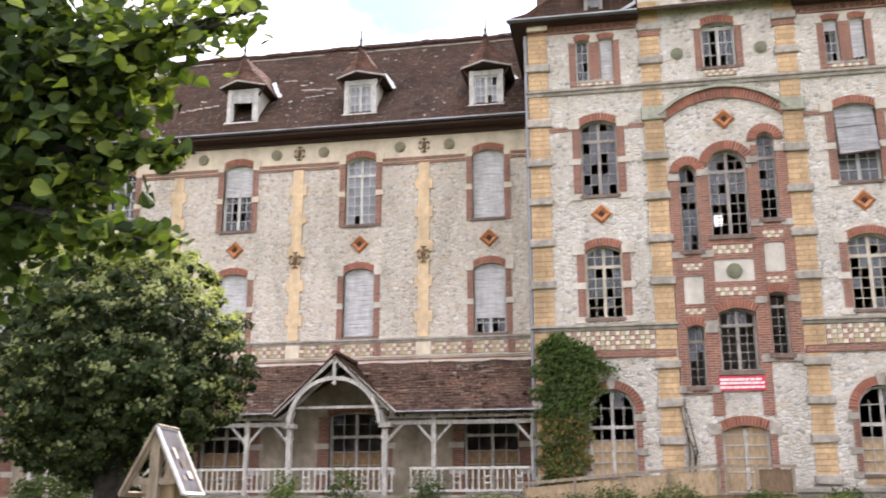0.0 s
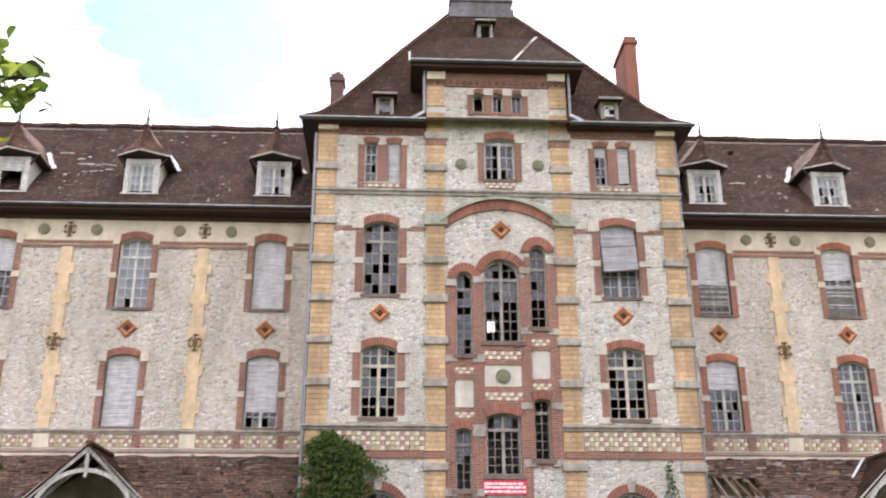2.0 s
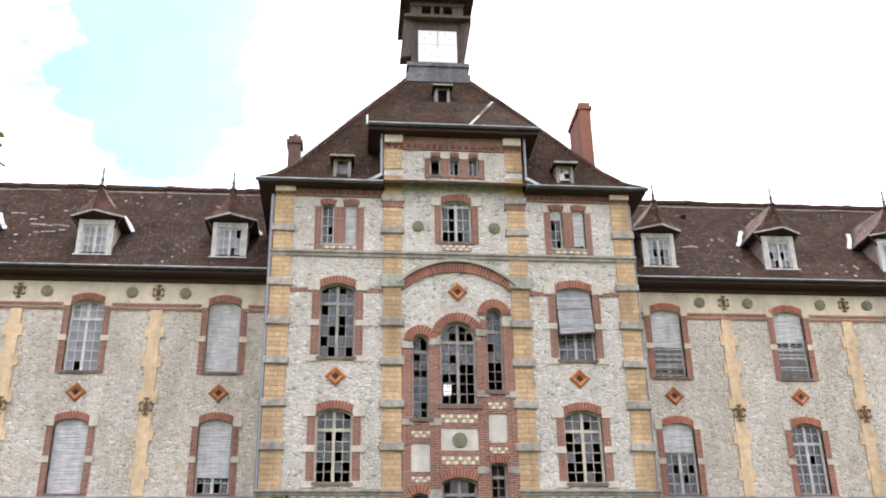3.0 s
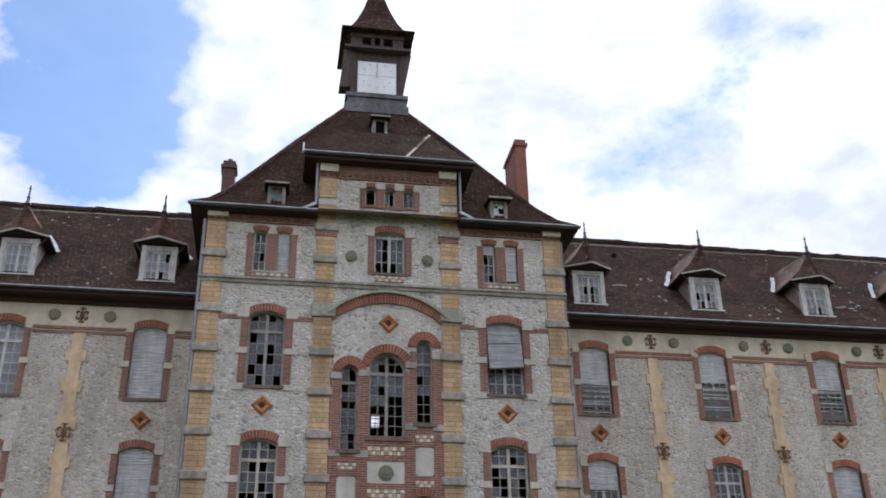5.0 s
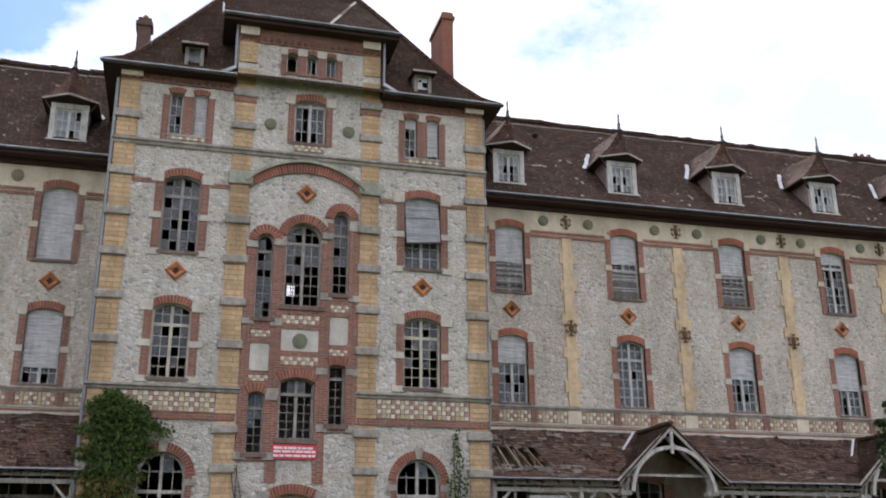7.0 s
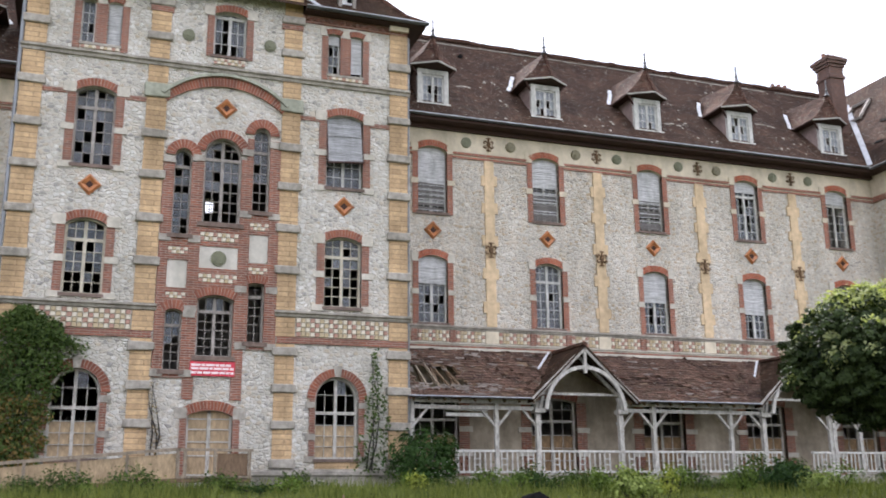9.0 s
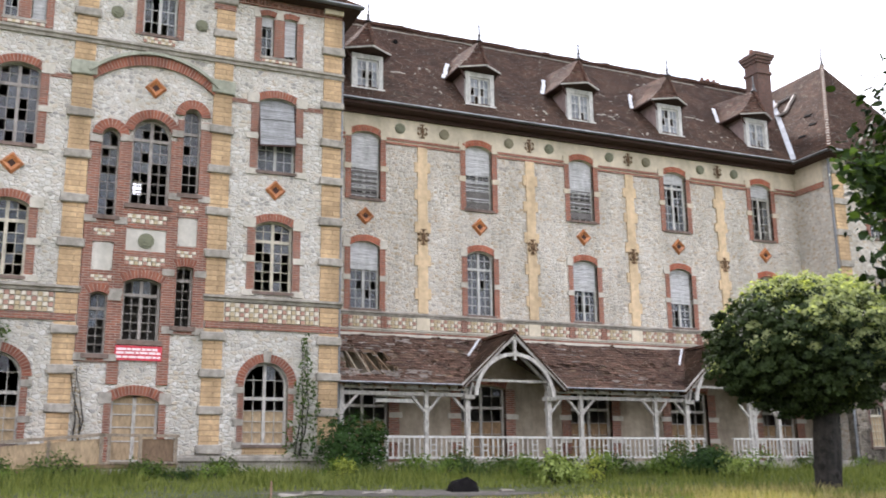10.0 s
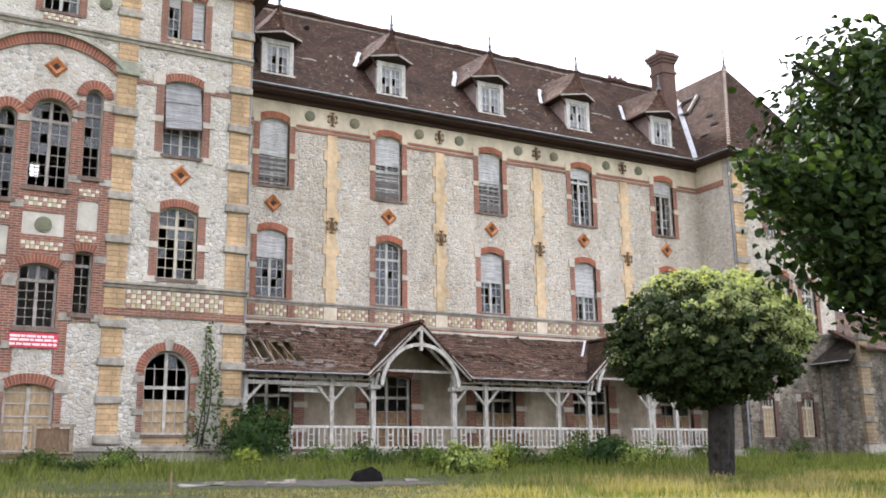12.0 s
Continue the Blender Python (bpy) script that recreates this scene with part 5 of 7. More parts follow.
        if prev:
            for i in range(4):
                bm.faces.new((prev[i], prev[(i + 1) % 4], ring[(i + 1) % 4], ring[i]))
        else:
            bm.faces.new(ring[::-1])
        prev = ring
    bm.faces.new(prev)
    part("turret_roof", bm, ROOF, tower, "flared pyramid roof of brown tiles")
    finial(tower, (3.57, c[1], 33.2), 0.45)

    # banner over the door
    bn = bmesh.new()
    block(bn, 2.83, 4.22, YP - 0.1, YP - 0.085, 3.63, 4.08, 0.004)
    banner = part("banner", bn, BANNER_RED, None)
    tagged(banner, "red cloth banner with three lines of white print", "banner")
    for z in (3.97, 3.86, 3.73):
        bm = bmesh.new()
        x = 2.87
        while x < 4.12:
            d = random.uniform(0.1, 0.3)
            block(bm, x, min(4.18, x + d), YP - 0.116, YP - 0.1, z - 0.035, z + 0.035)
            x += d + 0.03
        part("print_bar", bm, BANNER_WHITE, banner)
    return pav


build_pavilion()


# ---- wings ----
def dormer(parent, cx, y, zs, gone="", shut=0.0, flash=1, bare=False):
    """A wooden roof dormer under a pointed, prow-fronted tiled roof with a finial."""
    bm = bmesh.new()
    w, top, e = 0.55, zs + 1.47, 0.95
    for s in (-1, 1):
        block(bm, cx + s * w - 0.09, cx + s * w + 0.09, y, y + 0.16, zs, top, 0.004)
    block(bm, cx - w + 0.09, cx + w - 0.09, y + 0.004, y + 0.14, top - 0.2, top)
    d = part("dormer", bm, SASH, parent, "white wooden dormer under a pointed tiled roof")
    bm = bmesh.new()
    block(bm, cx - w - 0.15, cx + w + 0.15, y - 0.09, y + 0.18, zs - 0.1, zs + 0.05, 0.006)
    part("dormer_sill", bm, WHITEWOOD, d, "worn white window sill")
    for s in (-1, 1):
        bm = bmesh.new()
        x = cx + s * (w + 0.05)
        v0 = [(x, y + 0.16, zs - 0.1), (x, y + 0.16, top + 0.12), (x, y + 1.6, top + 0.12)]
        sheet(bm, v0 if s < 0 else v0[::-1], 0.06, (-s, 0, 0))
        # East cheeks use a darker colour: the shade on them is painted
        part("dormer_cheek", bm, PLASTER if flash > 0 else CHEEK_SHADED, d, "dirty boarded dormer cheek, darkened for shade on the east wing")
    zr, zb = zs + 1.63, ROOF_E[1]
    yb = ROOF_E[0] + (zr - zb) / 1.058
    apex, back = Vector((cx, y - 0.02, zs + 2.89)), Vector((cx, yb + 1.5, zr + 1.6))
    prow = Vector((cx, y - 0.62, zr - 0.02))
    bm = bmesh.new()
    for s in (-1, 1):
        fc, bc = Vector((cx + s * e, y - 0.02, zr)), Vector((cx + s * e, yb, zr))
        m = [p.lerp(q, 0.5) - Vector((s * k, f, 0.09)) for p, q, k, f in ((prow, apex, 0, -0.05), (fc, apex, 0.06, -0.03), (bc, back, 0.06, 0))]
        for q in ((prow, fc, m[1], m[0]), (m[0], m[1], apex), (fc, bc, m[2], m[1]), (m[1], m[2], back, apex)):
            sheet(bm, q if s > 0 else q[::-1], 0.05)
    part("dormer_roof", bm, HIP if flash > 0 else ROOF_DORMER, d, "brown tiled dormer roof")
    for s in (-1, 1):
        bm = bmesh.new()
        fc = Vector((cx + s * e, y - 0.03, zr - 0.045))
        beam(bm, prow - Vector((0, 0.02, 0.045)), fc, 0.04, 0.055)
        part("fascia", bm, GREYWOOD, d, "pale weathered eaves board")
        bm = bmesh.new()
        beam(bm, fc, (cx + s * e, yb, zr - 0.045), 0.04, 0.07)
        sheet(bm, [prow - Vector((0, -0.04, 0.06)), (cx + s * e, y, zr - 0.06), (cx + s * e, yb - 0.1, zr - 0.06), (cx, yb - 0.1, zr - 0.06)], 0.03)
        beam(bm, (cx + s * (e - 0.08), y + 0.02, zr - 0.1), (cx + s * (w + 0.05), y + 0.05, zr - 0.5), 0.06)
        part("soffit", bm, DARKWOOD, d)
        bm = bmesh.new()
        beam(bm, prow + Vector((s * 0.01, 0, 0.03)), apex + Vector((s * 0.01, 0, 0.02)), 0.09, 0.05)
        part("hip_ridge", bm, HIP, d)
    finial(d, apex - Vector((0, 0, 0.04)), 0.8)
    window(d, cx, zs + 0.05, 2 * w - 0.18, top - 0.2, 0, y, 1 if bare else 4, 1 if bare else 3, 1.0, "x" if bare else gone, SASH, GLASS_PALE, 0.06, sill=False, shutter=shut)
    bm = bmesh.new()
    low, high = Vector((cx + flash * (e + 0.04), yb + 0.02, zr + 0.06)), Vector((cx + flash * 0.12, yb + 1.36, zr + 1.5))
    for k in range(4):
        p, q = low.lerp(high, k * 0.2), low.lerp(high, k * 0.2 + 0.185)
        j = random.uniform(-0.025, 0.025)
        beam(bm, p + Vector((j, 0, 0.01 * k)), q + Vector((j, 0, 0.01 * k)), 0.17, 0.02, (0, -0.7, 0.7))
    part("dormer_flashing", bm, ZINC, d, "bright zinc valley flashing")
    # Bare dormers: a black sheet paints the unlit room
    bm = bmesh.new()
    block(bm, cx - w + 0.1, cx + w - 0.1, y + 0.9, y + 0.95, zs, top)
    part("dormer_inside", bm, CHAR_AND_SHADE if bare else INSIDE, d)


ROOF_E, ROOF_R = (33.3, 14.05), (39.0, 20.08)


def build_wing(name, label, xa, xb, centres, pils, uppers, lowers, dorms, brick, flash, ridge_to=None, vents=(), drop=0.0):
    """One long wing: xa to xb, with its windows, pilasters, friezes, roof and dormers."""
    wing = thing(name, ((xa + xb) / 2, YW, Z0), label, "building")
    base = 0.05
    ups = [opening(c, 10.36, 1.18, 13.02, 0.2) for c in centres]
    los = [opening(c, 6.12, 1.16, 8.68, 0.2) for c in centres]
    doors = [opening(c, 0.62, 1.9, 3.45, 0.14) for c in centres]
    bm = bmesh.new()
    wall(bm, xa, xb, 4.8, 12.62, YW, 0.5, [h if h[1] < 9 else (h[0], h[1], h[2], 12.62, 0.0) for h in ups + los])
    part("front_wall", bm, FLINT_WING, wing, "wall of grey flint rubble")
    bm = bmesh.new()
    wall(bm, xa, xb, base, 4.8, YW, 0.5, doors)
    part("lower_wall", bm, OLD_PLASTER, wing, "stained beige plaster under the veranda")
    bm = bmesh.new()
    wall(bm, xa, xb, 12.62, 14.1, YW - 0.02, 0.52, [(c, 12.62, 1.18, 12.82, 0.2) for c in centres])
    part("upper_frieze", bm, RENDER, wing, "cream plaster frieze")
    bm = bmesh.new()
    block(bm, xa, xb, 43.6, 44.0, base, 14.0)
    part("rear_wall", bm, FLINT_WING, wing)
    # Assumed floors and corridor wall, added unseen to keep the rooms dark
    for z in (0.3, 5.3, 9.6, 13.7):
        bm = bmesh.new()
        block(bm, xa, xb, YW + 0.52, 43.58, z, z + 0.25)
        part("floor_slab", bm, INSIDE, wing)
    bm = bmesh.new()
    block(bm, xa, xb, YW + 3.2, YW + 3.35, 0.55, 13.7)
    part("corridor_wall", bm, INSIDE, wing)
    for z0, z1, p in ((12.62, 12.72, 0.05), (12.77, 12.88, 0.07)):
        edges = [xa] + [v for c in sorted(centres) for v in (c - 0.83, c + 0.83)] + [xb]
        for a, b in zip(edges[::2], edges[1::2]):
            if b > a:
                slab(wing, "brick_band", a, b, z0, z1, YW, p, brick)
    moulding(wing, xa, xb, 5.88, 6.06, YW, 0.12, STONE)
    moulding(wing, xa, xb, 5.3, 5.42, YW, 0.1, PALE)
    slab(wing, "brick_band", xa, xb, 5.16, 5.3, YW, 0.05, RED)
    stops = sorted([(p, 0.27, YELLOW) for p in pils] + [(c - 0.75, 0.12, RED) for c in centres] + [(c + 0.75, 0.12, RED) for c in centres])
    stops = [s for s in stops if xa < s[0] - s[1] and s[0] + s[1] < xb]
    x = xa
    for p, hw, mt in stops + [(xb, 0, None)]:
        if p - hw - x > 0.3:
            frieze(wing, x + 0.02, p - hw - 0.02, 5.44, 5.86, YW - 0.01, 0.14)
        if mt:
            slab(wing, "frieze_block", p - hw, p + hw, 5.42, 5.88, YW, 0.06, RENDER if mt is YELLOW else RED)
        x = p + hw
    for p in pils:
        bm = bmesh.new()
        block(bm, p - 0.2, p + 0.2, YW - 0.07, YW + 0.1, 6.06, 12.62)
        pil = part("pilaster", bm, OCHRE_STUCCO, wing, "worn ochre stucco pilaster")
        for i, z in enumerate((6.6, 7.9, 9.2, 10.5, 11.6)):
            slab(pil, "pilaster_tooth", p - 0.33, p + 0.33, z, z + 0.42, YW, 0.06, OCHRE_STUCCO, 0.1, 0.012)
        anchor(wing, p, 9.02 + drop, YW - 0.07, 0.85)
        anchor(wing, p, 13.3, YW - 0.02, 0.78)
        for s in (-0.93, 0.95):
            medallion(wing, p + s, 13.3, YW - 0.02, 0.21, GREEN_GLAZE if (int(p) + (s > 0)) % 3 and xa > 0 else OCHRE_GLAZE)
    for i, c in enumerate(centres):
        jambs(wing, c, 10.36, 1.18, 13.02, 0.2, YW - 0.01, brick, 0.22, 0.07, 0.24, (0.5, 1.0), RENDER)
        jambs(wing, c, 6.12, 1.16, 8.68, 0.2, YW, brick, 0.22, 0.07, 0.24, (0.5, 1.0), PALE)
        window(wing, c, 10.36, 1.18, 13.02, 0.2, YW, 4, 5, 0.74, **uppers[i])
        window(wing, c, 6.12, 1.16, 8.68, 0.2, YW, 4, 5, 0.72, **lowers[i])
        diamond(wing, c, 9.66 - drop, YW, 0.36)
        jambs(wing, c, 0.62, 1.9, 3.45, 0.14, YW, RED, 0.4, 0.12, 0.26, (0.3, 0.62), PALE)
        window(wing, c, 0.62, 1.9, 3.45, 0.14, YW, 4, 4, 0.7, "oxxo xxxx xxxx oooo oooo oooo", GREYWOOD, boarded=0.56, sill=False, planks=BOARD_SHADED)
    # eaves and roof
    stick("eave", wing, DARKWOOD, xa, xb, 33.32, YW - 0.02, 13.86, 13.96)
    stick("eave_board", wing, DARKWOOD, xa, xb, YW - 0.16, YW - 0.02, 13.7, 13.86)
    gutter(wing, (xa, 33.24, 14.04), (xb, 33.24, 14.04), 0.085)
    (ye, ze), (yr, zr) = ROOF_E, ROOF_R
    for v in vents:
        # Vent drawn as a black slab, its shade in the colour
        slab(wing, "wall_vent", v - 0.09, v + 0.09, 5.56, 5.74, YW, 0.046, SHADE_BLACK, 0.05, 0.0, "black slab for a small square vent")
    walls_end, xb = xb, ridge_to or xb
    bm = bmesh.new()
    nx, ny = max(2, int((xb - xa) / 1.2)), 8
    grid = [[bm.verts.new((xa + (xb - xa) * i / nx, ye + (yr - ye) * j / ny, ze + (zr - ze) * j / ny + 0.035 * noise.noise((i * 0.7, j * 0.9, xa)))) for i in range(nx + 1)] for j in range(ny + 1)]
    for j in range(ny):
        for i in range(nx):
            bm.faces.new((grid[j][i], grid[j][i + 1], grid[j + 1][i + 1], grid[j + 1][i]))
    sheet(bm, [(xa, yr, zr), (xb, yr, zr), (xb, 44.6, 14.05), (xa, 44.6, 14.05)], 0.1)
    for x in (xa, xb):
        bm.faces.new([bm.verts.new(p) for p in ((x, ye, ze), (x, yr, zr), (x, 44.6, 14.05))])
    part("roof", bm, ROOF, wing, "long roof of weathered brown clay tiles")
    x = xa
    while x < xb - 0.1:
        j = random.gauss(0, 0.02)
        stick("ridge_tile", wing, HIP, x, min(xb, x + 0.36), yr - 0.12, yr + 0.12, zr - 0.06 + j, zr + 0.1 + j)
        x += 0.38
    bm = bmesh.new()
    x = xa
    while x < xb - 0.3:
        d = random.uniform(0.4, 2.2)
        if random.random() < 0.82:
            y = yr - 0.34 + random.gauss(0, 0.02)
            z = zr - (yr - y) * 1.058 + 0.035
            beam(bm, (x, y, z), (min(x + d, xb), y + random.gauss(0, 0.015), z + random.gauss(0, 0.015)), 0.05, 0.05)
        x += d + 0.05
    tagged(part("ridge_mortar", bm, STONE, wing, "broken pale mortar line under the ridge"), kind="stuff")
    # slipped and lichened single tiles
    bm = bmesh.new()
    for k in range(int((walls_end - xa) * 0.55)):
        x, f = random.uniform(xa + 0.3, walls_end - 2.0), random.uniform(0.22, 0.62)
        if any(abs(x + 0.6 - c) < 1.9 and f < 0.6 for c in centres):
            continue
        for q in range(random.randint(2, 6)):
            y, z = ye + (yr - ye) * f, ze + (zr - ze) * f + 0.035
            a = random.uniform(0.12, 0.3)
            sheet(bm, [(x, y - 0.03, z - 0.03), (x + a, y - 0.03, z - 0.03), (x + a, y + 0.012, z + 0.015), (x, y + 0.012, z + 0.015)], 0.03)
            x += a + random.uniform(0, 0.08)
            f += random.gauss(0.0, 0.011)
    for k in range(int((xb - xa) * 10)):
        x, f = random.uniform(xa + 0.3, walls_end - 0.5), random.betavariate(1.1, 1.4)
        if noise.noise((x * 0.5, f * 3, 9)) < 0.1 or any(abs(x - c) < 1.3 and f < 0.75 for c in centres):
            continue
        y, z = ye + (yr - ye) * f, ze + (zr - ze) * f + 0.04
        a = random.uniform(0.05, 0.15)
        sheet(bm, [(x, y - 0.03, z - 0.03), (x + a, y - 0.03, z - 0.03 + random.gauss(0, 0.02)), (x + a, y + 0.02, z + 0.03), (x, y + 0.02, z + 0.03)], 0.015)
    tagged(part("loose_tiles", bm, STONE, wing, "pale lichened loose tiles"), kind="stuff")
    for i, (c, kw) in enumerate(dorms):
        dormer(wing, c, 34.06, 14.76, flash=flash, **kw)
    # black disc in place of the dark hole where tiles are lost
    bm = bmesh.new()
    for f, x in ((0.78, centres[0] + (1.9 if flash > 0 else 2.6)),):
        disc(bm, x, ze + (zr - ze) * f, 0.11, ye + (yr - ye) * f - 0.14, ye + (yr - ye) * f + 0.1, 8)
    part("roof_hole", bm, CHAR_AND_SHADE, wing)
    return wing


O = dict
east_centres = [11.72, 16.49, 21.26, 26.03, 30.8]
west_centres = [-4.6, -9.43, -14.3, -19.15, -24.0]
build_wing("east_wing", "long derelict wing of grey flint with orange brick windows", PX1 + 0.002, 32.9, east_centres, [14.04, 18.8, 23.62, 28.39],
           [O(shutter=0.55, dirty=True, gone="o"), O(shutter=0.45, dirty=True, gone="o"), O(shutter=0.5, dirty=True, gone="o"), O(gone="oooo oooo oxxo oxoo ooxo ooxo oooo", shutter=0.2), O(gone="oooo oooo oxxx oxxo xxxo xxox xxxx", shutter=0.24, paint=GREYWOOD)],
           [O(shutter=0.42, gone="oooo oooo oooo oooo oxox ooxo oooo"), O(gone="oooo oooo oooo ooxo oooo oooo oooo"), O(shutter=0.5, gone="oooo oooo oooo oooo oxoo oxxo oooo"), O(shutter=0.6, gone="oooo oooo oooo oooo oooo oxoo oxoo"), O(gone="oooo oooo oxoo oooo oooo xxoo oooo")],
           [(11.8, O(gone="oooo oxxo ooxo")), (16.66, O(gone="oooo xoxo oxoo")), (21.43, O(gone="oooo oooo ooxo")), (26.08, O(gone="oxoo xoxo oooo")), (31.0, O(gone="oooo oxoo ooxo"))], RED_NEW, -1, 36.4, (11.66, 21.16))
build_wing("west_wing", "long derelict wing of grey flint with red brick windows", -42.0, PX0 - 0.002, west_centres + [-28.9], [-7.0, -11.86, -16.72, -21.6, -26.4],
           [O(shutter=0.98), O(gone="oooo oooo oooo oooo oooo oooo oxoo", paint=WHITEWOOD, glass=GLASS_PALE), O(shutter=0.48, gone="oooo oooo oooo oooo oxoo oxxo oooo"), O(gone="oxoo oooo oooo"), O(shutter=0.6), O(shutter=0.6)],
           [O(shutter=0.78, gone="oooo oooo oooo oooo oooo oooo xoxo"), O(shutter=0.98), O(shutter=0.98), O(shutter=0.7), O(shutter=0.98), O(shutter=0.98)],
           [(-4.65, O(gone="ooox oooo ooxo")), (-9.55, O(gone="oooo oooo oooo")), (-14.35, O(bare=True, shut=0.32)), (-19.2, O(gone="oooo oxoo oooo")), (-24.1, O(gone="oooo"))], RED, 1, None, (-4.66,), 0.06)


def build_end_pavilion():
    """The hipped pavilion that ends the east wing."""
    end = thing("end_pavilion", (36, 31.7, Z0), "flint end pavilion with a steep hipped tile roof", "building")
    x0, x1, y0 = 32.9, 39.0, 31.7
    bm = bmesh.new()
    ws = [opening(35.6, 6.12, 0.95, 8.5, 0.2), opening(37.3, 5.95, 0.95, 8.3, 0.2), opening(35.35, 10.3, 0.95, 12.9, 0.2), opening(34.05, 1.1, 0.8, 2.9, 0.15), opening(36.55, 1.1, 0.85, 2.9, 0.15)]
    wall(bm, x0, x1, 5.7, 14.0, y0, 0.5, [h for h in ws if h[1] > 5])
    part("front_wall", bm, FLINT_WING, end)
    bm = bmesh.new()
    wall(bm, x0, x1, 0.0, 5.7, y0, 0.5, [h for h in ws if h[1] < 5])
    part("lower_wall", bm, FLINT_OLD, end, "dark-stained lower wall of flint")
    bm = bmesh.new()
    block(bm, x0, x0 + 0.5, y0 + 0.5, 50, 0.0, 12.7)
    block(bm, x1 - 0.5, x1, y0 + 0.5, 50, 0.0, 14.0)
    part("side_wall", bm, FLINT_WING, end)
    bm = bmesh.new()
    block(bm, x0 - 0.02, x0 + 0.5, y0 + 0.52, 50, 12.7, 14.0)
    part("upper_frieze", bm, RENDER, end)
    bm = bmesh.new()
    block(bm, x0 - 0.06, x0 + 0.3, y0 + 0.5, YW - 0.09, 12.62, 12.88)
    part("brick_band", bm, RED_NEW, end)
    # Inner wall and floors are added out of sight to block light
    bm = bmesh.new()
    block(bm, x0 + 0.5, x1 - 0.5, y0 + 2.4, y0 + 2.5, 0.0, 14.0)
    part("inner_wall", bm, INSIDE, end)
    for z in (0.3, 5.3, 9.6, 13.7):
        slab(end, "floor_slab", x0 + 0.5, x1 - 0.5, z, z + 0.25, y0 + 0.52, 0, INSIDE, 1.8)
    zz = 0.6
    while zz < 13:
        slab(end, "brick_quoin", x0 - 0.02, x0 + 0.6, zz, zz + 1.15, y0, 0.05, YELLOW if zz > 5 else FLINT_OLD)
        slab(end, "quoin_stone", x0 - 0.06, x0 + 0.68, zz + 1.15, zz + 1.42, y0, 0.12, STONE if zz > 4.5 else FLINT_OLD, 0.1, 0.012)
        zz += 1.42
    moulding(end, x0, x1, 5.7, 5.88, y0, 0.14, STONE)
    for c, zb, wd, zs, r in ws:
        jambs(end, c, zb, wd, zs + r, r, y0, RED if zb > 2 else CHIMNEY_OLD, 0.22, 0.1, 0.24, (1.0,), STONE)
        window(end, c, zb, wd, zs + r, r, y0, 4, 4, 0.72, "oxxo xxxx oooo oooo oooo oooo" if zb < 2 else "", SASH if zb > 2 else SASH_CREAM, boarded=0.7 if zb < 2 else 0.0, back=0.08 if zb < 2 else 0.2)
    a, yb = 3.55, 35.25
    bm = bmesh.new()
    e0, e1, ey, top = x0 - 0.6, x1 + 0.6, y0 - 0.6, 20.3
    ax = 36.7
    sheet(bm, [(e0, ey, 14.0), (e1, ey, 14.0), (ax, yb, top)], 0.08)
    sheet(bm, [(e0, ey, 14.0), (ax, yb, top), (ax, 52, top), (e0, 52, 14.0)], 0.08)
    sheet(bm, [(e1, ey, 14.0), (e1, 52, 14.0), (ax, 52, top), (ax, yb, top)], 0.08)
    part("roof", bm, ROOF, end, "steep hipped roof of brown tiles")
    foot, peak = Vector((e0, ey, 14.06)), Vector((ax, yb, top + 0.06))
    for i in range(34):
        bm = bmesh.new()
        beam(bm, foot.lerp(peak, i / 34), foot.lerp(peak, (i + 0.78) / 34), 0.2, 0.14)
        part("hip_tile", bm, HIP, end)
        bm = bmesh.new()
        beam(bm, foot.lerp(peak, (i + 0.74) / 34), foot.lerp(peak, (i + 1.02) / 34), 0.14, 0.15)
        part("hip_mortar", bm, PALE, end, "white mortar bed between hip tiles")
    finial(end, (ax, yb, top), 1.1)
    stick("eave", end, DARKWOOD, e0, e1, ey, y0, 13.86, 13.96)
    stick("eave", end, DARKWOOD, e0, x0, y0, 50, 13.86, 13.96)
    gutter(end, (e0 - 0.05, ey - 0.05, 14.0), (e1, ey - 0.05, 14.0))
    gutter(end, (e0 - 0.05, YW - 0.7, 14.0), (e0 - 0.05, ey, 14.0))
    downpipe(end, x0 - 0.07, y0 + 0.05, 0.2, 13.8)
    bm = bmesh.new()
    beam(bm, (32.4, 33.36, 14.2), (36.0, 38.22, 19.4), 0.24, 0.05, (-0.8, -0.6, 1.2))
    part("valley_flashing", bm, ZINC_AND_HIGHLIGHT, end, "bright zinc valley flashing")
    # open roof hatch
    s = (top - 14.0) / (ax - e0)

    def on_slope(x, y, up=0.06):
        return Vector((x - up * 0.8, y, 14.0 + (x - e0) * s + up * 0.6))

    bm = bmesh.new()
    hatch = [(35.0, 36.3), (35.0, 37.5), (35.75, 37.5), (35.75, 36.3)]
    for p, q in zip(hatch, hatch[1:] + hatch[:1]):
        beam(bm, on_slope(*p), on_slope(*q), 0.12, 0.12)
    part("roof_hatch", bm, OLDSASH, end, "weathered wooden hatch frame")
    bm = bmesh.new()
    beam(bm, on_slope(35.0, 37.5, 0.1), on_slope(35.45, 37.55, 0.75), 0.14, 0.05)
    part("hatch_lid", bm, OLDSASH, end, "hatch lid propped open")
    # Lost tiles drawn as black strips, the dark of the gap in colour
    for x, y in ((33.35, 33.4), (33.75, 33.1), (34.3, 33.9)):
        bm = bmesh.new()
        beam(bm, on_slope(x, y, 0.03), on_slope(x + 0.05, y + 0.5, 0.03), 0.14, 0.03, (-0.8, 0, 0.6))
        part("roof_hole", bm, CHAR_AND_SHADE, end, "black strip for a gap of lost tiles")
    # tall brick chimney by the valley
    bm = bmesh.new()
    cx, cy = 33.4, 36.3
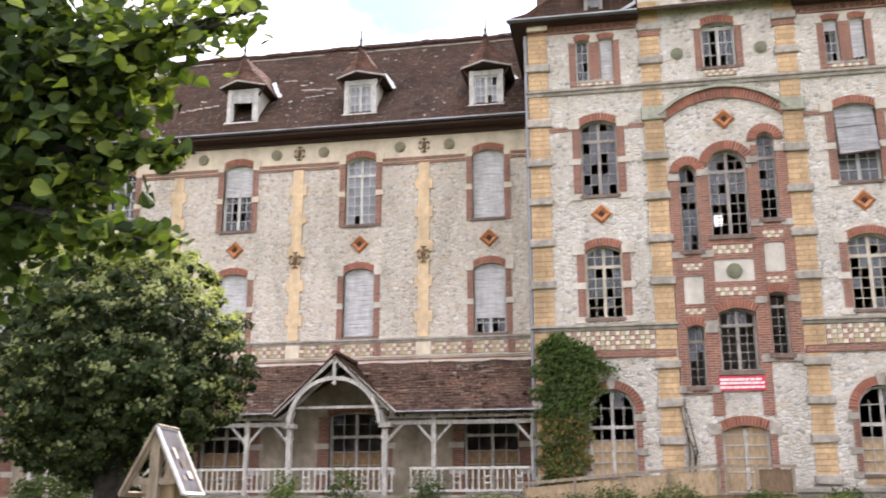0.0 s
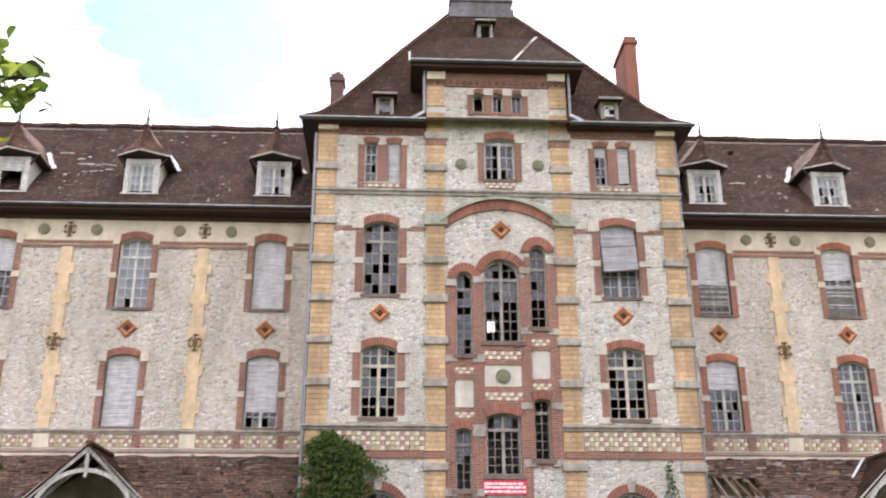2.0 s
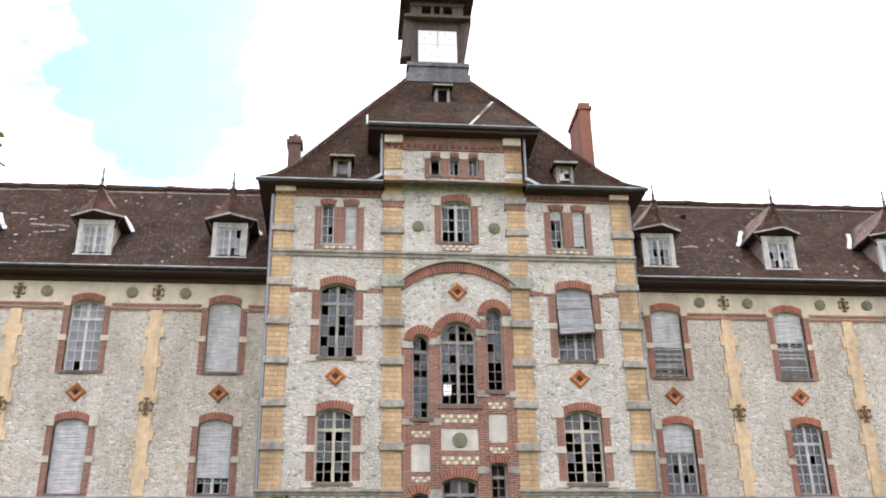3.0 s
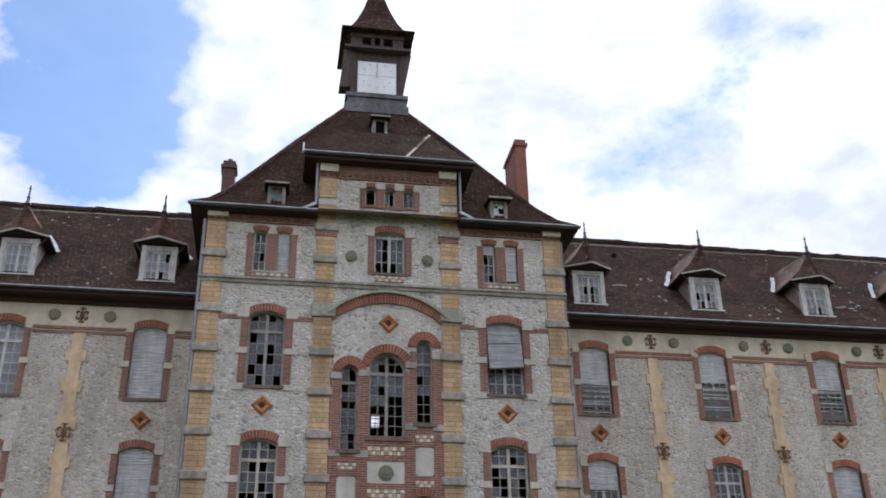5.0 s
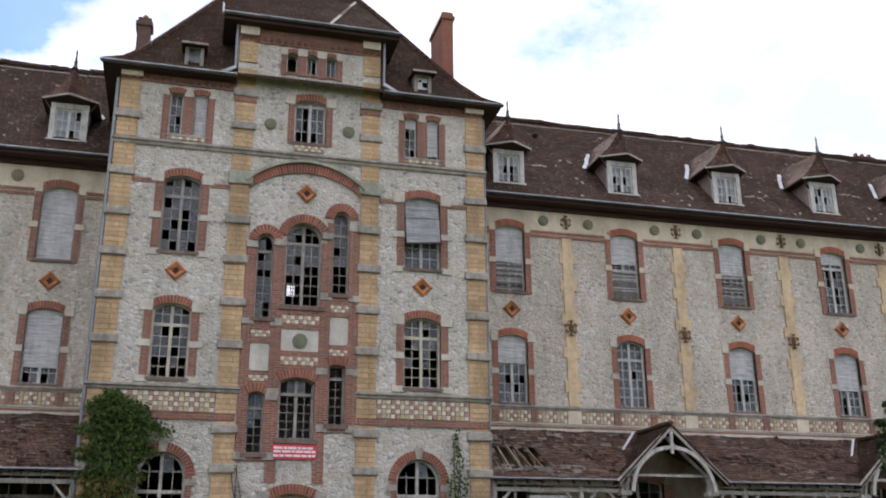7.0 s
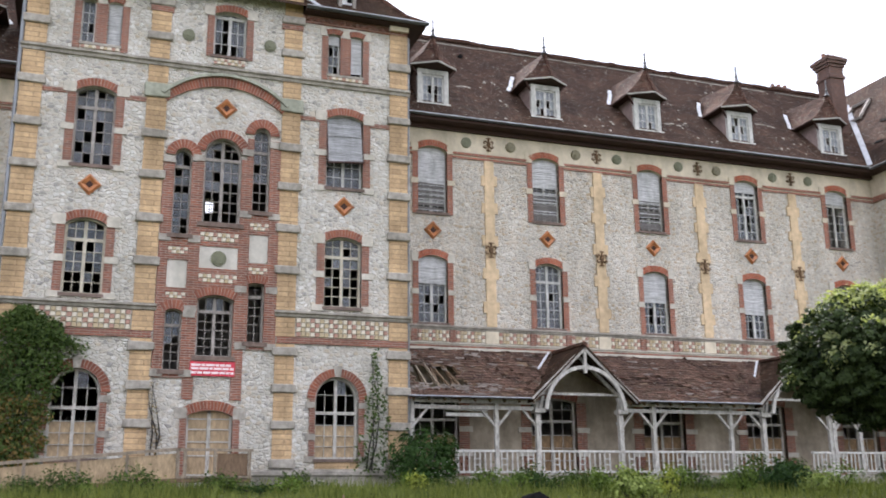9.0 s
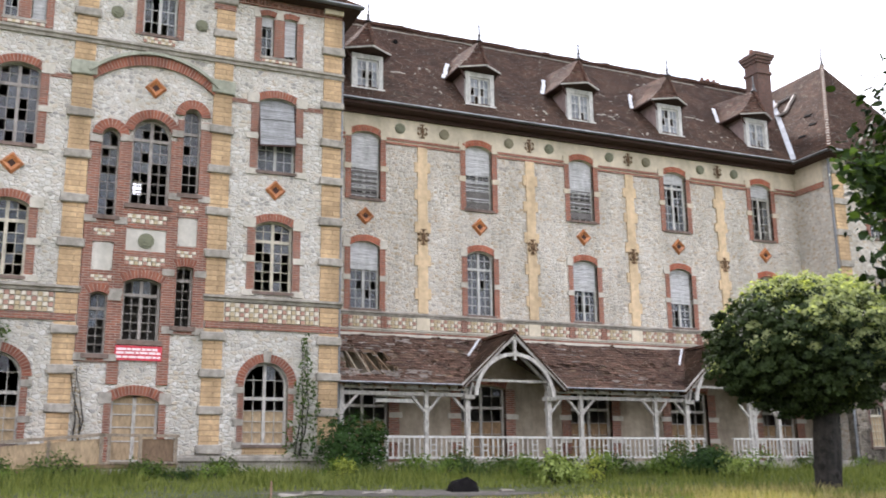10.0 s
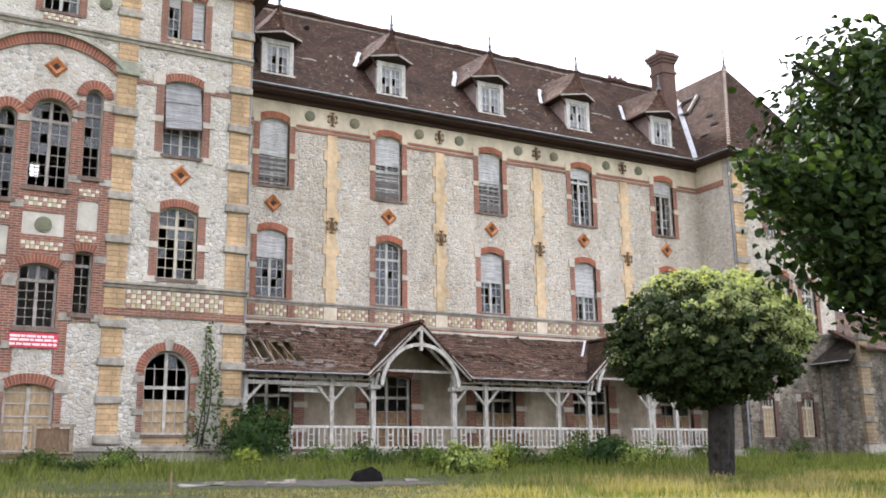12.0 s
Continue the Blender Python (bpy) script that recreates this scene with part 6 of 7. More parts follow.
    block(bm, cx - 0.42, cx + 0.42, cy - 0.45, cy + 0.45, 16.0, 20.2)
    for z, k in ((19.6, 0.06), (20.2, 0.06), (20.35, 0.13), (20.5, 0.19)):
        block(bm, cx - 0.42 - k, cx + 0.42 + k, cy - 0.45 - k, cy + 0.45 + k, z, z + 0.15)
    block(bm, cx - 0.45, cx + 0.45, cy - 0.48, cy + 0.48, 20.65, 20.78)
    ch = part("chimney", bm, CHIMNEY_OLD, end, "tall brick chimney stack")
    for d in (-0.35, 0.0, 0.35):
        bm = bmesh.new()
        lathe(bm, [(0.13, 0), (0.1, 0.25)], (cx + d * 0.8, cy, 20.78), 7)
        part("chimney_pot", bm, RED, ch)
    bm = bmesh.new()
    block(bm, 33.5, 34.6, 40.6, 41.2, 18.5, 21.15)
    ch = part("chimney", bm, CHIMNEY_OLD, end, "low brick chimney behind the ridge")
    for d in (0.25, 0.65, 1.05):
        bm = bmesh.new()
        lathe(bm, [(0.13, 0), (0.1, 0.25)], (33.4 + d, 40.9, 21.15), 7)
        part("chimney_pot", bm, RED, ch)
    return end


build_end_pavilion()


def build_annex():
    """A low annex at the end pavilion, with its own corner of yellow brick."""
    an = thing("annex", (40, 29.5, Z0), "low flint annex with yellow brick corner and tiled roof", "building")
    x0, x1, y0 = 37.5, 50.0, 29.4
    bm = bmesh.new()
    block(bm, x0, x1, y0, y0 + 0.5, -0.3, 4.9)
    block(bm, x0, x0 + 0.5, y0 + 0.5, 31.58, -0.3, 4.36)
    block(bm, x0, x1, 33.0, 33.3, -0.3, 6.2)
    part("front_wall", bm, FLINT_OLD, an)
    z = 0.75
    while z < 4.4:
        slab(an, "brick_quoin", x0 - 0.04, x0 + 0.55, z, z + 0.95, y0, 0.06, YELLOW_GRIMY)
        slab(an, "quoin_stone", x0 - 0.1, x0 + 0.65, z + 0.95, z + 1.2, y0, 0.13, STONE_GRIMY, 0.1, 0.012)
        z += 1.2
    slab(an, "plinth", x0 - 0.15, x1, -0.3, 0.72, y0, 0.14, STONE, 0.1, 0.015)
    bm = bmesh.new()
    sheet(bm, [(36.95, 29.45, 4.42), (39.3, 30.1, 5.75), (39.3, 31.66, 5.75), (36.95, 31.66, 4.42)], 0.08)
    part("side_roof", bm, ROOF_GREY, an, "small grey-brown tiled side roof")
    gutter(an, (36.9, 31.62, 4.4), (36.9, 29.45, 4.4))
    bm = bmesh.new()
    lathe(bm, [(0.05, 0), (0.05, 4.3)], (37.43, 30.75, 0.05), 8)
    part("downpipe", bm, LEAD_DARK, an, "dark zinc downpipe")
    bm = bmesh.new()
    sheet(bm, [(x0 - 0.1, y0 - 0.4, 4.9), (x1, y0 - 0.4, 4.9), (x1, 36, 8.0), (x0 + 2.5, 36, 8.0)], 0.1)
    part("roof", bm, ROOF, an)


build_annex()


# ---- verandas ----
def build_veranda(name, label, xa, xb, posts, gables, rails, broken=None):
    """A timber veranda along the foot of a wing: tiled lean-to roof, gables, posts, brackets and balustrade."""
    ver = thing(name, ((xa + xb) / 2, 32, 0.2), label, "veranda")
    ye, ze, yt, zt, yp, deck = 31.45, 3.2, 33.94, 5.16, 31.9, 0.6
    sl = (zt - ze) / (yt - ye)
    # roof plates between the gables, sagging a little
    def sag(x, y):
        return ze + (y - ye) * sl + 0.05 * noise.noise((x * 1.2, y * 1.6, 7)) + 0.025 * noise.noise((x * 4, y * 5, 3))

    def lost(x, f):
        if any(abs(x - g) < 2.0 * (1 - f) for g in gables):
            return True
        return bool(broken) and broken[0] < x + 0.35 * noise.noise((x * 3, f * 12, 2)) < broken[1] and 0.16 < f < 0.62

    def courses():
        bm, deckbm = bmesh.new(), bmesh.new()
        rows = 21
        step = (yt - ye) / rows
        for j in range(rows):
            y0 = ye + step * j
            y1, f = y0 + step * 1.12, (j + 0.5) / rows
            x = xa - random.uniform(0, 0.3)
            while x < xb:
                x0, x = max(x, xa), x + random.uniform(0.16, 0.5)
                x1 = min(x, xb)
                if x1 - x0 < 0.02 or lost((x0 + x1) / 2, f):
                    continue
                rough = 0.5 + noise.noise((x0 * 0.4, j * 0.25, 11))
                if random.random() > 0.02 + 0.07 * max(0, rough - 0.5):
                    a, b, d = random.gauss(0.03, 0.012 * (1 + rough)), random.gauss(0.03, 0.012 * (1 + rough)), random.gauss(0, 0.02 * (0.4 + rough))
                    top = [bm.verts.new(p) for p in ((x0, y0 + d, sag(x0, y0) + a), (x1, y0 + d, sag(x1, y0) + b), (x1, y1, sag(x1, y1) + 0.006), (x0, y1, sag(x0, y1) + 0.006))]
                    low = [bm.verts.new((p.co.x, p.co.y + 0.004, p.co.z - 0.03)) for p in top[:2]]
                    bm.faces.new(top)
                    bm.faces.new((low[0], low[1], top[1], top[0]))
                deckbm.faces.new([deckbm.verts.new(p) for p in ((x0, y0, sag(x0, y0) - 0.03), (x1, y0, sag(x1, y0) - 0.03), (x1, y1, sag(x1, y1) - 0.03), (x0, y1, sag(x0, y1) - 0.03))])
        part("veranda_roof", bm, ROOF_OLD, ver, "uneven courses of weathered clay tiles")
        part("roof_boarding", deckbm, OLDBOARD, ver)

    courses()
    for mt, many, seed, words in ((HIP, 7, 4, "heaped reddish loose tiles"), (ROOF_MOSSY, 8, 6, "dark slipped tiles"), (TILE_GREY, 15, 8, "bleached broken tile edges")):
        bm = bmesh.new()
        for k in range(int((xb - xa) * many)):
            x, f = random.uniform(xa + 0.1, xb - 0.3), random.random() ** 1.2
            if noise.noise((x * 0.45, f * 2, seed)) < (-0.1 if seed < 8 else 0.12) or any(abs(x - g) < 2.1 * (1 - f) + 0.2 for g in gables):
                continue
            if broken and broken[0] - 0.1 < x < broken[1] and 0.2 < f < 0.65:
                continue
            y, z = ye + (yt - ye) * f, ze + (zt - ze) * f + 0.035
            a, q = random.uniform(0.07, 0.2) * (1 if seed < 8 else random.uniform(1, 3)), random.gauss(0, 0.05 if seed < 8 else 0.012)
            d = 0.07 if seed < 8 else random.uniform(0.004, 0.02)
            sheet(bm, [(x, y - 0.05, z - 0.02), (x + a, y - 0.05 + q, z - 0.02 + random.gauss(0, 0.025)), (x + a, y + d + q, z + d * 0.8), (x, y + d, z + d * 0.8)], 0.022)
        tagged(part("loose_tiles", bm, mt, ver, words), kind="stuff")
    if broken:
        for x in np.arange(broken[0] - 0.3, broken[1] + 0.5, 0.42):
            bm = bmesh.new()
            j = random.gauss(0, 0.06)
            beam(bm, (x, ye + 0.3, ze + 0.14), (x - 0.3 + j * 3, ye + 1.75 + j, ze + 1.33 + j), 0.06, 0.08)
            part("rafter", bm, STANDWOOD if random.random() < 0.4 else OLDBOARD, ver)
        for k in range(10):
            bm = bmesh.new()
            x = random.uniform(broken[0] - 0.2, broken[1] + 0.3)
            f = random.uniform(0.2, 0.6)
            beam(bm, (x, ye + 2 * f, ze + 2 * f * sl + 0.02), (x + random.uniform(0.1, 0.5), ye + 2 * f + random.uniform(-0.2, 0.3), ze + 2 * f * sl + random.uniform(-0.1, 0.1)), 0.05, 0.02)
            part("broken_lath", bm, OLDBOARD, ver)
        bm = bmesh.new()
        for k in range(90):
            x, f = random.uniform(broken[0] - 0.3, broken[1] + 1.2), random.choice((random.uniform(0.08, 0.22), random.uniform(0.5, 0.95)))
            y, z = ye + (yt - ye) * f, ze + (zt - ze) * f + 0.05
            a = random.uniform(0.1, 0.28)
            t = random.gauss(0, 0.06)
            sheet(bm, [(x, y, z), (x + a, y + t, z + random.gauss(0, 0.04)), (x + a, y + 0.05 + t, z + 0.04), (x, y + 0.05, z + 0.04)], 0.02)
        tagged(part("fallen_tiles", bm, TILE_GREY, ver, "fallen broken tiles round the hole"), kind="stuff")
        for z in (2.62, 2.82):
            bm = bmesh.new()
            block(bm, 11.45, 12.98, yp + 0.06, yp + 0.09, z - 0.06, z + 0.06, 0.012)
            part("nailed_board", bm, WHITEWOOD, ver, "pale board nailed across the bay")
    ends = [xa] + [v for g in sorted(gables) for v in (g - 2.0, g + 2.0)] + [xb]
    for a, b in zip(ends[::2], ends[1::2]):
        gutter(ver, (a, ye - 0.06, ze), (b, ye - 0.06, ze), 0.07)
    bm = bmesh.new()
    block(bm, xa, xb, yt - 0.05, yt + 0.05, zt - 0.04, zt + 0.06)
    part("top_flashing", bm, PALE, ver)
    for z, y, h in ((2.86, yp, 0.13), (3.06, yp - 0.05, 0.1)):
        edges = [xa] + [v for g in sorted(gables) for v in (g - 1.55, g + 1.55)] + [xb]
        for a, b in zip(edges[::2], edges[1::2]):
            bm = bmesh.new()
            block(bm, a, b, y - 0.05, y + 0.05, z - h / 2, z + h / 2)
            part("beam", bm, GREYWOOD, ver, "weathered grey beam")
    for x in np.arange(xa + 0.2, xb, 0.55):
        if any(abs(x - g) < 1.7 for g in gables):
            continue
        bm = bmesh.new()
        beam(bm, (x, ye + 0.1, ze - 0.14), (x, yt - 0.1, zt - 0.2), 0.06, 0.09)
        part("rafter", bm, OLDBOARD, ver)
    gposts = [g + s for g in gables for s in (-1.66, 1.62)]
    for x in posts + gposts:
        bm = bmesh.new()
        big = 0.085 if x in gposts else 0.068
        beam(bm, (x, yp, deck - 0.15), (x, yp, 3.05), 2 * big, 2 * big)
        block(bm, x - big - 0.03, x + big + 0.03, yp - big - 0.03, yp + big + 0.03, 2.35, 2.45)
        p = part("post", bm, GREYWOOD, ver, "weathered grey wooden post")
        for s in (-1, 1):
            inner = any(abs(x - (g - s * 1.64)) < 0.1 for g in gables)
            if inner:
                continue
            bm = bmesh.new()
            beam(bm, (x + s * 0.05, yp, 2.25), (x + s * 0.55, yp, 2.8), 0.08, 0.08)
            part("bracket", bm, GREYWOOD, p)
    for g in gables:
        yg = yp - 0.12
        # gable frame: bargeboards, tie, king post and curved braces
        bm = bmesh.new()
        for s in (-1, 1):
            beam(bm, (g + s * 2.08, ye - 0.12, 3.12), (g, ye - 0.12, 5.0), 0.06, 0.15)
            beam(bm, (g + s * 2.0, yg + 0.2, 3.05), (g, yg + 0.2, 4.85), 0.1, 0.1)
        ga = part("gable", bm, GREYWOOD, ver, "timber gable with a curved arch brace")
        bm = bmesh.new()
        block(bm, g - 1.6, g + 1.6, yg + 0.06, yg + 0.14, 3.36, 3.45)
        block(bm, g - 0.05, g + 0.05, ye - 0.16, ye - 0.04, 4.1, 4.85)
        part("tie_beam", bm, GREYWOOD, ga)
        bm = bmesh.new()
        arch_ring(bm, g, 2.96, 2.82, 1.43, 0.13, ye - 0.13, ye - 0.03, 18)
        part("arch_brace", bm, GREYWOOD, ga)
        bm = bmesh.new()
        for s in (-1, 1):
            for y in np.linspace(ye - 0.1, 32.8, 2)[:1]:
                sheet(bm, [(g + s * 2.12, ye - 0.2, 3.1), (g, ye - 0.2, 5.12), (g, 33.9, 5.12), (g + s * 2.12, ye + 0.25, 3.1)], 0.07)
        part("gable_roof", bm, ROOF_MOSSY, ga, "small tiled gable roof")
        bm = bmesh.new()
        beam(bm, (g, ye - 0.2, 5.16), (g, 33.9, 5.16), 0.2, 0.09)
        part("gable_ridge", bm, HIP, ga)
        if broken:
            bm = bmesh.new()
            beam(bm, (g - 0.2, 33.86, 5.17), (g - 1.12, 32.88, 4.4), 0.08, 0.02, (0, -0.6, 0.8))
            part("valley_flashing", bm, ZINC, ga)
        for s in (-1, 1):
            bm = bmesh.new()
            block(bm, g + s * 1.64 - 0.2, g + s * 1.64 + 0.2, yp - 0.22, yp + 0.1, 2.72, 2.86)
            beam(bm, (g + s * 1.66, yg, 2.7), (g + s * 1.5, yg, 3.3), 0.14, 0.1)
            part("post_capital", bm, GREYWOOD, ga)
    # deck and balustrade
    bm = bmesh.new()
    block(bm, xa, xb, yp - 0.12, YW - 0.02, 0.05, deck - 0.05, 0.004)
    part("deck", bm, STONE, ver, "raised stone veranda floor")
    for a, b in rails:
        bm = bmesh.new()
        block(bm, a, b, yp - 0.05, yp + 0.05, 1.36, 1.44)
        block(bm, a, b, yp - 0.035, yp + 0.035, 0.66, 0.73)
        rail = part("balustrade", bm, WHITEWOOD, ver, "white painted balustrade")
        n = int((b - a) / 0.2)
        bm = bmesh.new()
        block(bm, -0.024, 0.024, -0.018, 0.018, 0.0, 0.64)
        me = bpy.data.meshes.new("baluster")
        bm.to_mesh(me)
        bm.free()
        me.materials.append(WHITEWOOD)
        for i in range(n + 1):
            if random.random() < 0.06:
                continue
            piece("baluster", me, rail, (a + 0.05 + (b - a - 0.1) * i / n, yp, 0.725), Euler((0, random.gauss(0, 0.015), 0)).to_matrix().to_4x4())
        bm = bmesh.new()
        for i in range(2, n, 5):
            x = a + 0.05 + (b - a - 0.1) * (i + 0.5) / n
            block(bm, x - 0.1, x + 0.1, yp - 0.012, yp + 0.012, 1.12, 1.16)
            block(bm, x - 0.1, x + 0.1, yp - 0.012, yp + 0.012, 0.92, 0.96)
        part("rail_pattern", bm, WHITEWOOD, rail)


build_veranda("east_veranda", "grey timber veranda with a collapsing tiled roof", PX1 + 0.02, 32.85, [10.2, 13.27, 19.5, 22.82, 27.4, 28.85], [16.5, 25.95],
              [(11.0, 25.05), (26.45, 30.5)], (10.3, 12.2))
build_veranda("west_veranda", "grey timber veranda with a tiled roof", -42.0, PX0 - 0.02, [-2.98, -6.2, -12.6, -15.6, -22.0, -25.0], [-9.45, -18.8],
              [(-7.0, -3.1), (-20, -7.55)])


# ---- plants ----
def leaf_mesh(name, pts, dirs, size, rng, material, parent=None, label="", fold=0.25, slim=0.62, heart=False):
    """Many small folded leaves, each of four corners and two faces; dirs: the way each leaf faces."""
    n = len(pts)
    d = dirs + rng.normal(0, 0.55, (n, 3))
    d /= np.linalg.norm(d, axis=1, keepdims=True) + 1e-9
    r = rng.normal(0, 1, (n, 3))
    u = np.cross(d, r)
    u /= np.linalg.norm(u, axis=1, keepdims=True) + 1e-9
    v = np.cross(d, u)
    s = (size * rng.uniform(0.6, 1.25, n))[:, None]
    base, tip = pts - u * s * 0.5, pts + u * s * 0.55
    a = pts - u * s * 0.08 + v * s * slim * 0.5 + d * s * fold * 0.4
    b = pts - u * s * 0.08 - v * s * slim * 0.5 + d * s * fold * 0.4
    if heart:
        ring = [base]
        for along, across in ((-0.42, 0.36), (-0.12, 0.5), (0.22, 0.34)):
            ring.append(pts + u * s * along + v * s * across * slim + d * s * fold * across * 0.7)
        ring.append(tip - d * s * 0.12)
        for along, across in ((0.22, 0.34), (-0.12, 0.5), (-0.42, 0.36)):
            ring.append(pts + u * s * along - v * s * across * slim + d * s * fold * across * 0.7)
        co = np.stack(ring, 1).reshape(-1, 3)
        k = np.arange(n)[:, None] * 8
        faces = np.concatenate([k + [0, 1, 2, 3, 4], k + [0, 4, 5, 6, 7]]).tolist()
    else:
        co = np.stack([base, a, tip, b], 1).reshape(-1, 3)
        k = np.arange(n)[:, None] * 4
        faces = np.concatenate([k + [0, 1, 2], k + [0, 2, 3]]).tolist()
    me = bpy.data.meshes.new(name)
    me.from_pydata(co.tolist(), [], faces)
    me.materials.append(material)
    ob = new(name, me)
    if parent:
        hang(ob, parent)
    if label:
        ob["label"] = label
    return ob


def limb(bm, pts, r0, r1, n=7):
    """A tapering, bending limb through the points."""
    rings = []
    for i, p in enumerate(pts):
        p = Vector(p)
        q = Vector(pts[min(i + 1, len(pts) - 1)]) - Vector(pts[max(i - 1, 0)])
        q.normalize()
        s = q.cross(Vector((0.3, 1, 0.2))).normalized()
        w = q.cross(s)
        r = r0 + (r1 - r0) * i / (len(pts) - 1)
        rings.append([bm.verts.new(p + (s * math.cos(2 * math.pi * k / n) + w * math.sin(2 * math.pi * k / n)) * r * random.uniform(0.88, 1.12)) for k in range(n)])
    for a, b in zip(rings, rings[1:]):
        for k in range(n):
            bm.faces.new((a[k], a[(k + 1) % n], b[(k + 1) % n], b[k]))
    bm.faces.new(rings[-1])


def clumps(rng, centre, radii, count, per, spread, shell=0.55, low=-1.0):
    """Leaf places in clumps through an ellipsoid, thickest near its skin."""
    c = rng.normal(0, 1, (count, 3))
    c /= np.linalg.norm(c, axis=1, keepdims=True)
    c[:, 2] = np.where(c[:, 2] < low, low + (low - c[:, 2]) * 0.3, c[:, 2])
    bumps = np.array([1 + 0.2 * noise.noise((q[0] * 2.2 + centre[0], q[1] * 2.2, q[2] * 2.2)) + 0.1 * noise.noise((q[0] * 5, q[1] * 5 + centre[1], q[2] * 5)) for q in c])
    rad = (shell + (1 - shell) * rng.random(count) ** 0.6) * bumps
    mid = c * rad[:, None]
    pts = np.repeat(mid, per, 0) * np.array(radii) + np.array(centre) + rng.normal(0, spread, (count * per, 3))
    out = np.repeat(c, per, 0) + np.array([0, 0, 0.55])
    return pts, out


def pollard(name, at, crown, radii, trunk_r, label, seed, lean, pale, scatter):
    """A clipped linden: stout trunk, a fan of limbs, and a round dense crown."""
    rng = np.random.default_rng(seed)
    tree = thing(name, at, label, "tree", "clipped lindens on the lawn")
    bm = bmesh.new()
    x, y, z = at
    h = crown[2] - z - radii[2] * 0.5
    limb(bm, [(x, y, z - 0.2), (x + 0.02, y, z + 0.2), (x + 0.08, y, z + h * 0.5), (x + 0.2, y, z + h * 0.85), (x + 0.24, y, z + h)], trunk_r * 1.2, trunk_r * 0.95, 12)
    for k in range(26):
        a = rng.uniform(0, 6.3)
        e = trunk_r * rng.uniform(0.82, 0.98)
        f = rng.uniform(0.05, 0.97)
        lathe(bm, [(trunk_r * 0.06, -0.17), (trunk_r * 0.2, -0.07), (trunk_r * 0.27, 0), (trunk_r * 0.17, 0.09), (trunk_r * 0.05, 0.16)], (x + 0.2 * f * f + e * math.cos(a), y + e * math.sin(a), z + h * f), 7)
    part("trunk", bm, BARK_KNOTTY, tree)
    for k in range(11):
        bm = bmesh.new()
        a = 2 * math.pi * k / 11 + rng.uniform(-0.2, 0.2)
        q = (crown[0] + radii[0] * 0.75 * math.cos(a), crown[1] + radii[1] * 0.75 * math.sin(a), crown[2] + radii[2] * rng.uniform(-0.2, 0.6))
        m = (x + (q[0] - x) * 0.45, y + (q[1] - y) * 0.45, z + h + (q[2] - z - h) * 0.35)
        limb(bm, [(x, y, z + h - 0.15), m, q], trunk_r * 0.4, 0.03, 6)
        part("limb", bm, BARK, tree)
    c = rng.normal(0, 1, (900, 3))
    c /= np.linalg.norm(c, axis=1, keepdims=True)
    rad = np.array([1 + 0.1 * noise.noise((q[0] * 3 + x, q[1] * 3, q[2] * 3)) for q in c]) * rng.uniform(0.8, 1.05, len(c))
    tufts = np.array(crown) + c * rad[:, None] * np.array(radii)
    shell, core = 80, 26000
    o = rng.normal(0, 1, (len(c), shell, 3))
    o /= np.linalg.norm(o, axis=2, keepdims=True)
    o[:, :, 2] = np.abs(o[:, :, 2]) * 1.15 - 0.45
    size = rng.uniform(0.1, 0.26, (len(c), 1, 1))
    pts = (tufts[:, None] + o * size * rng.uniform(0.7, 1.1, (len(c), shell, 1)) + c[:, None] * 0.1).reshape(-1, 3)
    out = (o * 0.8 + c[:, None] * 0.7 + np.array([0, 0, 0.35])).reshape(-1, 3)
    d = rng.normal(0, 1, (core, 3))
    d /= np.linalg.norm(d, axis=1, keepdims=True)
    deep = np.array(crown) + d * rng.uniform(0.5, 0.95, (core, 1)) * np.array(radii)
    # Pale tufts on top and right paint sunlight into the crown; others random tips
    sunlit_tips = np.repeat((c[:, 2] + lean[0] * c[:, 0] + lean[1] * c[:, 1] + rng.normal(0, 0.26, len(c))) > pale, shell) & (rng.random(len(pts)) < 0.74) | np.repeat(rng.random(len(c)) < scatter, shell) & (rng.random(len(pts)) < 0.35)
    leaf_mesh("crown", np.concatenate([pts[~sunlit_tips], deep]), np.concatenate([out[~sunlit_tips], d + np.array([0, 0, 0.4])]), 0.11, rng, LIME_LEAF, tree, "dense round crown of dark green leaves", slim=0.8)
    pts[sunlit_tips] += np.array([0, 0, 0.09]) + rng.normal(0, 0.05, (int(sunlit_tips.sum()), 3))
    leaf_mesh("new_growth", pts[sunlit_tips], out[sunlit_tips], 0.105, rng, SUNLIT_SHOOT_LEAF, tree, "light green tip leaves with sunlight painted into their colour", slim=0.8)
    return tree


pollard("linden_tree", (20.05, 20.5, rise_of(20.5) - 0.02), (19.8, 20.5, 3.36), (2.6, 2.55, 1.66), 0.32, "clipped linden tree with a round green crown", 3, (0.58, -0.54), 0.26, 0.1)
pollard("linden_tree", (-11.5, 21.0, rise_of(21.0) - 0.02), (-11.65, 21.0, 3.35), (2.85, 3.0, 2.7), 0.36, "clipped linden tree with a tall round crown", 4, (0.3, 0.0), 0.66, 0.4)


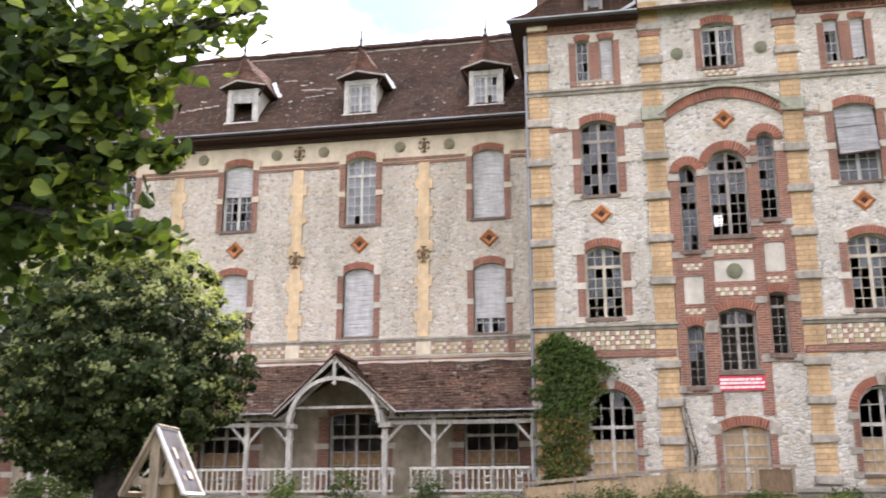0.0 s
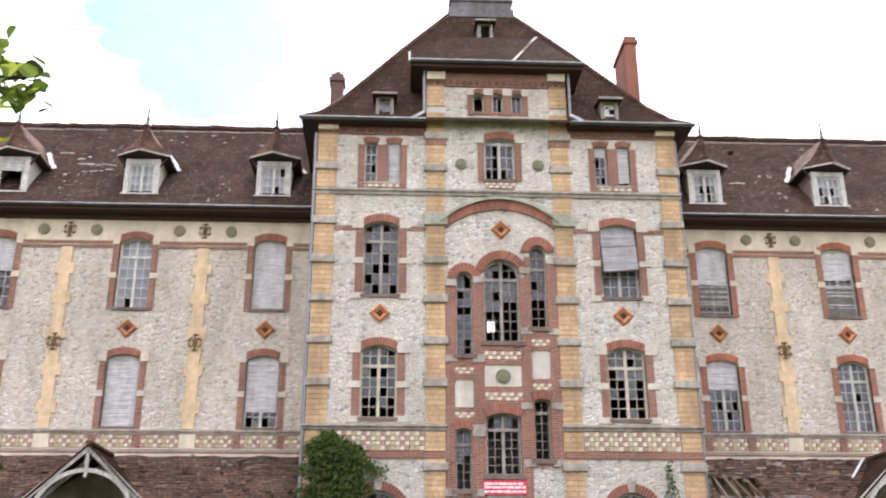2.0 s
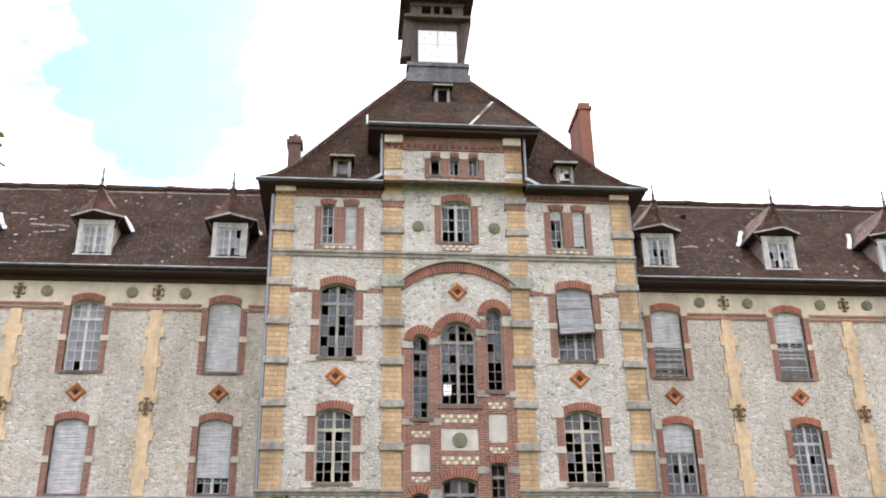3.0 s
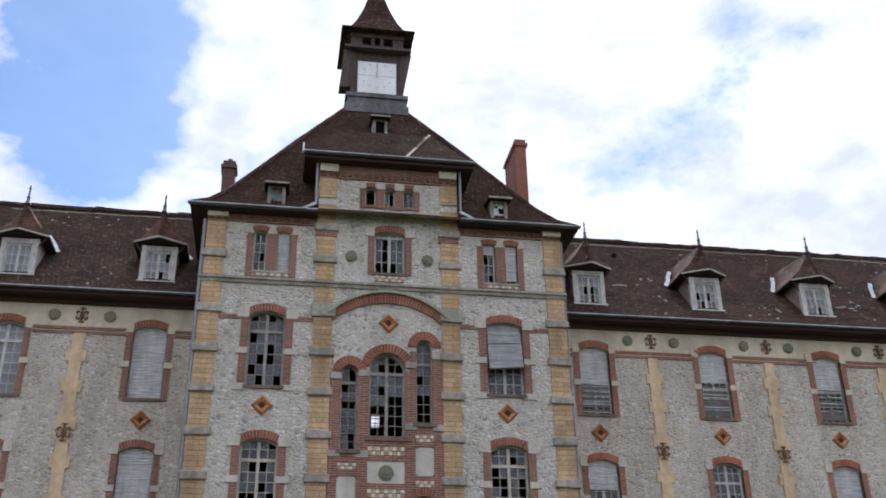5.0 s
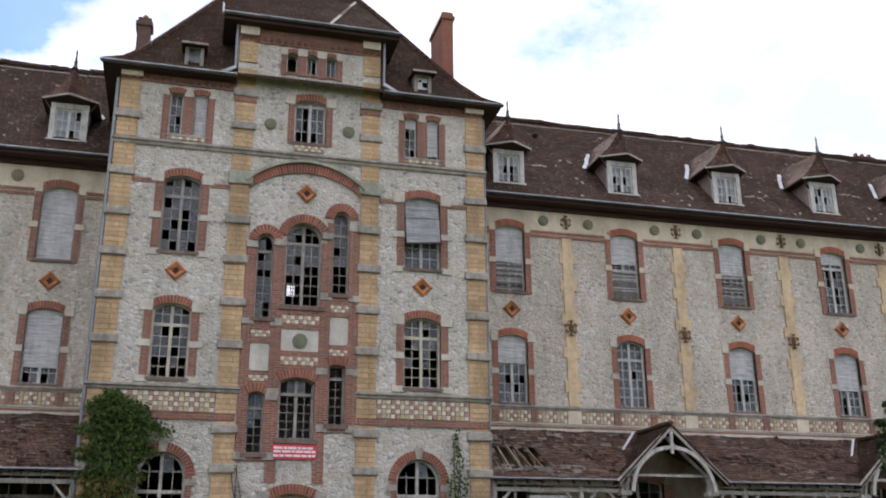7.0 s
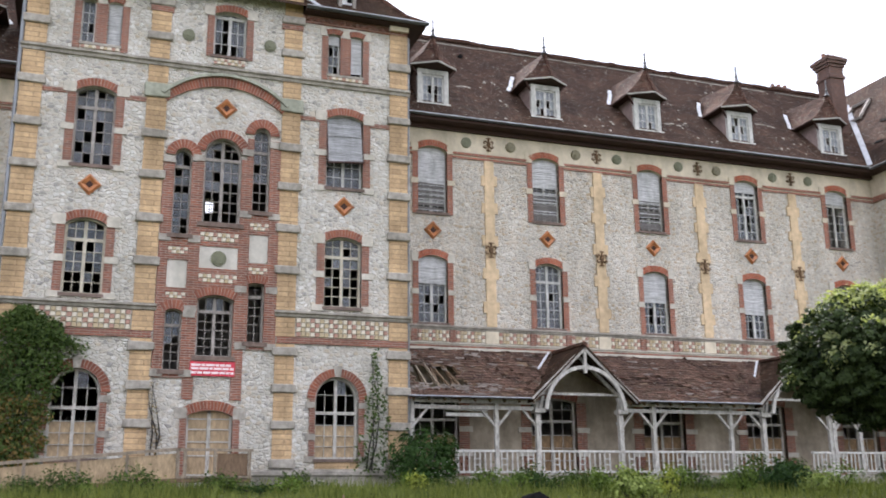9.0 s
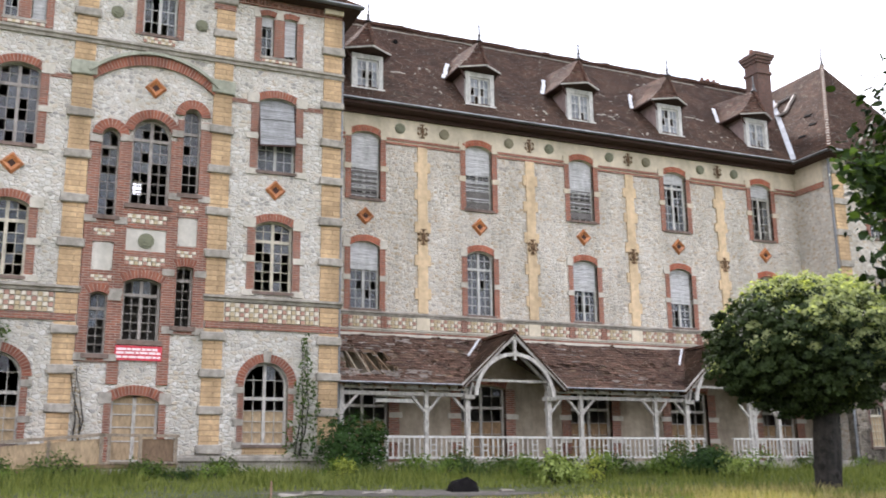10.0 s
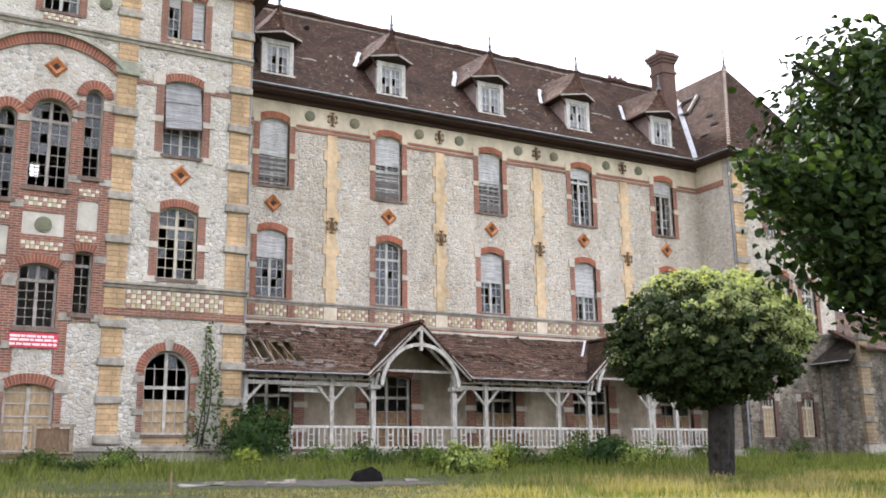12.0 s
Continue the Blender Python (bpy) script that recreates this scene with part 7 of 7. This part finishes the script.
def near_tree(at, arms, label, seed, leaf, heart, green, light):
    """A nearer linden whose outer branches hang into view. arms: bends of each branch, its end and how far its leaves spread."""
    rng = np.random.default_rng(seed)
    tree = thing("overhanging_linden", at, label, "tree")
    x, y, z = at
    bm = bmesh.new()
    limb(bm, [(x, y, z - 0.2), (x, y, z + 1.0), (x + 0.03, y + 0.02, z + 2.2), (x, y, z + 3.4)], 0.3, 0.2, 10)
    part("trunk", bm, BARK, tree)
    P, D, tip = [], [], []
    for end, spread, count in arms:
        end = Vector(end)
        start = Vector((x, y, z + 2.6))
        m = start.lerp(end, 0.5) + Vector((0, 0, 0.45))
        bm = bmesh.new()
        limb(bm, [start, m, end], 0.07, 0.012, 5)
        part("branch", bm, BARK, tree)
        for k in range(int(count * 2.7)):
            t = rng.beta(2.2, 1.0)
            q = (1 - t) ** 2 * np.array(start) + 2 * t * (1 - t) * np.array(m) + t * t * np.array(end)
            P.append(q + np.clip(rng.normal(0, 1, 3), -1.7, 1.7) * spread * (0.5 + 0.5 * t) * np.array((1, 1, 0.75)))
            tip.append(rng.random() < (0.5 if t > 0.8 else 0.1))
            D.append((rng.normal(0, 0.4), -0.6 + rng.normal(0, 0.4), 0.7))
    P, D, tip = np.array(P), np.array(D), np.array(tip)
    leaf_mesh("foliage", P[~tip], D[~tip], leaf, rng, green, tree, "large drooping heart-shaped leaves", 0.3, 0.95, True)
    # Tip leaves get a lighter copy of the green: light coming through, painted in
    leaf_mesh("young_foliage", P[tip], D[tip], leaf, rng, light, tree, "tip leaves coloured yellowish green as if backlit", 0.3, 0.95, True)
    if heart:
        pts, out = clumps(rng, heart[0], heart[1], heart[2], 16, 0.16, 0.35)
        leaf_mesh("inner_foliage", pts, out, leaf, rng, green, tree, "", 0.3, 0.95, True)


near_tree((-5.3, 4.6, rise_of(4.6)),
          [((-2.1, 5.1, 2.95), 0.07, 60), ((-2.42, 5.1, 2.05), 0.05, 40), ((-2.47, 5.1, 1.5), 0.05, 45), ((-3.1, 5.1, 1.55), 0.06, 50), ((-3.4, 5.1, 1.95), 0.17, 190), ((-2.24, 5.0, 2.82), 0.15, 150), ((-2.72, 5.2, 2.65), 0.14, 150), ((-2.74, 5.0, 2.28), 0.1, 120), ((-2.62, 5.1, 2.02), 0.06, 70), ((-2.9, 5.0, 1.85), 0.09, 110),
           ((-2.55, 5.0, 1.47), 0.08, 110), ((-3.1, 5.1, 2.6), 0.28, 380), ((-3.35, 5.0, 2.0), 0.24, 520), ((-2.9, 5.6, 3.3), 0.25, 300)],
          "overhanging linden with broad light green leaves", 11, 0.1, ((-4.4, 5.3, 2.5), (1.2, 1.0, 1.25), 620), NEAR_LEAF, NEAR_BACKLIT)
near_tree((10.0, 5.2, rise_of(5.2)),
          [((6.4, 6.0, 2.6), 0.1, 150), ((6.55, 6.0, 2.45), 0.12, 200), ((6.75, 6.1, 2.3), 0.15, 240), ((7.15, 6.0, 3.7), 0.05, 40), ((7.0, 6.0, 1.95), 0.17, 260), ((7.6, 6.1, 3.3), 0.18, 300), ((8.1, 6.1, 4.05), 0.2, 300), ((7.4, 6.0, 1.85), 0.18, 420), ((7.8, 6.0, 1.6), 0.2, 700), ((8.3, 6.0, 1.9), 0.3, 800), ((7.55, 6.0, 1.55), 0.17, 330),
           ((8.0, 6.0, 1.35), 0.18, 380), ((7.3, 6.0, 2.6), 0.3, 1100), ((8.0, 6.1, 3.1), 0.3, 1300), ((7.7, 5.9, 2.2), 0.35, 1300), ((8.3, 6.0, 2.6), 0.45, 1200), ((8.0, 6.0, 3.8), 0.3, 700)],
          "overhanging linden with drooping branches, leaves darkened as in shade", 12, 0.088, ((9.0, 6.3, 2.9), (1.65, 1.3, 1.55), 620), NEAR_LEAF_SHADED, HANGING_BACKLIT)


def shrub(name, centre, radii, count, leaf, material, label, seed, category="shrub", group=""):
    rng = np.random.default_rng(seed)
    sh = thing(name, (centre[0], centre[1], rise_of(centre[1])), label, category, group)
    for k in range(5):
        bm = bmesh.new()
        a = 2 * math.pi * k / 5
        limb(bm, [(centre[0], centre[1], rise_of(centre[1]) - 0.05), (centre[0] + radii[0] * 0.3 * math.cos(a), centre[1] + radii[1] * 0.3 * math.sin(a), centre[2] - radii[2] * 0.2), (centre[0] + radii[0] * 0.7 * math.cos(a), centre[1] + radii[1] * 0.7 * math.sin(a), centre[2] + radii[2] * 0.4)], 0.03, 0.008, 5)
        part("stem", bm, BARK, sh)
    pts, out = clumps(rng, centre, radii, count, 14, 0.1, 0.35)
    leaf_mesh("leaves", pts, out, leaf, rng, material, sh)
    return sh


shrub("elder_bush", (10.1, 30.3, 1.0), (1.25, 0.9, 1.0), 330, 0.12, BUSH_LEAF, "dark green bush at the corner of the pavilion", 21)
shrub("lawn_bush", (-16.3, 26.5, 0.5), (1.3, 0.9, 0.85), 220, 0.12, IVY_LEAF, "light green bush by the veranda", 22)


def creeper(name, label, outline, seed, material, count, leaf, extra=None):
    """A climber spread over a wall: outline of (x, z, half width) up its height."""
    rng = np.random.default_rng(seed)
    ob = thing(name, (outline[0][0], YP - 0.1, Z0), label, "climbing plant")
    for k in range(3):
        bm = bmesh.new()
        limb(bm, [(x + 0.12 * math.sin(k * 2 + i), YP - 0.1, z) for i, (x, z, hw) in enumerate(outline)], 0.03, 0.008, 5)
        part("stem", bm, BARK, ob)
    t = rng.random(count) * (len(outline) - 1)
    i = t.astype(int)
    o = np.array(outline)
    q = o[i] + (o[np.minimum(i + 1, len(o) - 1)] - o[i]) * (t - i)[:, None]
    off = rng.uniform(-1, 1, count) * (1 + 0.25 * np.sin(q[:, 1] * 9))
    pts = np.stack([q[:, 0] + off * q[:, 2], YP - 0.1 - np.abs(rng.normal(0, 0.22, count)) * (1.15 - np.abs(off) * 0.6), q[:, 1] + rng.normal(0, 0.08, count)], 1)
    dirs = np.tile(np.array([0.0, -0.8, 0.5]), (count, 1))
    if extra:
        red = rng.random(count) < np.where(q[:, 1] < extra[1], 0.4, 0.01)
        leaf_mesh("russet_leaves", pts[red], dirs[red], leaf, rng, extra[0], ob, "russet withering leaves")
        pts, dirs = pts[~red], dirs[~red]
    leaf_mesh("leaves", pts, dirs, leaf, rng, material, ob)


creeper("ivy", "green ivy climbing the corner of the pavilion", [(-2.0, 0.5, 0.55), (-2.0, 1.6, 0.75), (-1.95, 2.6, 0.8), (-1.85, 3.5, 0.95), (-1.6, 4.4, 1.2), (-1.8, 4.85, 0.95), (-2.1, 5.45, 0.3)], 31, IVY_LEAF, 9000, 0.115, (RUSSET_LEAF, 2.9))
creeper("wall_climber", "sparse climber on the flint wall", [(8.6, 0.6, 0.75), (8.75, 1.5, 0.55), (8.85, 2.4, 0.45), (8.85, 3.1, 0.25), (8.75, 4.5, 0.06)], 32, IVY_LEAF, 420, 0.13)
creeper("wall_creeper", "thin withered creeper beside the door", [(1.85, 0.8, 0.18), (1.95, 1.8, 0.14), (1.8, 2.6, 0.16), (1.7, 3.4, 0.05)], 33, RUSSET_LEAF, 70, 0.07)


def build_meadow():
    rng = np.random.default_rng(5)

    def blades(name, n, y0, y1, h, material, label, clump=None):
        m = n * 2
        x, y = rng.uniform(-24, 44, m), y0 + (y1 - y0) * rng.random(m)
        keep = (x > -0.75 * y - 2) & (x < 1.35 * y + 2) & ~((np.abs(y - 22.3 + 0.1 * (x - 9)) < 1.05) & (x > 5.6) & (x < 12.2))
        if clump:
            keep &= np.array([noise.noise((a * 0.35, b * 0.6, clump)) > -0.05 for a, b in zip(x, y)])
        x, y = x[keep][:n], y[keep][:n]
        n = len(x)
        z = np.array([rise_of(v) for v in y]) - 0.02
        q = x / y + np.array([0.07 * noise.noise((u * 0.8, v * 0.8, 2)) for u, v in zip(x, y)])
        trodden = np.where((y > 16.5) & (y < 23.5), np.clip(0.3 + 6 * np.maximum(0.16 - q, q - 0.55), 0.3, 1.0), 1.0)
        hh = h * rng.uniform(0.45, 1.3, n) * trodden
        a = rng.uniform(0, 6.28, n)
        w = 0.014 + 0.012 * rng.random(n)
        lean = rng.normal(0, 0.28, (n, 2)) * hh[:, None]
        p0 = np.stack([x - w * np.cos(a), y - w * np.sin(a), z], 1)
        p1 = np.stack([x + w * np.cos(a), y + w * np.sin(a), z], 1)
        p2 = np.stack([x + lean[:, 0], y + lean[:, 1], z + hh], 1)
        me = bpy.data.meshes.new(name)
        me.from_pydata(np.stack([p0, p1, p2], 1).reshape(-1, 3).tolist(), [], np.arange(3 * n).reshape(-1, 3).tolist())
        me.materials.append(material)
        tagged(new(name, me), label, "grass", kind="stuff")

    blades("grass", 60000, 12, 31.2, 0.2, GRASS_BLADE, "rough green grass")
    blades("dry_grass", 40000, 12.5, 20.6, 0.27, DRY_BLADE, "tall dry straw-coloured grass", 2.0)
    blades("tall_grass", 16000, 25, 31.3, 0.42, GRASS_BLADE, "tall grass along the foot of the building", 5.0)


build_meadow()
for i, (x, y, r, h, mt) in enumerate([(11.9, 29.4, 0.5, 0.4, 1), (13.4, 29.6, 0.7, 0.45, 0), (15.2, 29.3, 0.6, 0.4, 0), (17.4, 27.4, 0.55, 0.5, 1), (18.6, 28.2, 0.6, 0.45, 0), (20.1, 27.6, 0.5, 0.5, 1), (22.0, 29.5, 0.55, 0.75, 0), (23.6, 29.2, 0.9, 0.55, 0), (25.2, 29.0, 0.9, 0.5, 1),
                                     (15.9, 27.5, 0.4, 0.35, 2), (9.3, 28.6, 0.25, 0.3, 2), (14.6, 27.0, 0.3, 0.4, 1), (1.2, 29.2, 0.8, 0.4, 0), (-0.5, 29.3, 0.7, 0.4, 0), (3.6, 29.2, 0.6, 0.3, 0), (6.0, 30.2, 0.6, 0.3, 0), (-8.6, 29.8, 0.8, 0.75, 0), (-6.0, 30.0, 0.6, 0.7, 0), (-10.6, 30.0, 0.5, 0.7, 1), (28.5, 30.0, 0.7, 0.4, 0), (34.5, 30.6, 0.6, 0.5, 0)]):
    shrub("weed_clump", (x, y, rise_of(y) + h * 0.75), (r, r * 0.8, h), 70, 0.09, (BUSH_LEAF, WEED_LEAF, YELLOW_LEAF)[mt] if mt != 0 else IVY_LEAF,
          ("leafy green weeds at the foot of the veranda", "light green weeds on the lawn", "weeds in yellow flower")[mt], 50 + i, "weed", "weeds along the building")

shrub("dock_weed", (21.0, 26.6, 0.32), (0.95, 0.7, 0.55), 190, 0.13, BUSH_LEAF, "broad-leaved dark green weed with pale tips", 91, "weed", "weeds along the building")
shrub("dock_weed", (21.5, 26.1, 0.2), (0.75, 0.5, 0.42), 60, 0.12, DOCK_LEAF, "pale green flowering weed beside the veranda", 92, "weed", "weeds along the building")
shrub("dock_weed", (14.1, 24.7, 0.18), (0.42, 0.4, 0.5), 55, 0.13, DOCK_LEAF, "tall pale yellow-green weed on the lawn", 93, "weed", "weeds along the building")
shrub("dock_weed", (14.9, 25.1, 0.12), (0.45, 0.4, 0.36), 40, 0.1, DOCK_LEAF, "pale yellow-green weed on the lawn", 94, "weed", "weeds along the building")
shrub("ragwort", (15.9, 25.4, 0.22), (0.28, 0.25, 0.42), 30, 0.09, YELLOW_LEAF, "tall weed in yellow flower", 95, "weed", "weeds along the building")

wild = random.Random(8)
for i in range(44):
    x = wild.uniform(-7, 33)
    y = wild.uniform(28.2, 31.0) if x > 9.5 or x < -3 else wild.uniform(28.6, 29.6)
    h, mt = wild.uniform(0.12, 0.36), wild.choice((0, 0, 0, 0, 1, 1))
    shrub("weed_clump", (x, y, rise_of(y) + h * 0.7), (wild.uniform(0.35, 0.8), 0.4, h), 40, 0.085, ((IVY_LEAF, BUSH_LEAF)[i % 2], WEED_LEAF, YELLOW_LEAF)[mt],
          ("leafy green weeds at the foot of the veranda", "light green weeds on the lawn", "weeds in yellow flower")[mt], 90 + i, "weed", "weeds along the building")


# ---- small things ----
def build_ramp():
    """The timber access ramp that climbs to the boarded door."""
    r = thing("access_ramp", (1.5, 30.4, Z0), "weathered timber ramp with railing before the door", "ramp")
    bm = bmesh.new()
    sheet(bm, [(-3.2, 29.9, 0.14), (2.5, 29.9, 0.5), (2.5, 31.4, 0.5), (-3.2, 31.4, 0.14)], 0.12)
    block(bm, 2.5, 4.6, 29.9, 31.44, 0.38, 0.5)
    part("ramp_deck", bm, OLDBOARD, r)
    for x, zb, zt in ((-3.1, 0.1, 0.82), (-1.6, 0.15, 0.94), (-0.2, 0.25, 1.04), (1.1, 0.3, 1.14), (2.5, 0.1, 1.32), (2.7, 0.1, 1.3), (3.55, 0.1, 1.3), (4.55, 0.1, 1.3)):
        bm = bmesh.new()
        beam(bm, (x, 29.95, zb - 0.1), (x, 29.95, zt), 0.09, 0.09)
        part("ramp_post", bm, STANDWOOD, r)
    bm = bmesh.new()
    beam(bm, (-3.3, 29.93, 0.82), (2.55, 29.93, 1.32), 0.06, 0.09)
    beam(bm, (2.5, 29.93, 1.31), (4.65, 29.93, 1.29), 0.06, 0.08)
    beam(bm, (2.5, 29.93, 0.52), (4.65, 29.93, 0.5), 0.06, 0.08)
    part("ramp_rail", bm, STANDWOOD, r)
    bm = bmesh.new()
    sheet(bm, [(-3.1, 29.99, 0.16), (2.45, 29.99, 0.5), (2.45, 29.99, 1.2), (-3.1, 29.99, 0.72)], 0.015, (0, 1, 0))
    part("ramp_board", bm, BOARD, r, "plywood side board")
    bm = bmesh.new()
    block(bm, 3.62, 4.5, 29.99, 30.01, 0.56, 1.2)
    part("ramp_panel", bm, OLDBOARD, r)


build_ramp()


def build_notice_stand():
    """A roofed notice stand: two sloping glazed panels on timber posts."""
    x, y, z = -4.25, 8.6, rise_of(8.6)
    s = thing("notice_stand", (x, y, z), "wooden notice stand with two sloping framed panels", "notice board")
    m = Matrix.Translation((x, y, 0)) @ Matrix.Rotation(radians(3), 4, "Z")
    bm = bmesh.new()
    for u in (-0.03, 0.32):
        beam(bm, m @ Vector((0, u, z - 0.1)), m @ Vector((0, u, 0.66)), 0.09, 0.09)
    for v in (-1, 1):
        for u in (-0.05, 0.36):
            beam(bm, m @ Vector((0, u, 0.72)), m @ Vector((v * 0.29, u, 0.16)), 0.035, 0.05)
    beam(bm, m @ Vector((-0.2, -0.04, 0.28)), m @ Vector((0.2, -0.04, 0.28)), 0.04, 0.06)
    part("stand_frame", bm, STANDWOOD, s, "weathered brown timber frame")
    bm = bmesh.new()
    block(bm, x - 0.12, x + 0.17, y + 0.02, y + 0.28, z - 0.1, 0.3, 0.01)
    part("pedestal", bm, BOARD, s, "ochre wooden pedestal")
    for v in (-1, 1):
        bm = bmesh.new()
        e = [Vector((0, -0.08, 0.77)), Vector((0, 0.4, 0.77)), Vector((v * 0.30, 0.4, 0.17)), Vector((v * 0.30, -0.08, 0.17))]
        for p, q in zip(e, e[1:] + e[:1]):
            beam(bm, m @ p, m @ q, 0.032 if v > 0 else 0.05, 0.025, (v * 0.8, 0, 0.6))
        if v < 0:
            part("bare_frame", bm, STANDWOOD, s, "bare grey-brown wooden frame")
            continue
        f = part("panel_frame", bm, ZINC, s, "pale aluminium panel frame")
        bm = bmesh.new()
        c = sum(e, Vector()) / 4
        sheet(bm, [m @ (c + (p - c) * 0.95) for p in (e if v < 0 else e[::-1])], 0.012, m.to_3x3() @ Vector((-v * 0.8, 0, -0.6)))
        part("notice_panel", bm, plain("grey_notice_print_" + ("a" if v < 0 else "b"), (0.16, 0.16, 0.18), 0.2, 0, 0.5, 4.0, 0.0), f, "faded dark notice sheet")
        if v > 0:
            for a, b, w, h, mt in ((0.35, 0.4, 0.12, 0.16, RENDER), (0.52, 0.55, 0.2, 0.1, OLDBOARD), (0.65, 0.72, 0.24, 0.12, PALE), (0.3, 0.78, 0.1, 0.08, STONE)):
                bm = bmesh.new()
                q = [(a - w / 2, b - h / 2), (a + w / 2, b - h / 2), (a + w / 2, b + h / 2), (a - w / 2, b + h / 2)]
                sheet(bm, [m @ (e[0] + (e[1] - e[0]) * i + (e[3] - e[0]) * j + Vector((v * 0.01, 0, 0.008))) for i, j in q])
                part("print_patch", bm, mt, f)


build_notice_stand()


def build_debris():
    bm = bmesh.new()
    x, y = 10.35, 22.6
    z = rise_of(y)
    v = [bm.verts.new((x + a, y + b, z + c)) for a, b, c in ((-0.34, -0.2, 0), (0.36, -0.2, 0), (0.36, 0.3, 0), (-0.34, 0.3, 0), (-0.3, -0.15, 0.2), (0.1, -0.1, 0.36), (0.34, -0.12, 0.22), (0.3, 0.25, 0.2), (-0.2, 0.25, 0.25))]
    for f in ((0, 1, 6, 5, 4), (1, 2, 7, 6), (2, 3, 8, 7), (3, 0, 4, 8), (4, 5, 8), (5, 6, 7, 8), (3, 2, 1, 0)):
        bm.faces.new([v[i] for i in f])
    tagged(part("charred_stump", bm, CHAR_AND_SHADE), "dark charred stump lying by the path", "stump")
    bm = bmesh.new()
    lathe(bm, [(0.018, 0), (0.018, 0.42), (0.0, 0.45)], (5.05, 20.4, rise_of(20.4)), 7)
    tagged(part("marker_post", bm, TILE_RED), "small red marker post in the grass", "post")
    for i, (x, y, s) in enumerate(((6.0, 22.2, 0.3), (6.5, 22.4, 0.22), (7.9, 22.3, 0.2), (8.3, 22.5, 0.16), (11.4, 22.3, 0.18))):
        bm = bmesh.new()
        block(bm, x - s, x + s, y - s * 0.6, y + s * 0.6, rise_of(y), rise_of(y) + 0.05 + 0.03 * (i % 2), 0.03)
        tagged(part("stone_slab", bm, STONE), "flat broken stone slab on the path", "stone", "stones along the path")
    bm = bmesh.new()
    block(bm, 6.4, 6.95, 30.6, 31.1, -0.1, 0.42, 0.02)
    tagged(part("stone_block", bm, PALE), "pale stone block at the foot of the wall", "stone")


build_debris()
